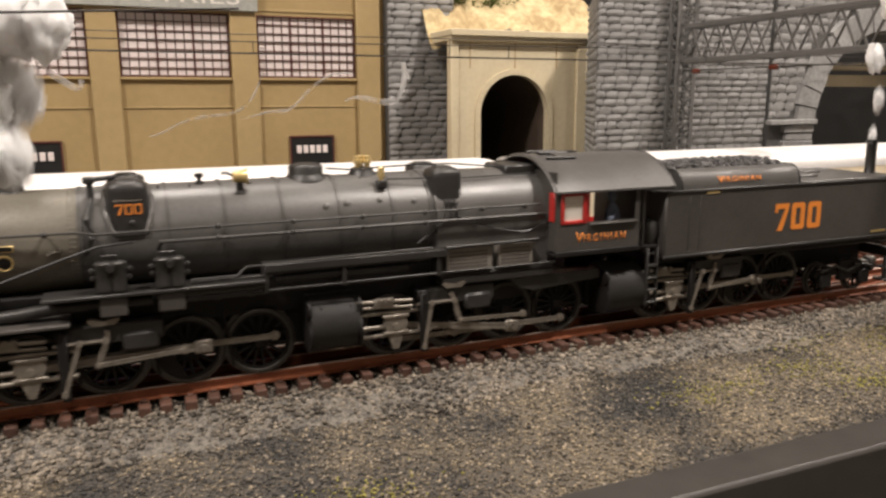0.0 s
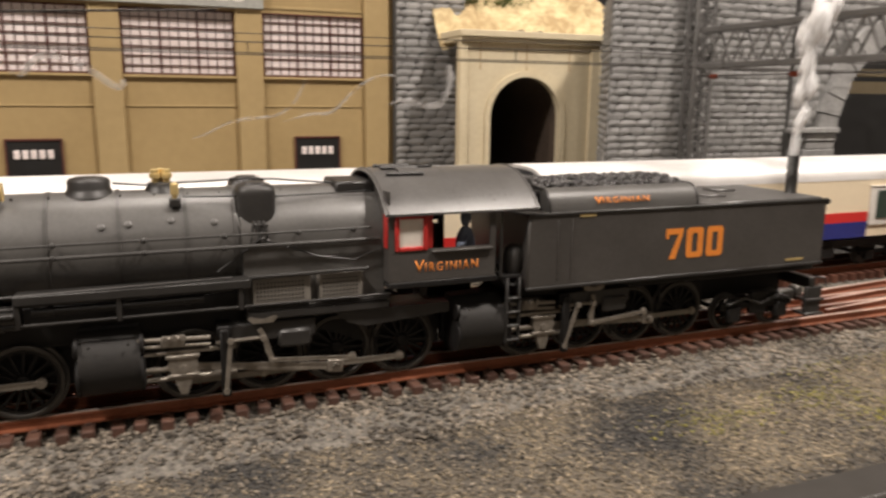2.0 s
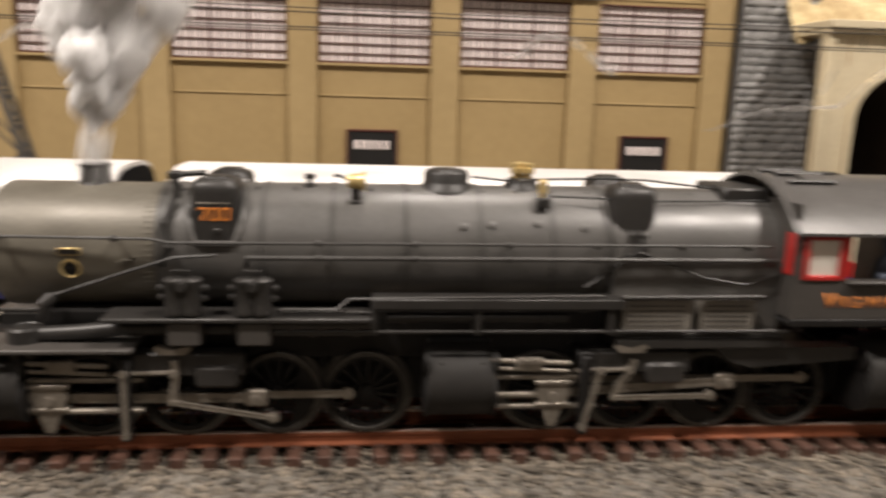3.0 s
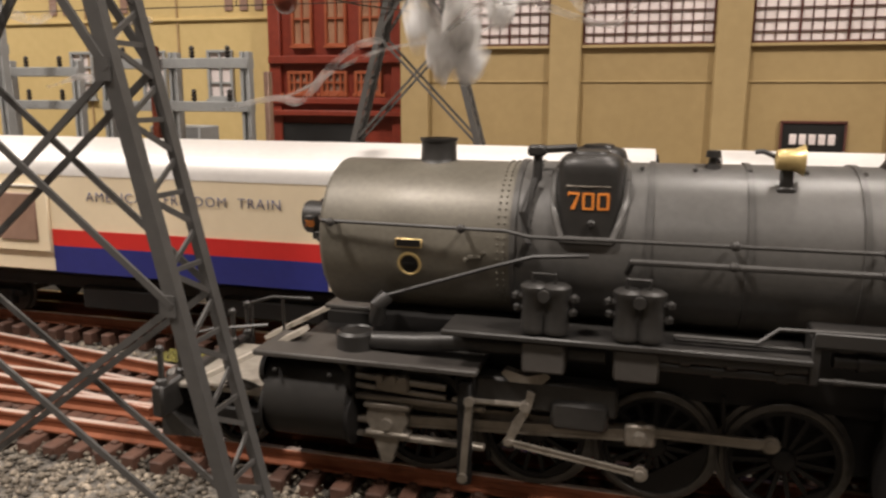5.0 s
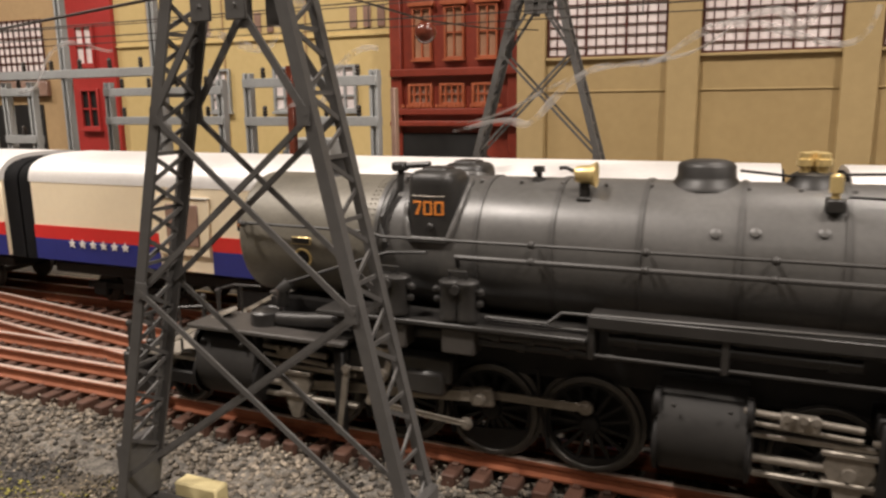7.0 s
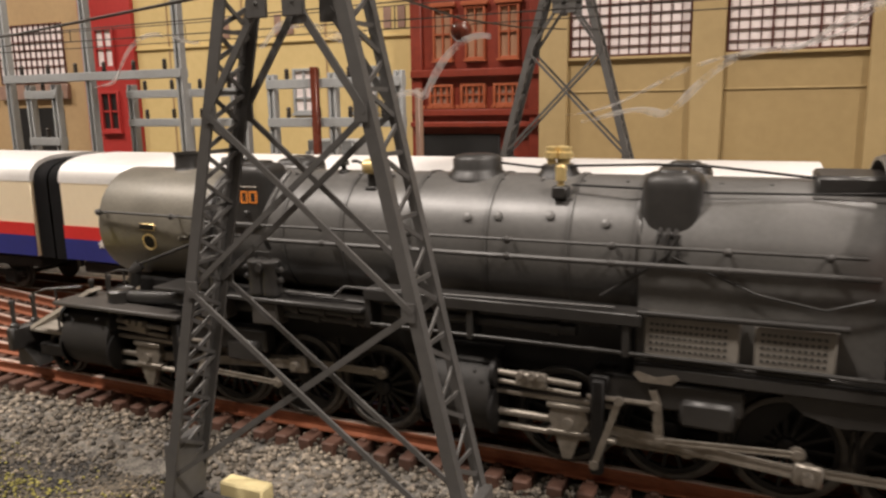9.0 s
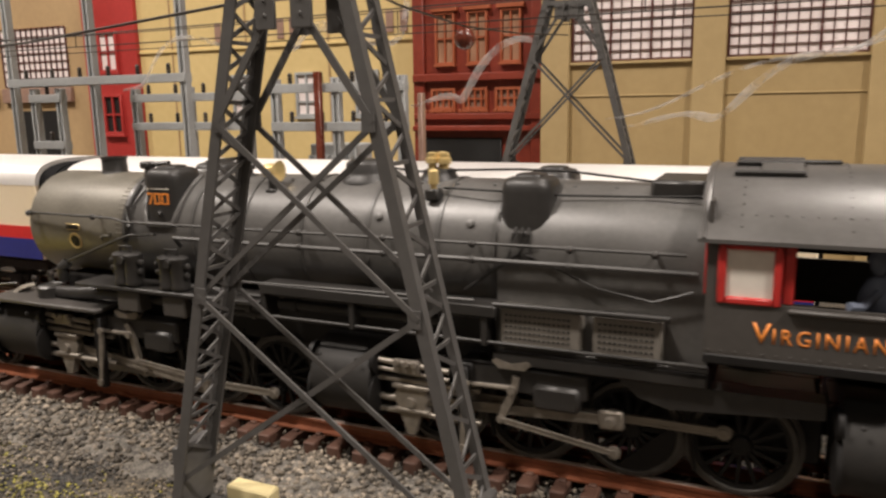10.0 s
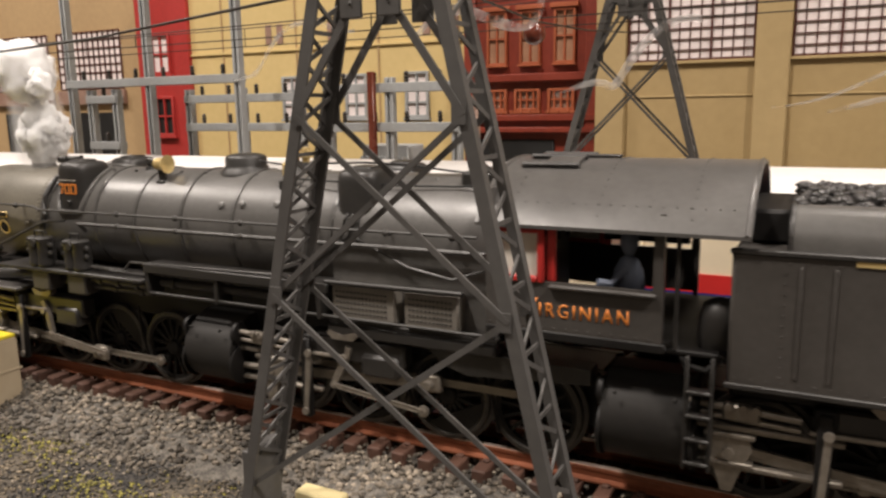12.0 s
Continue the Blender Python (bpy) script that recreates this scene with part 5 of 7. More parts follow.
    pipe(bm, [(-0.0045, -0.0120, 0.0800), (-0.0045, -0.0110, 0.0872)], 0.0012, 8)
    pipe(bm, [(-0.0060, -0.0105, 0.0876), (0.0050, -0.0100, 0.0884)], 0.0010, 8)
    box(bm, -0.0070, -0.0025, -0.0132, -0.0090, 0.0862, 0.0890, 0.0006)
    part("turret_valve", bm, "black", lo)
    bm = B()
    pipe(bm, [(-0.0045, -0.0150, 0.0805), (-0.0065, -0.0205, 0.0730), (-0.0050, -0.0225, 0.0660), (-0.0075, -0.0225, 0.0600)], 0.0011, 8)
    part("feed_pipe", bm, "black", lo)
    # box in front of the cab
    bm = B()
    box(bm, 0.1812, 0.1985, -0.0120, 0.0120, 0.0800, 0.0868, 0.0009)
    part("turret_box", bm, "black", lo)
    bm = B()
    pipe(bm, [(0.0935, -0.003, 0.0880), (0.1060, -0.003, 0.0868), (0.1180, -0.003, 0.0875), (0.1400, -0.004, 0.0883), (0.1560, -0.004, 0.0880), (0.1812, -0.004, 0.0855)], 0.0004, 6)
    pipe(bm, [(0.1190, -0.0140, 0.0830), (0.1395, -0.0165, 0.0828), (0.1560, -0.0150, 0.0820), (0.1800, -0.0135, 0.0822), (0.1975, -0.0150, 0.0830)], 0.00035, 6)
    part("whistle_cord", bm, "under", lo)
    # number plates on the smokebox
    a = radians(-12)
    m = Matrix.Translation((-0.0357, -0.0208 * math.cos(a), bz + 0.0208 * math.sin(a))) @ Matrix.Rotation(radians(90 + 12), 4, "X")
    bm = B()
    lathe(bm, [(0.0032, -0.0002), (0.0032, 0.0004), (0.0028, 0.0005), (0.0026, 0.0003), (0, 0.0003)], m, 24)
    o = part("builder_plate", bm, "brass", lo, "round brass plate with a dark centre")
    bm = B()
    lathe(bm, [(0.0024, 0.0004), (0, 0.00045)], m, 20)
    box(bm, -0.0014, 0.0014, -0.0004, 0.0004, 0.0004, 0.0006, 0, m)
    part("plate_centre", bm, "under", o)
    m2 = Matrix.Translation((-0.0357, -0.0211, bz + 0.0012)) @ Matrix.Rotation(radians(90 - 3), 4, "X")
    bm = B()
    box(bm, -0.0036, 0.0036, -0.0012, 0.0012, 0, 0.0004, 0.0002, m2)
    o = part("name_plate", bm, "brass", lo, "small brass-edged plate")
    bm = B()
    box(bm, -0.0032, 0.0032, -0.0009, 0.0009, 0.0003, 0.0006, 0, m2)
    part("plate_centre", bm, "black", o)
    bm = B()
    box(bm, -0.0200, -0.0165, -0.0222, -0.0205, 0.0610, 0.0618, 0.0002, None)
    rivets(bm, [(-0.0205, -0.0216, 0.0606), (-0.0160, -0.0216, 0.0624)], 0.0007)
    part("steam_lance", bm, "smokebox", lo)
    # handrails
    y = -0.0262
    up2 = [(-0.0620, -0.0170, 0.0690), (-0.0590, -0.0225, 0.0690), (-0.0100, -0.0246, 0.0690), (-0.0040, -0.0256, 0.0680), (0.0150, -0.0262, 0.0682), (0.1930, y, 0.0688)]
    handrail(lo, up2, [(x, -0.0262 if x > 0 else -0.0240, 0.0689 if x < 0 else 0.0684) for x in (-0.0560, -0.0213, 0.0421, 0.0727, 0.1035, 0.1330, 0.1620, 0.1850)], 0.00048)
    handrail(lo, [(0.0190, -0.0225, 0.0600), (0.0200, -0.0262, 0.0635), (0.1960, -0.0266, 0.0640)], [(x, -0.0264, 0.0637) for x in (0.0421, 0.0727, 0.1035, 0.1330, 0.1620)], 0.0008)
    bm = B()
    pipe(bm, [(-0.0450, -0.0206, 0.0485), (-0.0150, -0.0232, 0.0590), (-0.0030, -0.0246, 0.0630), (0.0100, -0.0250, 0.0640)], 0.00055, 6)
    part("reach_rod", bm, "black", lo)
    bm = B()
    pipe(bm, [(0.1480, -0.0240, 0.0660), (0.1700, -0.0262, 0.0580), (0.1850, -0.0262, 0.0555), (0.1950, -0.0262, 0.0590)], 0.00035, 6)
    pipe(bm, [(0.1500, -0.0246, 0.0720), (0.1470, -0.0246, 0.0660), (0.1300, -0.0246, 0.0540)], 0.0005, 6)
    part("drain_pipe", bm, "black", lo)
    # running boards
    bm = B()
    box(bm, -0.0240, 0.0590, -0.0330, -0.0190, 0.0440, 0.0456, 0.0004)
    part("running_board", bm, "black", lo, "narrow black running board")
    bm = B()
    box(bm, 0.0590, 0.1420, -0.0305, -0.0215, 0.0500, 0.0514, 0.0004)
    box(bm, 0.0590, 0.1420, -0.0310, -0.0298, 0.0480, 0.0514, 0.0003)
    part("running_board", bm, "black", lo, "narrow black running board")
    for x in (0.0598, 0.0935, 0.1380):
        bm = B()
        box(bm, x - 0.0010, x + 0.0010, -0.0303, -0.0225, 0.0390, 0.0500, 0.0003)
        part("board_bracket", bm, "black", lo)
    bm = B()
    rod(bm, (0.1410, -0.0300, 0.0518), (0.1900, -0.0300, 0.0523), 0.0009, seg=10)
    part("pipe_run", bm, "black", lo)
    for z, r, x0, x1, yy in ((0.0475, 0.0012, 0.0600, 0.1350, -0.0270), (0.0440, 0.0017, 0.0640, 0.1240, -0.0262), (0.0402, 0.0006, 0.0590, 0.2000, -0.0296), (0.0395, 0.0014, 0.0200, 0.0600, -0.0270), (0.0425, 0.0018, 0.0270, 0.0590, -0.0280)):
        bm = B()
        rod(bm, (x0, yy, z), (x1, yy, z), r, seg=12)
        for x in (x0 + 0.006, (x0 + x1) / 2, x1 - 0.006):
            rod(bm, (x - 0.0012, yy, z), (x + 0.0012, yy, z), r * 1.3, seg=12)
        part("pipe_run", bm, "black", lo)
    bm = B()
    pipe(bm, [(0.0300, -0.0300, 0.0478), (0.0480, -0.0300, 0.0478), (0.0520, -0.0300, 0.0512), (0.1350, -0.0300, 0.0525)], 0.0005, 6)
    pipe(bm, [(0.0300, -0.0290, 0.0466), (0.0590, -0.0290, 0.0466)], 0.0005, 6)
    part("conduit", bm, "railing", lo)
    # air pumps
    for xc in (0.0008, 0.0222):
        p = new("air_pump")
        p.parent = lo
        bm = B()
        for dx in (-0.0026, 0.0026):
            lathe(bm, [(0.0030, 0.0462), (0.0033, 0.0470), (0.0031, 0.0476), (0.0030, 0.0555), (0.0034, 0.0562), (0.0034, 0.0574), (0.0026, 0.0580), (0, 0.0581)], Matrix.Translation((xc + dx, -0.0300, 0)), 18)
        box(bm, xc - 0.0030, xc + 0.0030, -0.0318, -0.0250, 0.0470, 0.0560, 0.0006)
        part("pump_body", bm, "black", p, "twin black pump cylinders")
        bm = B()
        for dx, z in ((-0.0068, 0.0548), (0.0068, 0.0548), (-0.0064, 0.0520), (0.0064, 0.0515)):
            rod(bm, (xc, -0.0300, z), (xc + dx, -0.0305, z), 0.0009, seg=8)
            bmesh.ops.create_icosphere(bm, subdivisions=1, radius=0.0013, matrix=Matrix.Translation((xc + dx, -0.0305, z)))
        lathe(bm, [(0, 0), (0.0014, 0), (0.0016, 0.0010), (0, 0.0010)], Matrix.Translation((xc, -0.0336, 0.0556)) @ ALONG_Y, 10)
        pipe(bm, [(xc - 0.0030, -0.0300, 0.0580), (xc - 0.0030, -0.0300, 0.0602), (xc + 0.0022, -0.0300, 0.0602), (xc + 0.0022, -0.0300, 0.0580)], 0.0005, 6)
        part("pump_valve", bm, "black", p)
        bm = B()
        box(bm, xc - 0.0052, xc + 0.0052, -0.0318, -0.0250, 0.0362, 0.0440, 0.0006)
        part("lower_chest", bm, "cabgrey", p)
    # deck over the front cylinders
    bm = B()
    for s in (-1, 1):
        a, b = sorted((s * 0.0325, s * 0.0140))
        box(bm, -0.0755, -0.0150, a, b, 0.0338, 0.0354, 0.0004)
    part("front_deck", bm, "cabgrey", lo, "dark grey deck plates over the cylinders")
    bm = B()
    box(bm, -0.0760, -0.0500, -0.0140, 0.0140, 0.0270, 0.0300, 0.0006)
    box(bm, -0.0500, -0.0100, -0.0100, 0.0100, 0.0290, 0.0430, 0.0010)
    part("smokebox_saddle", bm, "under", lo)
    bm = B()
    lathe(bm, [(0.0052, 0.0300), (0.0052, 0.0395), (0.0044, 0.0402), (0.0040, 0.0398), (0, 0.0398)], Matrix.Translation((-0.0500, -0.0225, 0)), 24)
    o = part("exhaust_elbow", bm, "black", lo)
    bm = B()
    pipe(bm, [(-0.0455, -0.0225, 0.0375), (-0.0330, -0.0235, 0.0385), (-0.0200, -0.0240, 0.0400), (0.0150, -0.0240, 0.0400)], 0.0026, 10)
    part("exhaust_pipe", bm, "black", o)
    bm = B()
    pipe(bm, [(-0.0450, -0.0200, 0.0420), (-0.0440, -0.0215, 0.0470), (-0.0420, -0.0200, 0.0495)], 0.0022, 10)
    part("steam_pipe", bm, "black", lo)
    # pilot
    pi = new("pilot")
    pi.parent = lo
    bm = B()
    box(bm, -0.1085, -0.0740, -0.0190, 0.0190, 0.0160, 0.0176, 0.0004)
    part("pilot_deck", bm, "palegrey", pi, "worn grey pilot deck")
    bm = B()
    box(bm, -0.1120, -0.1080, -0.0270, 0.0270, 0.0095, 0.0192, 0.0008)
    extrude_y(bm, [(-0.1120, 0.0095), (-0.1080, 0.0095), (-0.1000, 0.0030), (-0.1120, 0.0022)], -0.0225, 0.0225)
    part("buffer_beam", bm, "black", pi)
    for y0 in (-0.0235, 0.0200):
        bm = B()
        bar(bm, (-0.1000, y0 + 0.002, 0.0200), (-0.0660, y0 + 0.003, 0.0380), 0.0060, 0.0014, (0, 1, 0))
        part("inclined_plate", bm, "wornplate", pi, "pale worn inclined plate")
    for x, yy in ((-0.1095, -0.0245), (-0.1095, -0.0150), (-0.1095, 0.0150), (-0.1095, 0.0245)):
        bm = B()
        rod(bm, (x, yy, 0.0190), (x, yy, 0.0290), 0.0009, seg=8)
        lathe(bm, [(0.0009, 0.0188), (0.0019, 0.0190), (0.0017, 0.0204), (0.0009, 0.0210)], Matrix.Translation((x, yy, 0)), 10)
        bmesh.ops.create_icosphere(bm, subdivisions=1, radius=0.0015, matrix=Matrix.Translation((x, yy, 0.0296)))
        part("post", bm, "black", pi)
    for yy in (-0.0185, 0.0185):
        bm = B()
        pipe(bm, [(-0.1040, yy, 0.0190), (-0.1040, yy, 0.0325), (-0.0960, yy, 0.0350), (-0.0800, yy * 0.8, 0.0365)], 0.0005, 6)
        rod(bm, (-0.0920, yy * 0.95, 0.0190), (-0.0920, yy * 0.95, 0.0354), 0.0005, seg=6)
        part("pilot_handrail", bm, "black", pi)
    bm = B()
    box(bm, -0.1215, -0.1110, -0.0030, 0.0030, 0.0080, 0.0130, 0.0012)
    box(bm, -0.1235, -0.1195, -0.0052, 0.0020, 0.0060, 0.0150, 0.0014)
    part("coupler", bm, "tyre", pi)
    for s in (-1, 1):
        bm = B()
        box(bm, -0.0995, -0.0790, s * 0.0205 - 0.0012, s * 0.0205 + 0.0012, 0.0080, 0.0130, 0.0006)
        part("truck_frame", bm, "under", pi)
    small_wheels(lo, -0.0890, 0.0092, "pilot_wheel")
    # cab
    cab(lo)
    running_gear(lo, "front")
    running_gear(lo, "middle")
    return lo


def cab(lo):
    x0, x1, zb, zt = 0.1985, 0.2478, 0.0452, 0.0762
    for s in (-1, 1):
        o = s * 0.0322
        a, b = sorted((o, o - s * 0.0012))
        bm = B()
        wx0, wx1, wz0, wz1 = 0.2015, 0.2452, 0.0590, 0.0738
        box(bm, x0, x1, a, b, zb, wz0)
        box(bm, x0, x1, a, b, wz1, zt)
        box(bm, x0, wx0, a, b, wz0, wz1)
        box(bm, wx1, x1, a, b, wz0, wz1)
        side = part("cab_side", bm, "cabgrey", lo, "grey-black cab side sheet", smooth=0)
        if s < 0:
            bm = B()
            rivets(bm, [(x0 + 0.0012 + 0.0032 * i, -0.0323, zb + 0.0010) for i in range(15)], 0.00028)
            part("rivets", bm, "cabgrey", side)
        bm = B()
        q0, q1 = sorted((o + s * 0.0006, o - s * 0.0010))
        for f in ((wx0 - 0.0004, wx0 + 0.0016, wz0 - 0.0004, wz1), (wx0 + 0.0124, wx0 + 0.0144, wz0 - 0.0004, wz1), (wx0 + 0.0016, wx0 + 0.0124, wz0 - 0.0004, wz0 + 0.0014), (wx0 + 0.0016, wx0 + 0.0124, wz1 - 0.0014, wz1)):
            box(bm, f[0], f[1], q0, q1, f[2], f[3], 0.0004)
        sash_ = part("window_sash", bm, "red", side, "red-painted window sash")
        bm = B()
        box(bm, wx0 + 0.0012, wx0 + 0.0128, o - s * 0.0006 - 0.0001, o - s * 0.0006 + 0.0002, wz0, wz1)
        part("pane", bm, "frost", side, "hazy cab window pane", smooth=0)
        bm = B()
        box(bm, wx0 + 0.0146, wx0 + 0.0172, *sorted((o - s * 0.0012, o - s * 0.0026)), wz0, wz1, 0.0003)
        part("sliding_frame", bm, "red", side, "red-painted sliding frame")
        if s > 0:
            # added dark panel over the far opening, standing for shade in the cab
            bm = B()
            box(bm, wx0 + 0.0146, wx1 - 0.0002, o - 0.0028, o - 0.0016, wz0 + 0.0020, wz1, 0.0003)
            part("shutter", bm, "under", side, "added dark panel that keeps the cab interior dark")
        bm = B()
        box(bm, wx0 + 0.0160, wx1 + 0.0010, *sorted((o + s * 0.0016, o - s * 0.0010)), wz0 - 0.0016, wz0 - 0.0004, 0.0004)
        part("arm_rest", bm, "cabgrey", side)
    words("lettering", "V", 0.0053, facing_front(0.2098, -0.0323, 0.0491), "orange", lo, "orange cab lettering", width=0.0044, bold=0.01)
    words("lettering", "IRGINIAN", 0.0040, facing_front(0.2146, -0.0323, 0.0492), "orange", lo, "orange cab lettering", width=0.0247, bold=0.01, spacing=1.35)
    # front and back sheets
    bm = B()
    box(bm, x0, x0 + 0.0010, -0.0310, 0.0310, 0.0452, 0.0840)
    part("cab_front", bm, "cabgrey", lo, smooth=0)
    bm = B()
    box(bm, x0 - 0.0006, x0, -0.0312, -0.0262, 0.0600, 0.0742, 0.0004)
    part("front_window_frame", bm, "red", lo, "red frame of the cab's front window")
    bm = B()
    box(bm, x0, 0.2620, -0.0310, 0.0310, 0.0425, 0.0440, 0.0004)
    box(bm, x0, x1 + 0.001, -0.0326, -0.0300, 0.0425, 0.0452, 0.0004)
    part("cab_floor", bm, "under", lo)
    bm = B()
    box(bm, x0 + 0.001, x0 + 0.0100, -0.0180, 0.0180, 0.0440, 0.0800, 0.0030)
    for i in range(7):
        lathe(bm, [(0, 0), (0.0014, 0), (0.0016, 0.0006), (0, 0.0006)], Matrix.Translation((x0 + 0.0100, -0.012 + 0.004 * i, 0.066 + 0.004 * (i % 2))) @ ALONG_X, 10)
    part("backhead", bm, "under", lo)
    for yy in (-0.0300, 0.0300):
        bm = B()
        box(bm, x1 - 0.0014, x1, yy - 0.0008, yy + 0.0008, 0.0440, 0.0790)
        part("rear_post", bm, "cabgrey", lo)
    # hand brake casting and hoses behind the cab
    bm = B()
    lathe(bm, [(0, 0.0440), (0.0040, 0.0442), (0.0048, 0.0475), (0.0052, 0.0520), (0.0044, 0.0556), (0.0022, 0.0575), (0, 0.0580)], Matrix.Translation((0.2535, -0.0240, 0)) @ Matrix.Rotation(radians(8), 4, "Y"), 18)
    part("brake_casting", bm, "black", lo)
    bm = B()
    pipe(bm, [(0.2500, -0.0290, 0.0460), (0.2540, -0.0305, 0.0400), (0.2590, -0.0300, 0.0390), (0.2625, -0.0290, 0.0430)], 0.0009, 8)
    part("hose", bm, "under", lo)
    bm = B()
    rod(bm, (0.2512, -0.0312, 0.0440), (0.2512, -0.0312, 0.0745), 0.0006, seg=8)
    part("grab_iron", bm, "black", lo)
    # roof
    bm = B()
    n = 24
    ro = [(-0.0345 + 0.069 * i / n, 0.0750 + 0.0160 * (1 - (abs(-1 + 2 * i / n)) ** 2.3)) for i in range(n + 1)]
    ri = [(y, z - 0.0010) for y, z in ro[::-1]]
    extrude_x(bm, ro + ri, 0.1962, 0.2682)
    roof = part("cab_roof", bm, "roofgrey", lo, "curved grey cab roof")
    for x in (0.1976, 0.2672):
        bm = B()
        pipe(bm, [(x, y, z + 0.0001) for y, z in ro[::2]], 0.0005, 6)
        part("roof_edge", bm, "roofgrey", roof)
    bm = B()
    for x in (0.2060, 0.2300, 0.2540):
        rivets(bm, [(x, y, z + 0.0001) for y, z in ro[1::1]], 0.00025)
    rivets(bm, [(0.199 + 0.0034 * i, ro[2][0], ro[2][1] + 0.0001) for i in range(20)], 0.00025)
    part("roof_rivets", bm, "roofgrey", roof)

    def on_roof(x, y, h=0.0004):
        return (x, y, 0.0750 + 0.0160 * (1 - (abs(y) / 0.0345) ** 2.3) + h)

    for s in (-1, 1):
        # hatch rails, black and thick to draw the hatch's shadow lines too
        bm = B()
        for yy in (-0.0060, -0.0145):
            pipe(bm, [on_roof(0.2030, s * -yy, 0.0008), on_roof(0.2200, s * -yy, 0.0008)], 0.0008, 6)
        part("hatch_shadow_rail", bm, "black", roof)
        bm = B()
        g = [[bm.verts.new(on_roof(x, s * yy, h)) for yy in (0.0060, 0.0085, 0.0115, 0.0145)] for h in (0.0003, 0.0011) for x in (0.2095, 0.2195)]
        for j in range(3):
            bm.faces.new((g[2][j], g[2][j + 1], g[3][j + 1], g[3][j]))
            bm.faces.new((g[0][j], g[0][j + 1], g[2][j + 1], g[2][j]))
            bm.faces.new((g[1][j], g[3][j], g[3][j + 1], g[1][j + 1]))
        for j in (0, 3):
            bm.faces.new((g[0][j], g[2][j], g[3][j], g[1][j]))
        part("roof_hatch", bm, "roofgrey", roof)
    bm = B()
    box(bm, 0.2040, 0.2290, -0.0020, 0.0020, 0.0912, 0.0920, 0.0003)
    part("roof_walk", bm, "black", roof)
    # ladder at the cab's rear
    la = new("ladder")
    la.parent = lo
    for x in (0.2540, 0.2602):
        bm = B()
        box(bm, x, x + 0.0010, -0.0325, -0.0300, 0.0120, 0.0430, 0.0003)
        part("stile", bm, "black", la)
    for z in (0.0135, 0.0200, 0.0265, 0.0330):
        bm = B()
        box(bm, 0.2545, 0.2608, -0.0330, -0.0290, z, z + 0.0011, 0.0003)
        part("rung", bm, "black", la)
    # driver's seat and a small painted figure
    bm = B()
    lathe(bm, [(0, 0.0440), (0.0042, 0.0441), (0.0040, 0.0540), (0.0046, 0.0585), (0.0040, 0.0625), (0.0024, 0.0655), (0.0012, 0.0665), (0.0020, 0.0680), (0.0026, 0.0700), (0.0022, 0.0722), (0.0010, 0.0732), (0, 0.0734)], Matrix.Translation((0.2370, -0.0235, 0)), 16, flat=0.8)
    pipe(bm, [(0.2370, -0.0262, 0.0628), (0.2335, -0.0290, 0.0595), (0.2305, -0.0310, 0.0600)], 0.0011, 8)
    fig = part("engineer_figure", bm, "doll", None)
    tagged(fig, "tiny painted plastic driver figure seated in the cab", "figurine")
    CARRIED.append(fig)


CARRIED = []


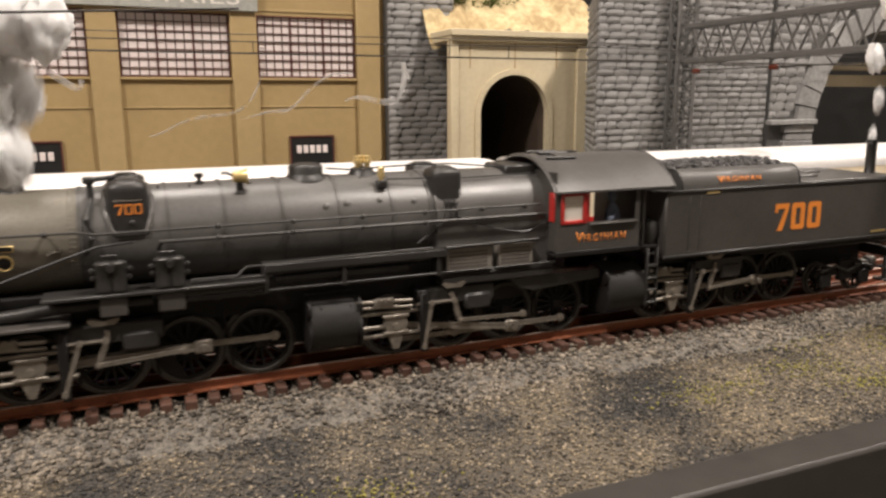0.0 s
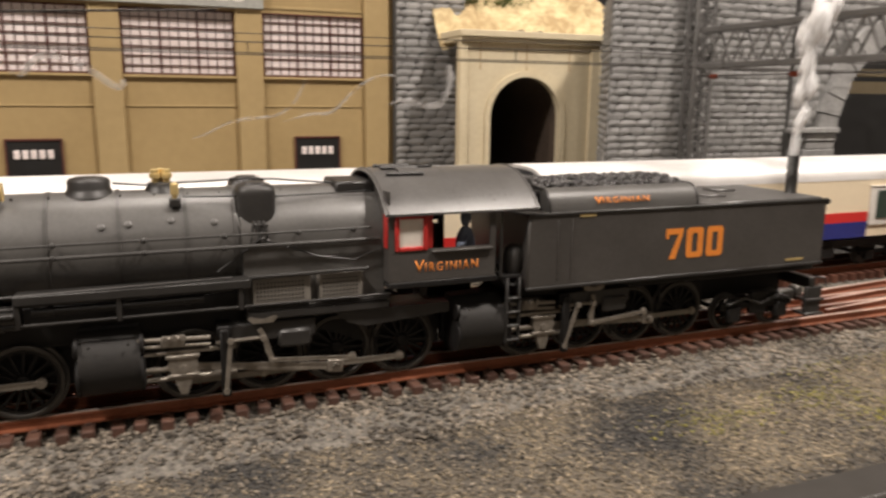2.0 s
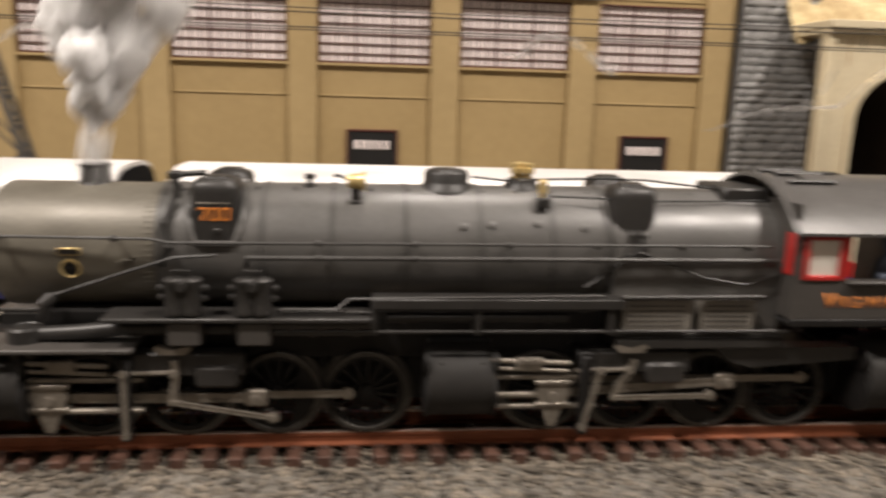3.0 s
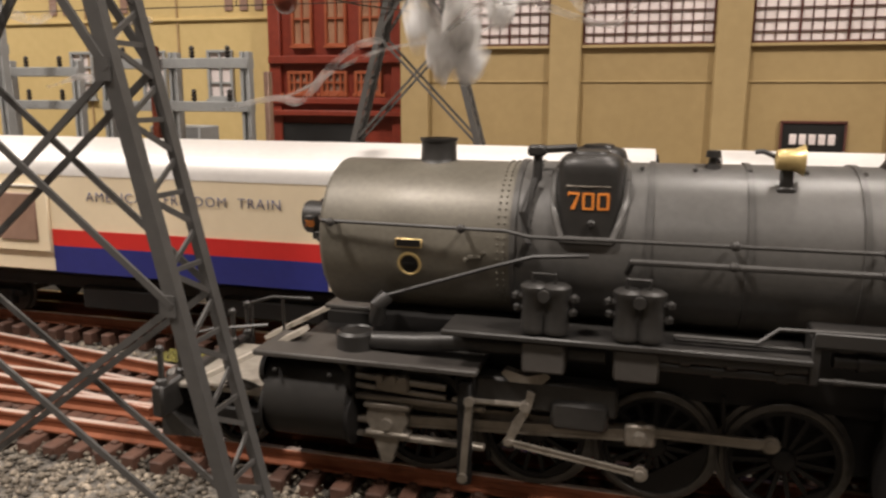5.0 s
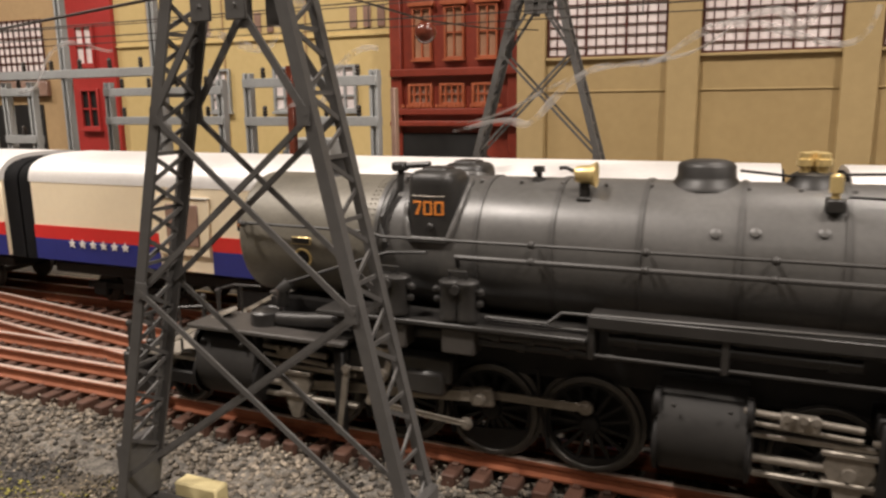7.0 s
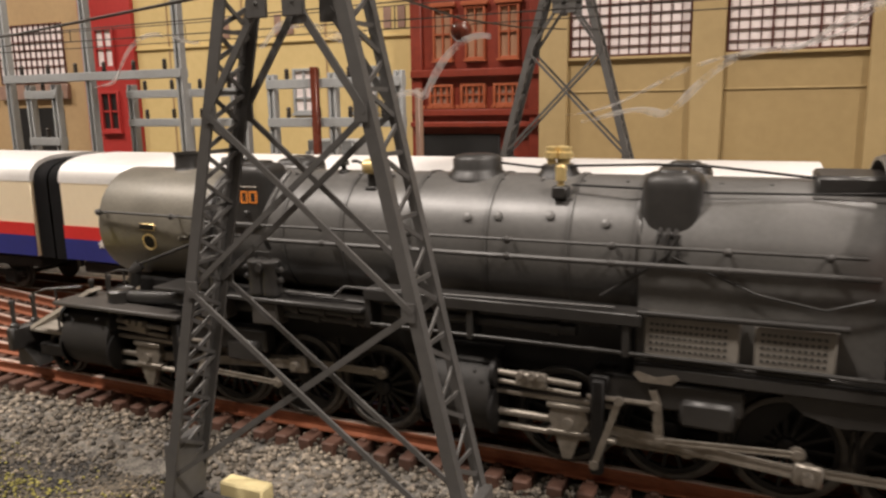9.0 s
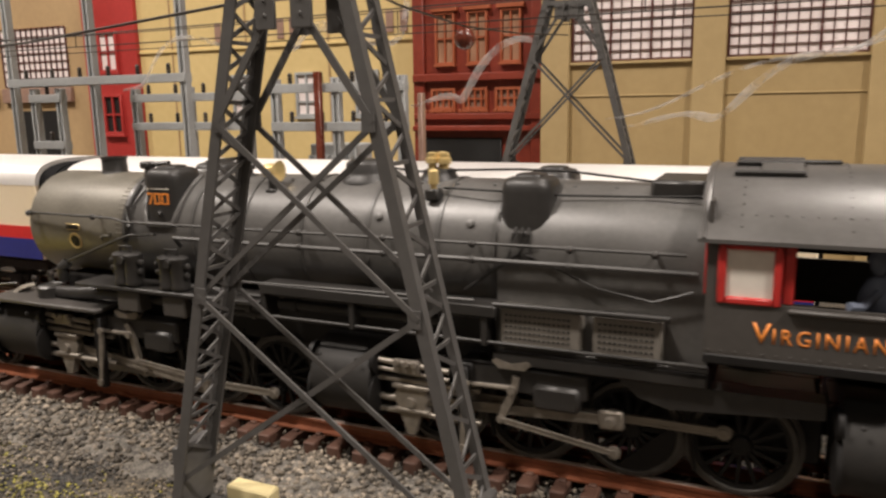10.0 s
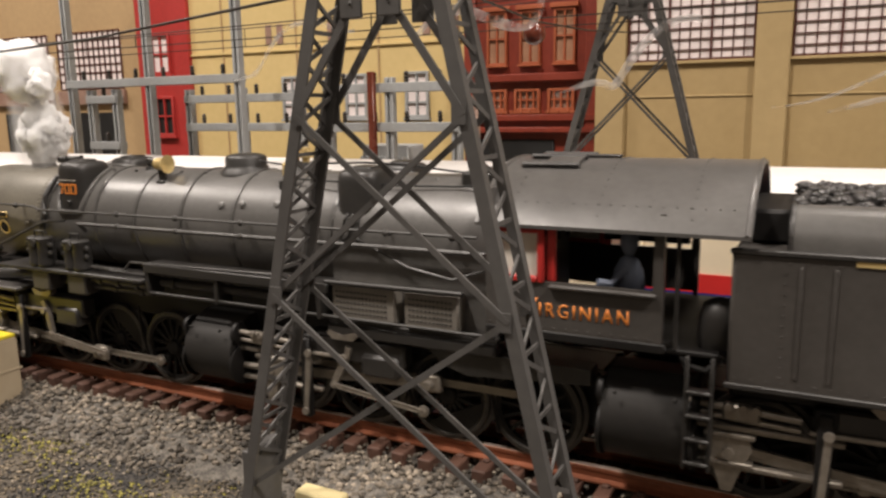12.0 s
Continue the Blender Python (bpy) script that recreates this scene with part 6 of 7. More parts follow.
def tender():
    te = thing("tender", "weathered black coal tender with large orange number, coupled to the cab", "tender")
    x0, x1, zb, zt = 0.2640, 0.4440, 0.0366, 0.0712
    bm = B()
    box(bm, x0, x1, -0.0325, 0.0325, zb, zt, 0.0008)
    body = part("tank", bm, "cabgrey", te, "flat grey-black tank side")
    bm = B()
    for s in (-1, 1):
        a, b = sorted((s * 0.0331, s * 0.0316))
        box(bm, x0 - 0.0004, x1 + 0.0004, a, b, zt - 0.0008, zt + 0.0008, 0.0004)
        box(bm, x0 - 0.0004, x1 + 0.0004, a, b, zb - 0.0004, zb + 0.0012, 0.0003)
    part("beading", bm, "black", body)
    bm = B()
    rivets(bm, [(x0 + 0.002 + 0.0036 * i, -0.0326, z) for i in range(50) for z in (zt - 0.0022, zb + 0.0026)] + [(x, -0.0326, zb + 0.004 + 0.0026 * j) for x in (x0 + 0.012, 0.3080, 0.3550, 0.4020) for j in range(11)], 0.00022)
    part("rivets", bm, "cabgrey", body)
    for x in (0.2795, 0.2868):
        bm = B()
        box(bm, x - 0.0004, x + 0.0004, -0.0329, -0.0324, zb + 0.0040, zt - 0.0030, 0.0001)
        part("seam_strip", bm, "cabgrey", body)
    # bunker with rounded shoulders
    bx0, bx1 = 0.2765, 0.3600
    bm = B()
    prof = []
    for i in range(9):
        a = radians(90 * i / 8)
        prof.append((-0.0215 - 0.0080 * math.cos(a), 0.0712 + 0.0105 * math.sin(a)))
    prof = [(-0.0300, 0.0712)] + prof + [(-0.0200, 0.0817), (-0.0200, 0.0800)]
    full = prof + [(-y, z) for y, z in prof[::-1]]
    extrude_x(bm, full, bx0, bx1)
    bk = part("bunker", bm, "boiler", te, "rounded black bunker side")
    for x in (bx0, bx1):
        bm = B()
        pipe(bm, [(x, y, z) for y, z in prof[1:10]] + [(x, -y, z) for y, z in prof[1:10]][::-1], 0.0006, 6)
        part("bunker_edge", bm, "black", bk)
    bm = B()
    box(bm, 0.2650, bx0, -0.0200, 0.0200, 0.0712, 0.0800, 0.0010)
    part("stoker_box", bm, "under", te)
    m = Matrix.Translation((0.3002, -0.0300, 0.0744)) @ Matrix.Rotation(radians(68), 4, "X")
    words("lettering", "V", 0.0037, m, "orange", te, width=0.0040, bold=0.02)
    words("lettering", "IRGINIAN", 0.0030, m @ Matrix.Translation((0.0042, 0.0003, 0)), "orange", te, width=0.0262, bold=0.015, spacing=1.25)
    block_number("number", facing_front(0.3397, -0.0326, 0.0457), 0.0152, 0.0350, "orange", te, "large orange numerals")
    bm = B()
    for a, b, z in ((0.2905, 0.2990, 0.0693), (0.4180, 0.4300, 0.0395)):
        box(bm, a, b, -0.0328, -0.0324, z, z + 0.0012)
    part("stencil_bars", bm, "brass", te, "small illegible stencilled lines", smooth=0)
    # rear deck
    bm = B()
    box(bm, 0.3610, 0.4425, -0.0300, 0.0300, zt - 0.0004, zt + 0.0012, 0.0004)
    part("water_deck", bm, "roofgrey", te, "worn satin tank deck")
    for x, yy in ((0.385, -0.008), (0.408, 0.010)):
        bm = B()
        box(bm, x - 0.007, x + 0.007, yy - 0.006, yy + 0.006, zt + 0.0008, zt + 0.0026, 0.0006)
        part("water_hatch", bm, "roofgrey", te)
    bm = B()
    lathe(bm, [(0.0040, zt), (0.0036, zt + 0.0012), (0.0031, zt + 0.0020), (0.0030, 0.0918), (0.0033, 0.0922), (0.0033, 0.0930), (0.0024, 0.0930), (0.0022, 0.0880), (0, 0.0880)], Matrix.Translation((0.4395, -0.0110, 0)), 24)
    part("exhaust_pipe", bm, "black", te, "slim black exhaust stack on the rear deck")
    # underframe, rear truck and coupler
    bm = B()
    box(bm, x0, x1 + 0.004, -0.0250, 0.0250, 0.0310, 0.0366, 0.0010)
    box(bm, 0.3790, 0.4400, -0.0100, 0.0100, 0.0150, 0.0310, 0.0010)
    part("underframe", bm, "under", te)
    tr = new("rear_truck")
    tr.parent = te
    for s in (-1, 1):
        bm = B()
        y0, y1 = sorted((s * 0.0205, s * 0.0235))
        box(bm, 0.3860, 0.4360, y0, y1, 0.0120, 0.0165, 0.0008)
        for x in (0.3945, 0.4270):
            box(bm, x - 0.0045, x + 0.0045, *sorted((s * 0.0215, s * 0.0250)), 0.0055, 0.0145, 0.0010)
        box(bm, 0.4050, 0.4170, *sorted((s * 0.0210, s * 0.0245)), 0.0090, 0.0220, 0.0010)
        part("side_frame", bm, "under", tr)
        bm = B()
        pipe(bm, [(0.3880, s * 0.0255, 0.0160), (0.4000, s * 0.0255, 0.0190), (0.4110, s * 0.0255, 0.0150), (0.4230, s * 0.0255, 0.0190), (0.4330, s * 0.0255, 0.0160)], 0.0008, 6)
        part("equaliser", bm, "black", tr)
    for x in (0.3945, 0.4270):
        small_wheels(te, x, 0.0095, "truck_wheel")
    for s in (-1, 1):
        bm = B()
        box(bm, 0.4405, 0.4520, s * 0.0270 - 0.0012, s * 0.0270 + 0.0012, 0.0060, 0.0220, 0.0004)
        box(bm, 0.4400, 0.4530, s * 0.0250 - 0.0045, s * 0.0250 + 0.0045, 0.0060, 0.0074, 0.0003)
        box(bm, 0.4400, 0.4530, s * 0.0250 - 0.0045, s * 0.0250 + 0.0045, 0.0140, 0.0154, 0.0003)
        part("rear_step", bm, "black", te)
    bm = B()
    box(bm, 0.4425, 0.4470, -0.0280, 0.0280, 0.0210, 0.0275, 0.0006)
    part("rear_beam", bm, "black", te)
    bm = B()
    pipe(bm, [(0.4460, -0.0280, 0.0275), (0.4520, -0.0290, 0.0270), (0.4540, -0.0290, 0.0215)], 0.0005, 6)
    bmesh.ops.create_icosphere(bm, subdivisions=2, radius=0.0018, matrix=Matrix.Translation((0.4452, -0.0310, 0.0700)))
    part("grab_iron", bm, "black", te)
    bm = B()
    box(bm, 0.4450, 0.4620, -0.0030, 0.0030, 0.0085, 0.0135, 0.0010)
    box(bm, 0.4590, 0.4650, -0.0045, 0.0030, 0.0065, 0.0155, 0.0014)
    part("coupler", bm, "tyre", te)
    running_gear(te, "rear")
    # coal
    rng = np.random.default_rng(4)
    n = 900
    p = np.stack([rng.uniform(bx0 + 0.001, bx1 - 0.001, n), rng.uniform(-0.0195, 0.0195, n), np.zeros(n)], 1)
    p[:, 2] = 0.0800 + 0.0036 * np.cos(p[:, 1] / 0.0200 * 1.4) + rng.uniform(-0.0006, 0.0008, n)
    co = stones("coal_load", p, rng.uniform(0.0010, 0.0024, n), "coal", "heaped shiny black coal in the tender bunker", "coal", 9)
    CARRIED.append(co)
    return te


def frosted():
    m = mat("hazy_pane", (0.80, 0.76, 0.68), 0.35, 0.0, (0.62, 0.58, 0.52), 200, 90, 0.0)
    return m


M["frost"] = frosted()
LOCO = locomotive()
TENDER = tender()


# ---------------------------------------------------------------- parked passenger cars
def passenger_car(x0, x1, lettered, panels, bellows=(1, 1), white=False):
    c = thing("passenger_car", "cream passenger car with silver roof and red and blue stripes, parked", "railway car", group="parked cream cars")
    y0, y1 = 0.0646, 0.1290
    yc = (y0 + y1) / 2
    bm = B()
    box(bm, x0, x1, y0, y1, 0.0248, 0.0690, 0.0006)
    body = part("body", bm, "cream", c, "glossy cream side")
    bm = B()
    n = 28
    prof = []
    for i in range(n + 1):
        a = math.pi * i / n
        prof.append((yc - 0.0324 * math.copysign(abs(math.cos(a)) ** 0.62, math.cos(a)), 0.0672 + 0.0140 * math.sin(a) ** 0.80))
    extrude_x(bm, prof, x0 - 0.0004, x1 + 0.0004)
    part("roof", bm, "silver", c, "satin silver roof")
    gaps = sorted((p - 0.0163, p + 0.0163) for p in panels)
    cuts = [x0] + [v for g in gaps for v in g] + [x1]
    for a, b in zip(cuts[::2], cuts[1::2]):
        for nm, z0, z1, mt in (("red_stripe", 0.0366, 0.0438, "stripe_red"), ("blue_stripe", 0.0250, 0.0366, "stripe_blue")):
            bm = B()
            box(bm, a + 0.0003, b - 0.0003, y0 - 0.0004, y0 + 0.0002, z0, z1)
            part(nm, bm, mt, body, smooth=0)
    for p in panels:
        w = new("window")
        w.parent = c
        bm = B()
        box(bm, p - 0.0160, p + 0.0160, y0 - 0.0014, y0 + 0.0004, 0.0335, 0.0618, 0.0005)
        part("panel", bm, "whitepaint" if white else "cream", w)
        bm = B()
        box(bm, p - 0.0100, p + 0.0100, y0 - 0.0022, y0 - 0.0010, 0.0385, 0.0592, 0.0004)
        part("pane", bm, "greenpane" if white else "doorpink", w, "dark reflecting window")
        bm = B()
        box(bm, p - 0.0165, p + 0.0165, y0 - 0.0020, y0 + 0.0002, 0.0622, 0.0628)
        part("drip_rail", bm, "whitepaint", w, smooth=0)
    if lettered:
        words("lettering", "AMERICAN  FREEDOM  TRAIN", 0.0040, facing_front(x0 + 0.1405, y0 - 0.0004, 0.0567), "letter_blue", body, width=0.0905, bold=-0.008, spacing=1.15)
    for i in range(6):
        for base in (x0 + 0.028,):
            bm = B()
            star = [(base + 0.0075 * i + r * math.sin(k * math.pi / 5), 0.0348 + r * math.cos(k * math.pi / 5)) for k in range(10) for r in ((0.0026 if k % 2 == 0 else 0.0011),)]
            extrude_y(bm, star[::-1], y0 - 0.0010, y0 - 0.0004)
            part("star", bm, "whitepaint", body, smooth=0)
    for s, x in ((-1, x0), (1, x1)):
        bm = B()
        deep = 0.0108 if bellows[s > 0] else 0.0016
        a, b = sorted((x, x + s * deep))
        pr = [(yc + (y - yc) * 0.93, 0.0225 + (z - 0.0225) * 0.965) for y, z in [(y0, 0.0240)] + prof + [(y1, 0.0240)]]
        extrude_x(bm, pr, a + 0.0002, b)
        part("diaphragm", bm, "rubber", c, "black rubber end bellows")
    bm = B()
    box(bm, x0 + 0.005, x1 - 0.005, y0 + 0.006, y1 - 0.006, 0.0165, 0.0225, 0.0008)
    box(bm, (x0 + x1) / 2 - 0.055, (x0 + x1) / 2 - 0.012, y0 + 0.003, y1 - 0.003, 0.0080, 0.0180, 0.0010)
    box(bm, (x0 + x1) / 2 + 0.014, (x0 + x1) / 2 + 0.060, y0 + 0.003, y1 - 0.003, 0.0095, 0.0180, 0.0010)
    part("underframe", bm, "under", c)
    for xc in (x0 + 0.060, x1 - 0.060):
        t = new("bogie")
        t.parent = c
        for yy in (y0 + 0.008, y1 - 0.010):
            bm = B()
            box(bm, xc - 0.034, xc + 0.034, yy, yy + 0.0025, 0.0090, 0.0125, 0.0006)
            for dx in (-0.024, 0.024):
                box(bm, xc + dx - 0.005, xc + dx + 0.005, yy - 0.001, yy + 0.003, 0.0050, 0.0130, 0.0008)
            box(bm, xc - 0.007, xc + 0.007, yy - 0.001, yy + 0.003, 0.0065, 0.0170, 0.0008)
            part("bogie_frame", bm, "under", t)
        for dx in (-0.024, 0.024):
            bm = B()
            for s in (-1, 1):
                lathe(bm, [(0, 0.0), (0.0080, 0.0), (0.0084, 0.0006), (0.0084, 0.0022), (0.0095, 0.0026), (0.0095, 0.0034), (0, 0.0034)], Matrix.Translation((xc + dx, 0.0965 + s * 0.0186, 0.0088)) @ Matrix.Rotation(radians(90 * s), 4, "X"), 24)
            rod(bm, (xc + dx, 0.080, 0.0088), (xc + dx, 0.113, 0.0088), 0.0015, seg=8)
            part("wheelset", bm, "tyre", t)


for k, lettered in ((-2, False), (-1, False), (0, True), (1, False), (2, False), (3, False)):
    a = -0.5435 + 0.3945 * k
    mid = a + 0.186
    passenger_car(a, a + 0.3715, lettered, (mid - 0.081, mid + 0.081) if k != 2 else (0.332, 0.5325), (k != 1, k != 0), k == 2)


# ---------------------------------------------------------------- lattice towers
def lattice_tower(label, xc, yf, yr, half, z0, z1, levels, head, leg, lace, footed):
    """A tapering four-legged tower: two laced sides joined by crossed braces."""
    t = thing("lattice_tower", label, "power line tower", group="lattice towers")

    def leg_at(s, y, z):
        return Vector((xc + s * half(z), y, z))

    for s in (-1, 1):
        for y in (yf, yr):
            bm = B()
            d = leg * 0.28
            p, q = leg_at(s, y, z0), leg_at(s, y, z1)
            iy = d if y == yf else -d
            bar(bm, p, q, leg, d, (1, 0, 0))
            bar(bm, p + Vector((s * (leg / 2 - d / 2), iy * 1.3, 0)), q + Vector((s * (leg / 2 - d / 2), iy * 1.3, 0)), leg * 0.7, d, (0, 1, 0))
            part("leg", bm, "lattice", t, smooth=0)
        # zigzag lacing between front and rear leg
        z, k = z0 + 0.004, 0
        while z < z1 - lace:
            bm = B()
            a, b = (yf, yr) if k % 2 == 0 else (yr, yf)
            off = Vector((s * leg * 0.25, 0, 0))
            bar(bm, leg_at(s, a, z) + off, leg_at(s, b, z + lace) + off, 0.0010, 0.0005, (0, 0, 1))
            if s < 0:
                bar(bm, leg_at(s, b, z) - off * 0.2, leg_at(s, a, z + lace) - off * 0.2, 0.0010, 0.0005, (0, 0, 1))
            if k % 2 == 0:
                bar(bm, leg_at(s, yf, z) + off, leg_at(s, yr, z) + off, 0.0009, 0.0005, (0, 0, 1))
            part("lacing", bm, "lattice", t, smooth=0)
            z += lace
            k += 1
    for zl, zh in zip(levels, levels[1:]):
        for y, dd in ((yf, -1), (yr, 1)):
            for s in (-1, 1):
                bm = B()
                o = Vector((0, dd * 0.0006 * s, 0))
                bar(bm, leg_at(s, y, zl) + o, leg_at(-s, y, zh) + o, 0.0013, 0.0006, (0, 0, 1))
                part("brace", bm, "lattice", t, smooth=0)
    for zl in levels[1:]:
        for y, dd in ((yf, -1), (yr, 1)):
            for s in (-1, 1):
                bm = B()
                p = leg_at(s, y, zl)
                box(bm, p.x - 0.0015 - s * 0.001, p.x + 0.0015 - s * 0.001, y + dd * 0.0005 - 0.0003, y + dd * 0.0005 + 0.0003, zl - 0.0020, zl + 0.0020)
                part("gusset", bm, "lattice", t, smooth=0)
    # two inclined braces up to a pair of plates at the head
    zt = levels[-1]
    for y, dd in ((yf, -1), (yr, 1)):
        for s in (-1, 1):
            bm = B()
            bar(bm, leg_at(s, y, zt) + Vector((0, dd * 0.0005, 0)), Vector((xc + s * head[0], y + dd * 0.0005, head[1])), 0.0016, 0.0007, (0, 0, 1))
            part("brace", bm, "lattice", t, smooth=0)
            bm = B()
            box(bm, xc + s * head[0] - 0.0026, xc + s * head[0] + 0.0026, y + dd * 0.0010 - 0.0004, y + dd * 0.0010 + 0.0004, head[1] - 0.0030, head[1] + 0.0060, 0.0002)
            rivets(bm, [(xc + s * head[0], y + dd * 0.0014, head[1] + k * 0.003) for k in (0, 1)], 0.0005)
            part("head_plate", bm, "lattice", t)
    zt = head[1] + 0.006
    for y, dd in ((yf, -1), (yr, 1)):
        bm = B()
        bar(bm, leg_at(-1, y, zt), leg_at(1, y, zt), 0.0024, 0.0007, (0, 0, 1))
        part("head_beam", bm, "lattice", t, smooth=0)
    if footed:
        for s in (-1, 1):
            bm = B()
            p = leg_at(s, (yf + yr) / 2, z0 + 0.012)
            box(bm, p.x - 0.0050, p.x + 0.0050, yf - 0.0015, yr + 0.0015, z0 - 0.0015, z0 + 0.0005, 0.0003)
            box(bm, p.x - 0.0016, p.x + 0.0010, yf, yr, z0 + 0.004, z0 + 0.0220, 0.0003)
            part("foot_plate", bm, "lattice", t)
        bm = B()
        bar(bm, leg_at(-1, yr, z0 + 0.001), leg_at(1, yr, z0 + 0.001), 0.0016, 0.0030, (0, 0, 1))
        bar(bm, leg_at(-1, yf, z0 + 0.001), leg_at(1, yf, z0 + 0.001), 0.0016, 0.0030, (0, 0, 1))
        part("ground_tie", bm, "lattice", t, smooth=0)
    return t


lattice_tower("near grey steel lattice tower with crossed braces", -0.2840, -0.0890, -0.0770, lambda z: 0.0443 - 0.2299 * z, 0.0, 0.178, (0.0125, 0.0640, 0.1050), (0.0045, 0.1275), 0.0028, 0.0066, True)
lattice_tower("dark grey steel lattice tower standing before the red house", -0.2980, 0.194, 0.206, lambda z: 0.0563 - 0.272 * z, -0.0120, 0.195, (0.020, 0.0755, 0.1330), (0.004, 0.1560), 0.0032, 0.0085, False)


def tower_footing():
    for s in (-1, 1):
        bm = B()
        x = -0.2840 + s * 0.0427
        box(bm, x - 0.0075, x + 0.0075, -0.0935, -0.0725, -0.0160, -0.0014, 0.0008)
        tagged(part("footing", bm, "earth"), "small earth-coloured footing under the lattice tower", "footing")
    for x0, x1, y0, y1 in ((-0.3230, -0.3085, -0.0745, -0.0690), (-0.3050, -0.2950, -0.0895, -0.0780)):
        bm = B()
        box(bm, x0, x1, y0, y1, -0.0150, 0.0050, 0.0006)
        tagged(part("timber_block", bm, "plinth"), "pale yellow timber block beside the lattice tower", "timber block", group="timber blocks")


tower_footing()


def yellow_topped_block():
    b = thing("block", "beige block with a bright yellow top beside the track", "block")
    bm = B()
    box(bm, -0.565, -0.4975, -0.078, -0.0345, -0.0160, 0.0150, 0.0008)
    box(bm, -0.5655, -0.497, -0.0785, -0.0340, 0.0010, 0.0022, 0.0003)
    part("body", bm, "beige", b)
    bm = B()
    box(bm, -0.5645, -0.498, -0.0775, -0.0350, 0.0150, 0.0166, 0.0004)
    part("top", bm, "yellowpaint", b, "bright yellow painted top")


yellow_topped_block()


# ---------------------------------------------------------------- catenary gantry and wires
def gantry():
    g = thing("catenary_gantry", "grey steel catenary gantry with a trussed beam over the tracks", "gantry")
    x0, x1 = 0.508, 0.527
    for yp in (0.243, -0.115):
        for x in (x0, x1):
            for y in (yp - 0.006, yp + 0.006):
                bm = B()
                box(bm, x - 0.0022, x + 0.0022, y - 0.0013, y + 0.0013, BASE, 0.255, 0.0004)
                part("post_angle", bm, "gantry", g)
        z = 0.0
        k = 0
        while z < 0.246:
            bm = B()
            for y in (yp - 0.0074, yp + 0.0074):
                bar(bm, (x0, y, z), (x1, y, z + 0.011), 0.0016, 0.0005, (0, 0, 1))
                bar(bm, (x1, y, z), (x0, y, z + 0.011), 0.0016, 0.0005, (0, 0, 1))
            for x in (x0, x1):
                a, b = (yp - 0.006, yp + 0.006) if k % 2 else (yp + 0.006, yp - 0.006)
                bar(bm, (x, a, z), (x, b, z + 0.011), 0.0014, 0.0005, (0, 0, 1))
            part("post_lacing", bm, "gantry", g, smooth=0)
            z += 0.011
            k += 1
    zb, zt, ya, yb = 0.1530, 0.1845, -0.110, 0.240
    for x in (0.511, 0.524):
        for z in (zb, zt):
            bm = B()
            box(bm, x - 0.0012, x + 0.0012, ya, yb, z - 0.0022, z + 0.0022, 0.0004)
            part("beam_chord", bm, "gantry", g)
        n = 22
        for i in range(n):
            bm = B()
            p, q = ya + (yb - ya) * i / n, ya + (yb - ya) * (i + 1) / n
            za, zc = (zb, zt) if i % 2 == 0 else (zt, zb)
            bar(bm, (x, p, za), (x, q, zc), 0.0020, 0.0007, (0, 0, 1))
            part("beam_web", bm, "gantry", g, smooth=0)
    bm = B()
    for i in range(12):
        y = ya + (yb - ya) * i / 11
        bar(bm, (0.511, y, zb), (0.524, y, zb), 0.0016, 0.0006, (0, 0, 1))
        bar(bm, (0.511, y, zt), (0.524, y, zt), 0.0016, 0.0006, (0, 0, 1))
    part("beam_ties", bm, "gantry", g, smooth=0)
    g.matrix_basis = END
    # cross-span wire with brown insulators
    w = thing("cross_span", "thin cross-span wire with red-brown insulators under the gantry", "wire")
    bm = B()
    pipe(bm, [(0.5175, -0.108, 0.1440), (0.5175, 0.06, 0.1432), (0.5175, 0.238, 0.1445)], 0.0006, 6)
    part("span_wire", bm, "wire", w)
    for y in (0.222, 0.130, 0.020, -0.06):
        bm = B()
        prof = [(0.0008, -0.0045)] + [v for k in range(4) for v in ((0.0014, -0.0040 + 0.0021 * k), (0.0024, -0.0034 + 0.0021 * k), (0.0014, -0.0027 + 0.0021 * k))] + [(0.0008, 0.0045)]
        lathe(bm, prof, Matrix.Translation((0.5175, y, 0.1436)) @ ALONG_Y, 14)
        part("insulator", bm, "insul", w, "red-brown ribbed insulator")
    w.matrix_basis = END


def catenary(y, zc, zm, label):
    c = thing("overhead_wire", label, "overhead wire", group="overhead wires")
    bm = B()
    rod(bm, (-1.6, y, zc), (1.6, y, zc), 0.00032, seg=6)
    part("contact_wire", bm, "wire", c)
    bm = B()
    pts = [(-1.6 + 0.08 * i, y, zm - 0.0022 * math.sin(math.pi * ((i * 0.08) % 0.64) / 0.64)) for i in range(41)]
    pipe(bm, pts, 0.00032, 6)
    part("messenger_wire", bm, "wire", c)
    for p in pts[1::2]:
        bm = B()
        rod(bm, (p[0], y, zc), p, 0.0003, seg=6)
        part("dropper", bm, "wire", c)


gantry()
catenary(0.0965, 0.1440, 0.1525, "thin dark contact and messenger wires over the parked cars")
catenary(0.1900, 0.1500, 0.1640, "thin dark contact and messenger wires before the factory")


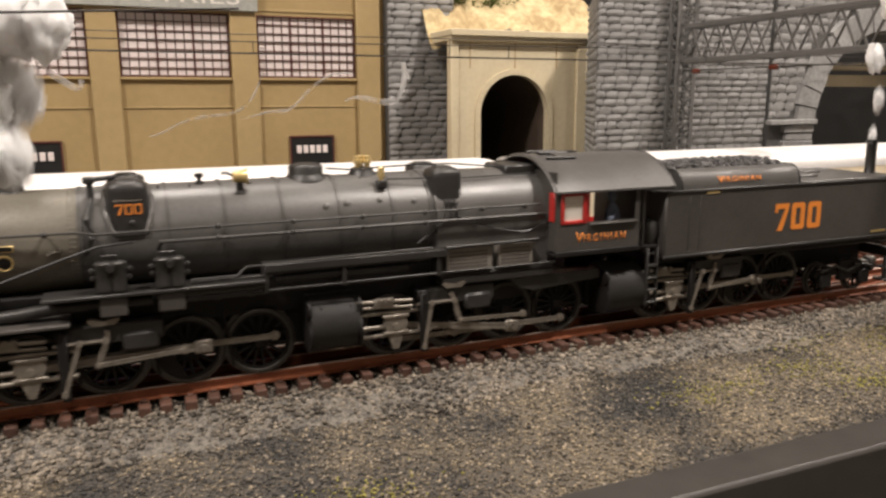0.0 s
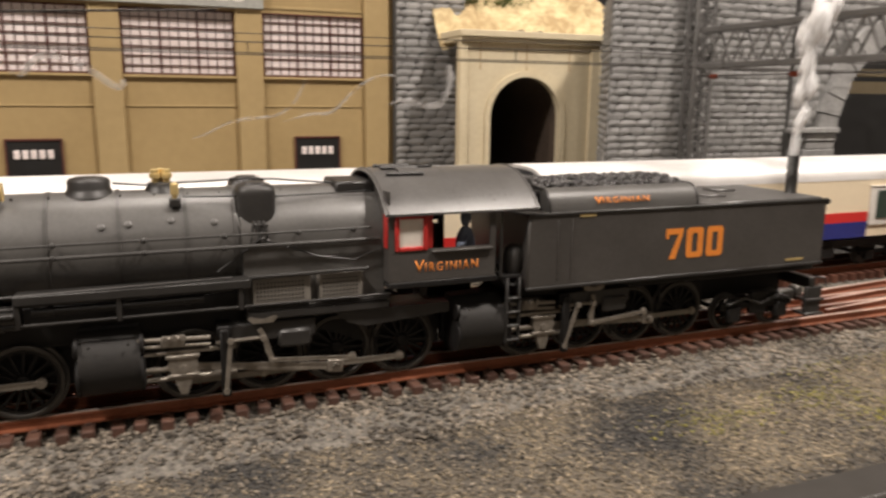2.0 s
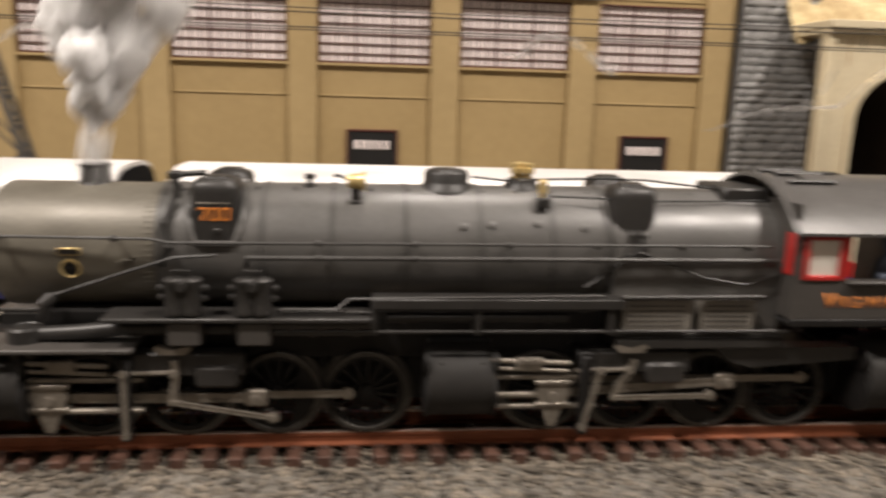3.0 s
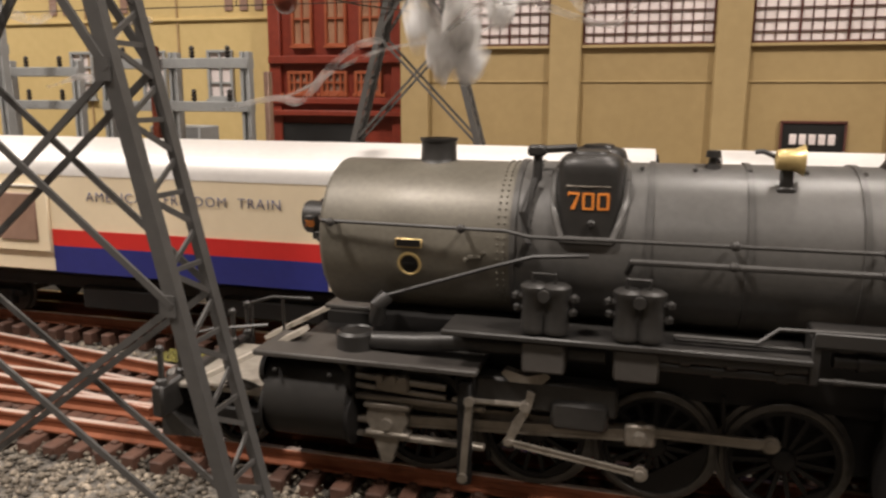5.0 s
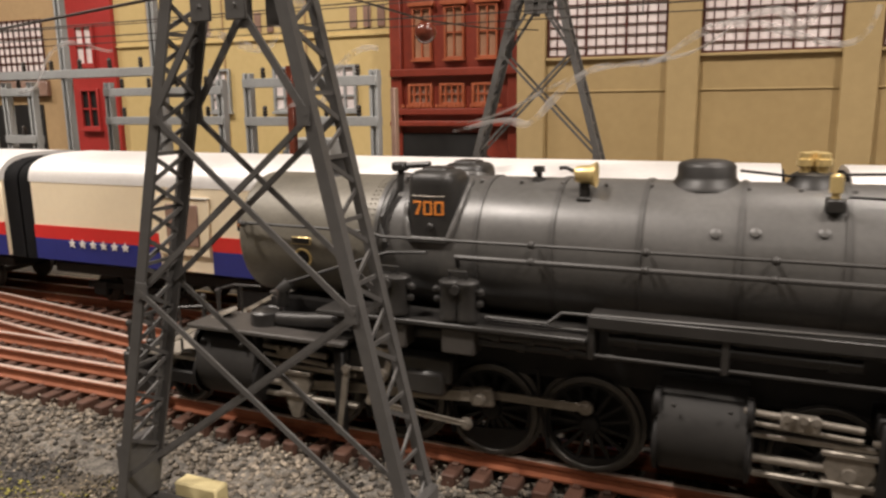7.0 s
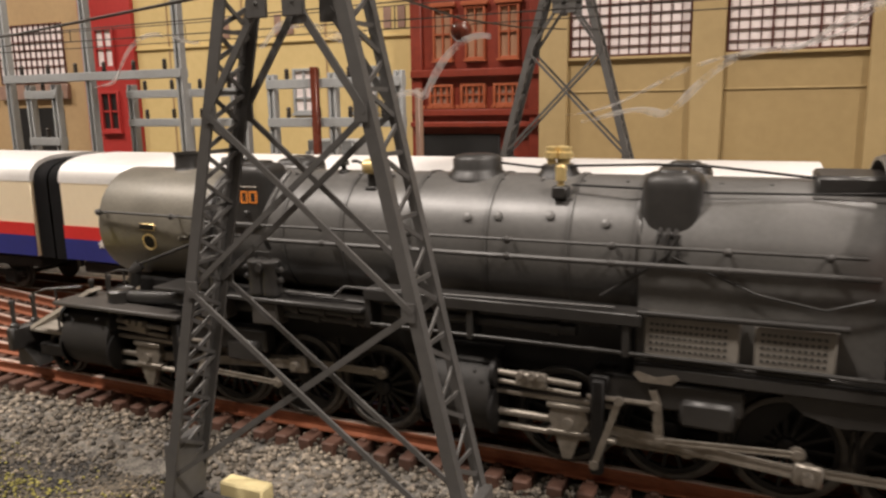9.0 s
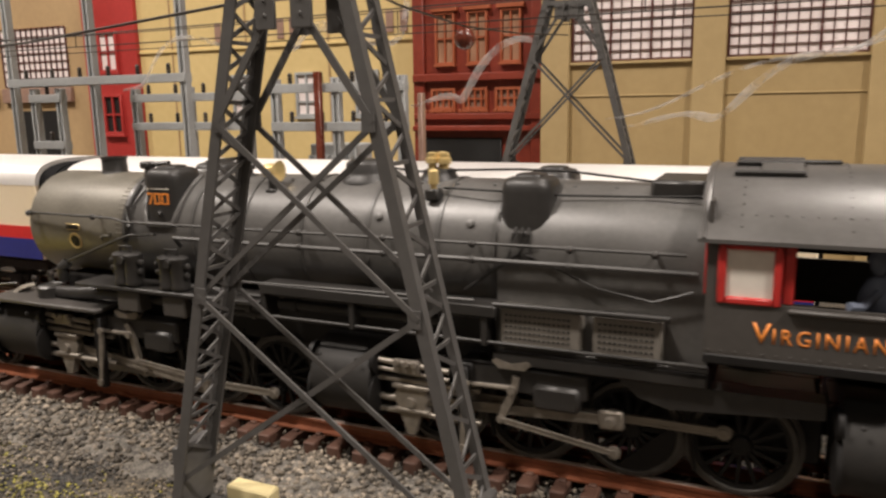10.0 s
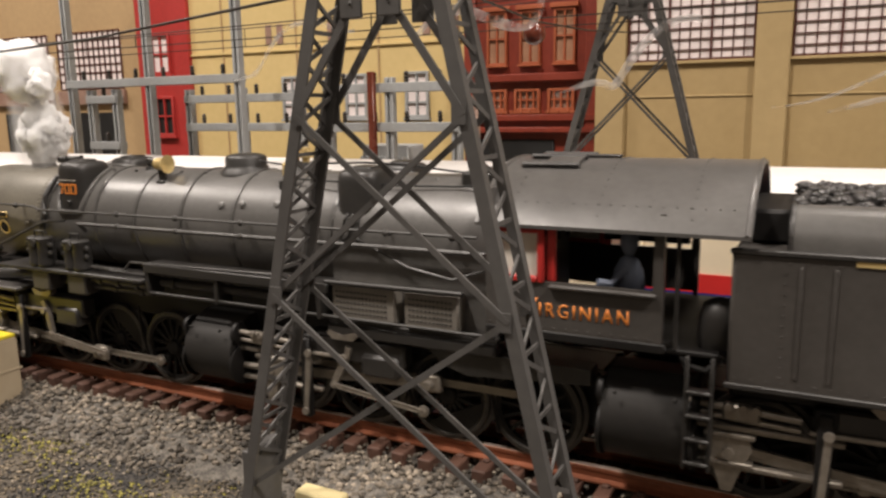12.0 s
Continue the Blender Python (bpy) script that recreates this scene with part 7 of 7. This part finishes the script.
def marker_ball():
    b = thing("marker_ball", "dark red-brown ball hung on a thin power wire", "marker ball")
    bm = B()
    bmesh.ops.create_uvsphere(bm, u_segments=20, v_segments=12, radius=0.0042, matrix=Matrix.Translation((-0.300, 0.050, 0.1330)))
    part("ball", bm, "insul", b)
    bm = B()
    pipe(bm, [(-0.284, -0.083, 0.1400), (-0.292, -0.02, 0.1372), (-0.300, 0.050, 0.1375), (-0.300, 0.120, 0.1400), (-0.298, 0.198, 0.1450)], 0.0004, 6)
    part("wire", bm, "wire", b)
    bm = B()
    pipe(bm, [(-0.2840, -0.083, 0.1330), (-0.16, -0.075, 0.1365), (0.05, -0.06, 0.150)], 0.0004, 6)
    pipe(bm, [(-0.2840, -0.083, 0.1330), (-0.40, -0.06, 0.1290), (-0.60, -0.02, 0.1285), (-0.9, 0.04, 0.140)], 0.0004, 6)
    part("power_wire", bm, "wire", b)


marker_ball()


# ---------------------------------------------------------------- substation
def substation_frame(x0, x1, y, z1, beams, posts, insulators):
    f = thing("substation_frame", "pale grey steel substation frame carrying small insulators", "substation", group="substation frames")
    for i in range(posts):
        x = x0 + (x1 - x0) * i / (posts - 1)
        bm = B()
        box(bm, x - 0.0032, x - 0.0012, y - 0.003, y + 0.003, -0.0135, z1, 0.0003)
        box(bm, x + 0.0012, x + 0.0032, y - 0.003, y + 0.003, -0.0135, z1, 0.0003)
        box(bm, x - 0.0012, x + 0.0012, y - 0.001, y + 0.001, -0.0135, z1)
        part("post", bm, "subgrey", f)
    for z in beams:
        bm = B()
        box(bm, x0 - 0.003, x1 + 0.003, y - 0.0042, y - 0.003, z - 0.0032, z + 0.0032, 0.0003)
        box(bm, x0 - 0.003, x1 + 0.003, y + 0.003, y + 0.0042, z - 0.0032, z + 0.0032, 0.0003)
        part("beam", bm, "subgrey", f)
        for k in range(insulators):
            x = x0 + (x1 - x0) * (k + 0.5) / insulators
            bm = B()
            lathe(bm, [(0.0008, 0.0), (0.0016, 0.0010), (0.0022, 0.0018), (0.0012, 0.0026), (0.0021, 0.0040), (0.0012, 0.0048), (0.0019, 0.0062), (0.0010, 0.0076), (0, 0.0080)], Matrix.Translation((x, y, z + 0.0032)), 12)
            part("insulator", bm, "wire", f, "small dark ribbed insulator")


substation_frame(-0.524, -0.421, 0.235, 0.128, (0.121, 0.094), 3, 4)
substation_frame(-0.680, -0.565, 0.255, 0.125, (0.117, 0.094), 3, 4)
substation_frame(-0.779, -0.594, 0.220, 0.215, (0.131,), 3, 6)
substation_frame(-0.758, -0.728, 0.2215, 0.126, (0.118, 0.080), 2, 1)


def transformer():
    t = thing("transformer", "small pale grey transformer with cooling fins beside the frames", "transformer")
    bm = B()
    box(bm, -0.515, -0.475, 0.262, 0.288, -0.0130, 0.080, 0.0010)
    part("tank", bm, "subgrey", t)
    for i in range(8):
        bm = B()
        x = -0.513 + 0.005 * i
        box(bm, x, x + 0.0016, 0.256, 0.262, 0.010, 0.072, 0.0003)
        part("fin", bm, "subgrey", t)
    bm = B()
    box(bm, -0.4125, -0.4090, 0.240, 0.246, -0.0130, 0.116, 0.0005)
    tagged(part("post", bm, "doorpink"), "slim rust-brown post beside the substation", "post")
    bm = B()
    box(bm, -0.486, -0.481, 0.226, 0.2305, -0.0130, 0.132, 0.0005)
    tagged(part("post", bm, "insul"), "slim rust-brown post among the substation frames", "post")


transformer()


# ---------------------------------------------------------------- smoke
PUFFS = []           # (object, rows)


def lump_mesh(seed, r, tall=1.25):
    bm = B()
    bmesh.ops.create_icosphere(bm, subdivisions=4, radius=r)
    off = Vector((seed * 7.3, seed * 3.1, seed * 5.7))
    for v in bm.verts:
        d = v.co.normalized()
        k = 1 + 0.40 * noise.noise(d * 1.6 + off) + 0.24 * noise.noise(d * 3.6 + off) + 0.08 * noise.noise(d * 8 + off)
        v.co = d * r * k
        v.co.z *= tall
    me = bpy.data.meshes.new("puff")
    bm.to_mesh(me)
    bm.free()
    me.polygons.foreach_set("use_smooth", [True] * len(me.polygons))
    return me


def burst(owner, meshes, t0, mouth, count, spread, seed, inside, last):
    """One exhaust beat: a train of puffs that leaves the stack, widens as it climbs, and drifts off."""
    rng = random.Random(seed)
    for i in range(count):
        te = t0 + last * i / count
        late = i / count
        me = meshes[min(len(meshes) - 1, int((1 - late) * len(meshes) * 0.999 + rng.uniform(-1.5, 1.5)) if late > 0.08 else 1)] if len(meshes) > 3 else rng.choice(meshes)
        ob = new("puff", me)
        lift = max(0.0, max(v.co.z for v in me.vertices) - 0.0065) * 0.8
        ob.parent = owner
        side, deep = rng.uniform(-1, 1) * spread, rng.uniform(-1, 1) * spread
        lean = rng.uniform(-0.15, 0.5) * spread
        v = 0.46 * (1 - 0.30 * late)
        turn = rng.uniform(0, 360)
        rows = []
        t = 0.0
        while t < te - 0.05:
            rows.append((t, pose(mouth[0] - rolled(t), mouth[1], inside, 0, 0, turn)))
            t += 0.25
        if te - 0.034 >= 0:
            rows.append((te - 0.034, pose(mouth[0] - rolled(te - 0.034), mouth[1], inside, 0, 0, turn)))
        x0 = mouth[0] - rolled(max(0, te))
        for a in (0.0, 0.06, 0.13, 0.22, 0.34, 0.5, 0.8, 1.3, 2.2, 4.0, 8.0, 13.0):
            s = te + a
            if s < 0:
                continue
            h = v * a / (1 + 1.1 * a) if a < 1.3 else v * 1.3 / 2.43 + 0.10 * (a - 1.3)
            w = min(1.0, a / 0.23)
            far = 1 + max(0, a - 0.5) * 0.35
            rows.append((s, pose(x0 + (side * w + lean * w * w) * far, mouth[1] + deep * w * far, min(1.25, mouth[2] + lift + h), 25 * min(a, 1) * rng.uniform(-1, 1), 20 * min(a, 1), turn + 25 * min(a, 2))))
        rows = [r for r in rows if r[0] <= 12.0]
        if rows[-1][0] < 12.0:
            rows.append((12.0, rows[-1][1]))
        if rows[0][0] > 0:
            rows.insert(0, (0.0, rows[0][1]))
        seen, clean = -1, []
        for s, m in rows:
            f = frame(s)
            if f > seen:
                clean.append((s, m))
                seen = f
        PUFFS.append((ob, clean))


BEATS = (-0.18, 0.82, 1.76, 2.69, 3.62, 4.55, 5.47, 6.41, 7.33, 8.25, 9.17, 10.10, 11.01, 11.90)


def smoke():
    sizes = (0.0042, 0.0050, 0.0060, 0.0070, 0.0080, 0.0090, 0.0100, 0.0108)
    big = [lump_mesh(k, r) for k, r in enumerate(sizes)]
    small = [lump_mesh(20 + k, 0.0022 + 0.0007 * k, 2.2) for k in range(5)]
    for me in big + small:
        me.materials.append(M["smoke"])
    a = thing("smoke_plume", "dense white smoke beating out of the locomotive stack", "smoke")
    b = thing("smoke_plume", "thin white smoke rising from the tender's exhaust", "smoke")
    for k, t0 in enumerate(BEATS):
        burst(a, big, t0, (-0.0335, 0.0, 0.0925), 40, 0.0270, 50 + k, 0.0630, 0.40)
        burst(b, small, t0 - 0.08, (0.4395, -0.0110, 0.0950), 12, 0.0060, 90 + k, 0.0550, 0.36)


HAZE = thing("smoke_haze", "thin pale wisps of old smoke hanging over the train", "smoke")


def wisp(x, y, z, length, climb, curl, thick, seed, drift=0.012):
    """A thin curling ribbon of old smoke that hangs and drifts slowly."""
    rng = random.Random(seed)
    bm = B()
    n = 26
    rows = []
    ph = rng.uniform(0, 6)
    for i in range(n + 1):
        u = i / n
        px = length * u + curl * 0.9 * math.sin(6.5 * u + ph) * (0.3 + u)
        pz = climb * u ** 1.3 + curl * 1.5 * math.sin(8 * u + ph * 1.7) * u
        py = curl * 0.6 * math.sin(4 * u + ph)
        w = thick * (0.25 + 1.2 * u * (1.15 - u)) * (1 + 0.5 * noise.noise(Vector((u * 6, seed, 0))))
        rows.append((Vector((px, py, pz)), w))
    rings = []
    for k, (p, w) in enumerate(rows):
        q = rows[min(k + 1, n)][0] - rows[max(k - 1, 0)][0]
        d = q.normalized()
        s = d.cross(Vector((0, 1, 0))).normalized()
        rings.append([bm.verts.new(p + s * (w * math.cos(a)) + Vector((0, 0.35 * w * math.sin(a), 0))) for a in (2 * math.pi * j / 8 for j in range(8))])
    for a, b in zip(rings, rings[1:]):
        for j in range(8):
            bm.faces.new((a[j], a[(j + 1) % 8], b[(j + 1) % 8], b[j]))
    o = part("wisp", bm, "wisp", HAZE, smooth=80)
    PUFFS.append((o, [(0, pose(x, y, z)), (6, pose(x + drift * 6, y, z + 0.004)), (12, pose(x + drift * 12, y, z + 0.010))]))


smoke()
for k, (wx, wy, wz, wl, wc, wq, wt) in enumerate((
        (-0.345, -0.02, 0.094, 0.045, 0.012, 0.004, 0.0016), (-0.42, 0.0, 0.100, 0.040, 0.014, 0.005, 0.0020),
        (0.105, 0.0, 0.118, 0.040, 0.012, 0.007, 0.0022), (0.06, 0.02, 0.110, 0.050, 0.018, 0.004, 0.0012),
        (-0.36, 0.02, 0.095, 0.085, 0.030, 0.003, 0.0010), (-0.30, 0.0, 0.112, 0.060, 0.014, 0.006, 0.0016),
        (-0.28, 0.03, 0.124, 0.050, 0.010, 0.007, 0.0024), (-0.48, 0.02, 0.122, 0.050, 0.012, 0.007, 0.0026),
        (-0.55, 0.0, 0.108, 0.055, 0.022, 0.005, 0.0014), (-0.22, 0.0, 0.126, 0.045, 0.012, 0.006, 0.0020),
        (-0.05, 0.03, 0.130, 0.040, 0.004, 0.007, 0.0026), (0.02, 0.0, 0.104, 0.050, 0.022, 0.003, 0.0010))):
    wisp(wx, wy, wz, wl, wc, wq, wt, 200 + k)


# ---------------------------------------------------------------- what moves
def motions():
    times = [round(0.2 * i, 1) for i in range(61)]
    train = [(t, pose(-d, 0, 0)) for t, d in ROLLED]
    walk(LOCO, train)
    walk(TENDER, train)
    for ob in CARRIED:
        walk(ob, train)
    for ob, rows in PUFFS:
        walk(ob, rows)
    for ob, f in MOVING:
        walk(ob, [(t, f(t)) for t in times])


motions()
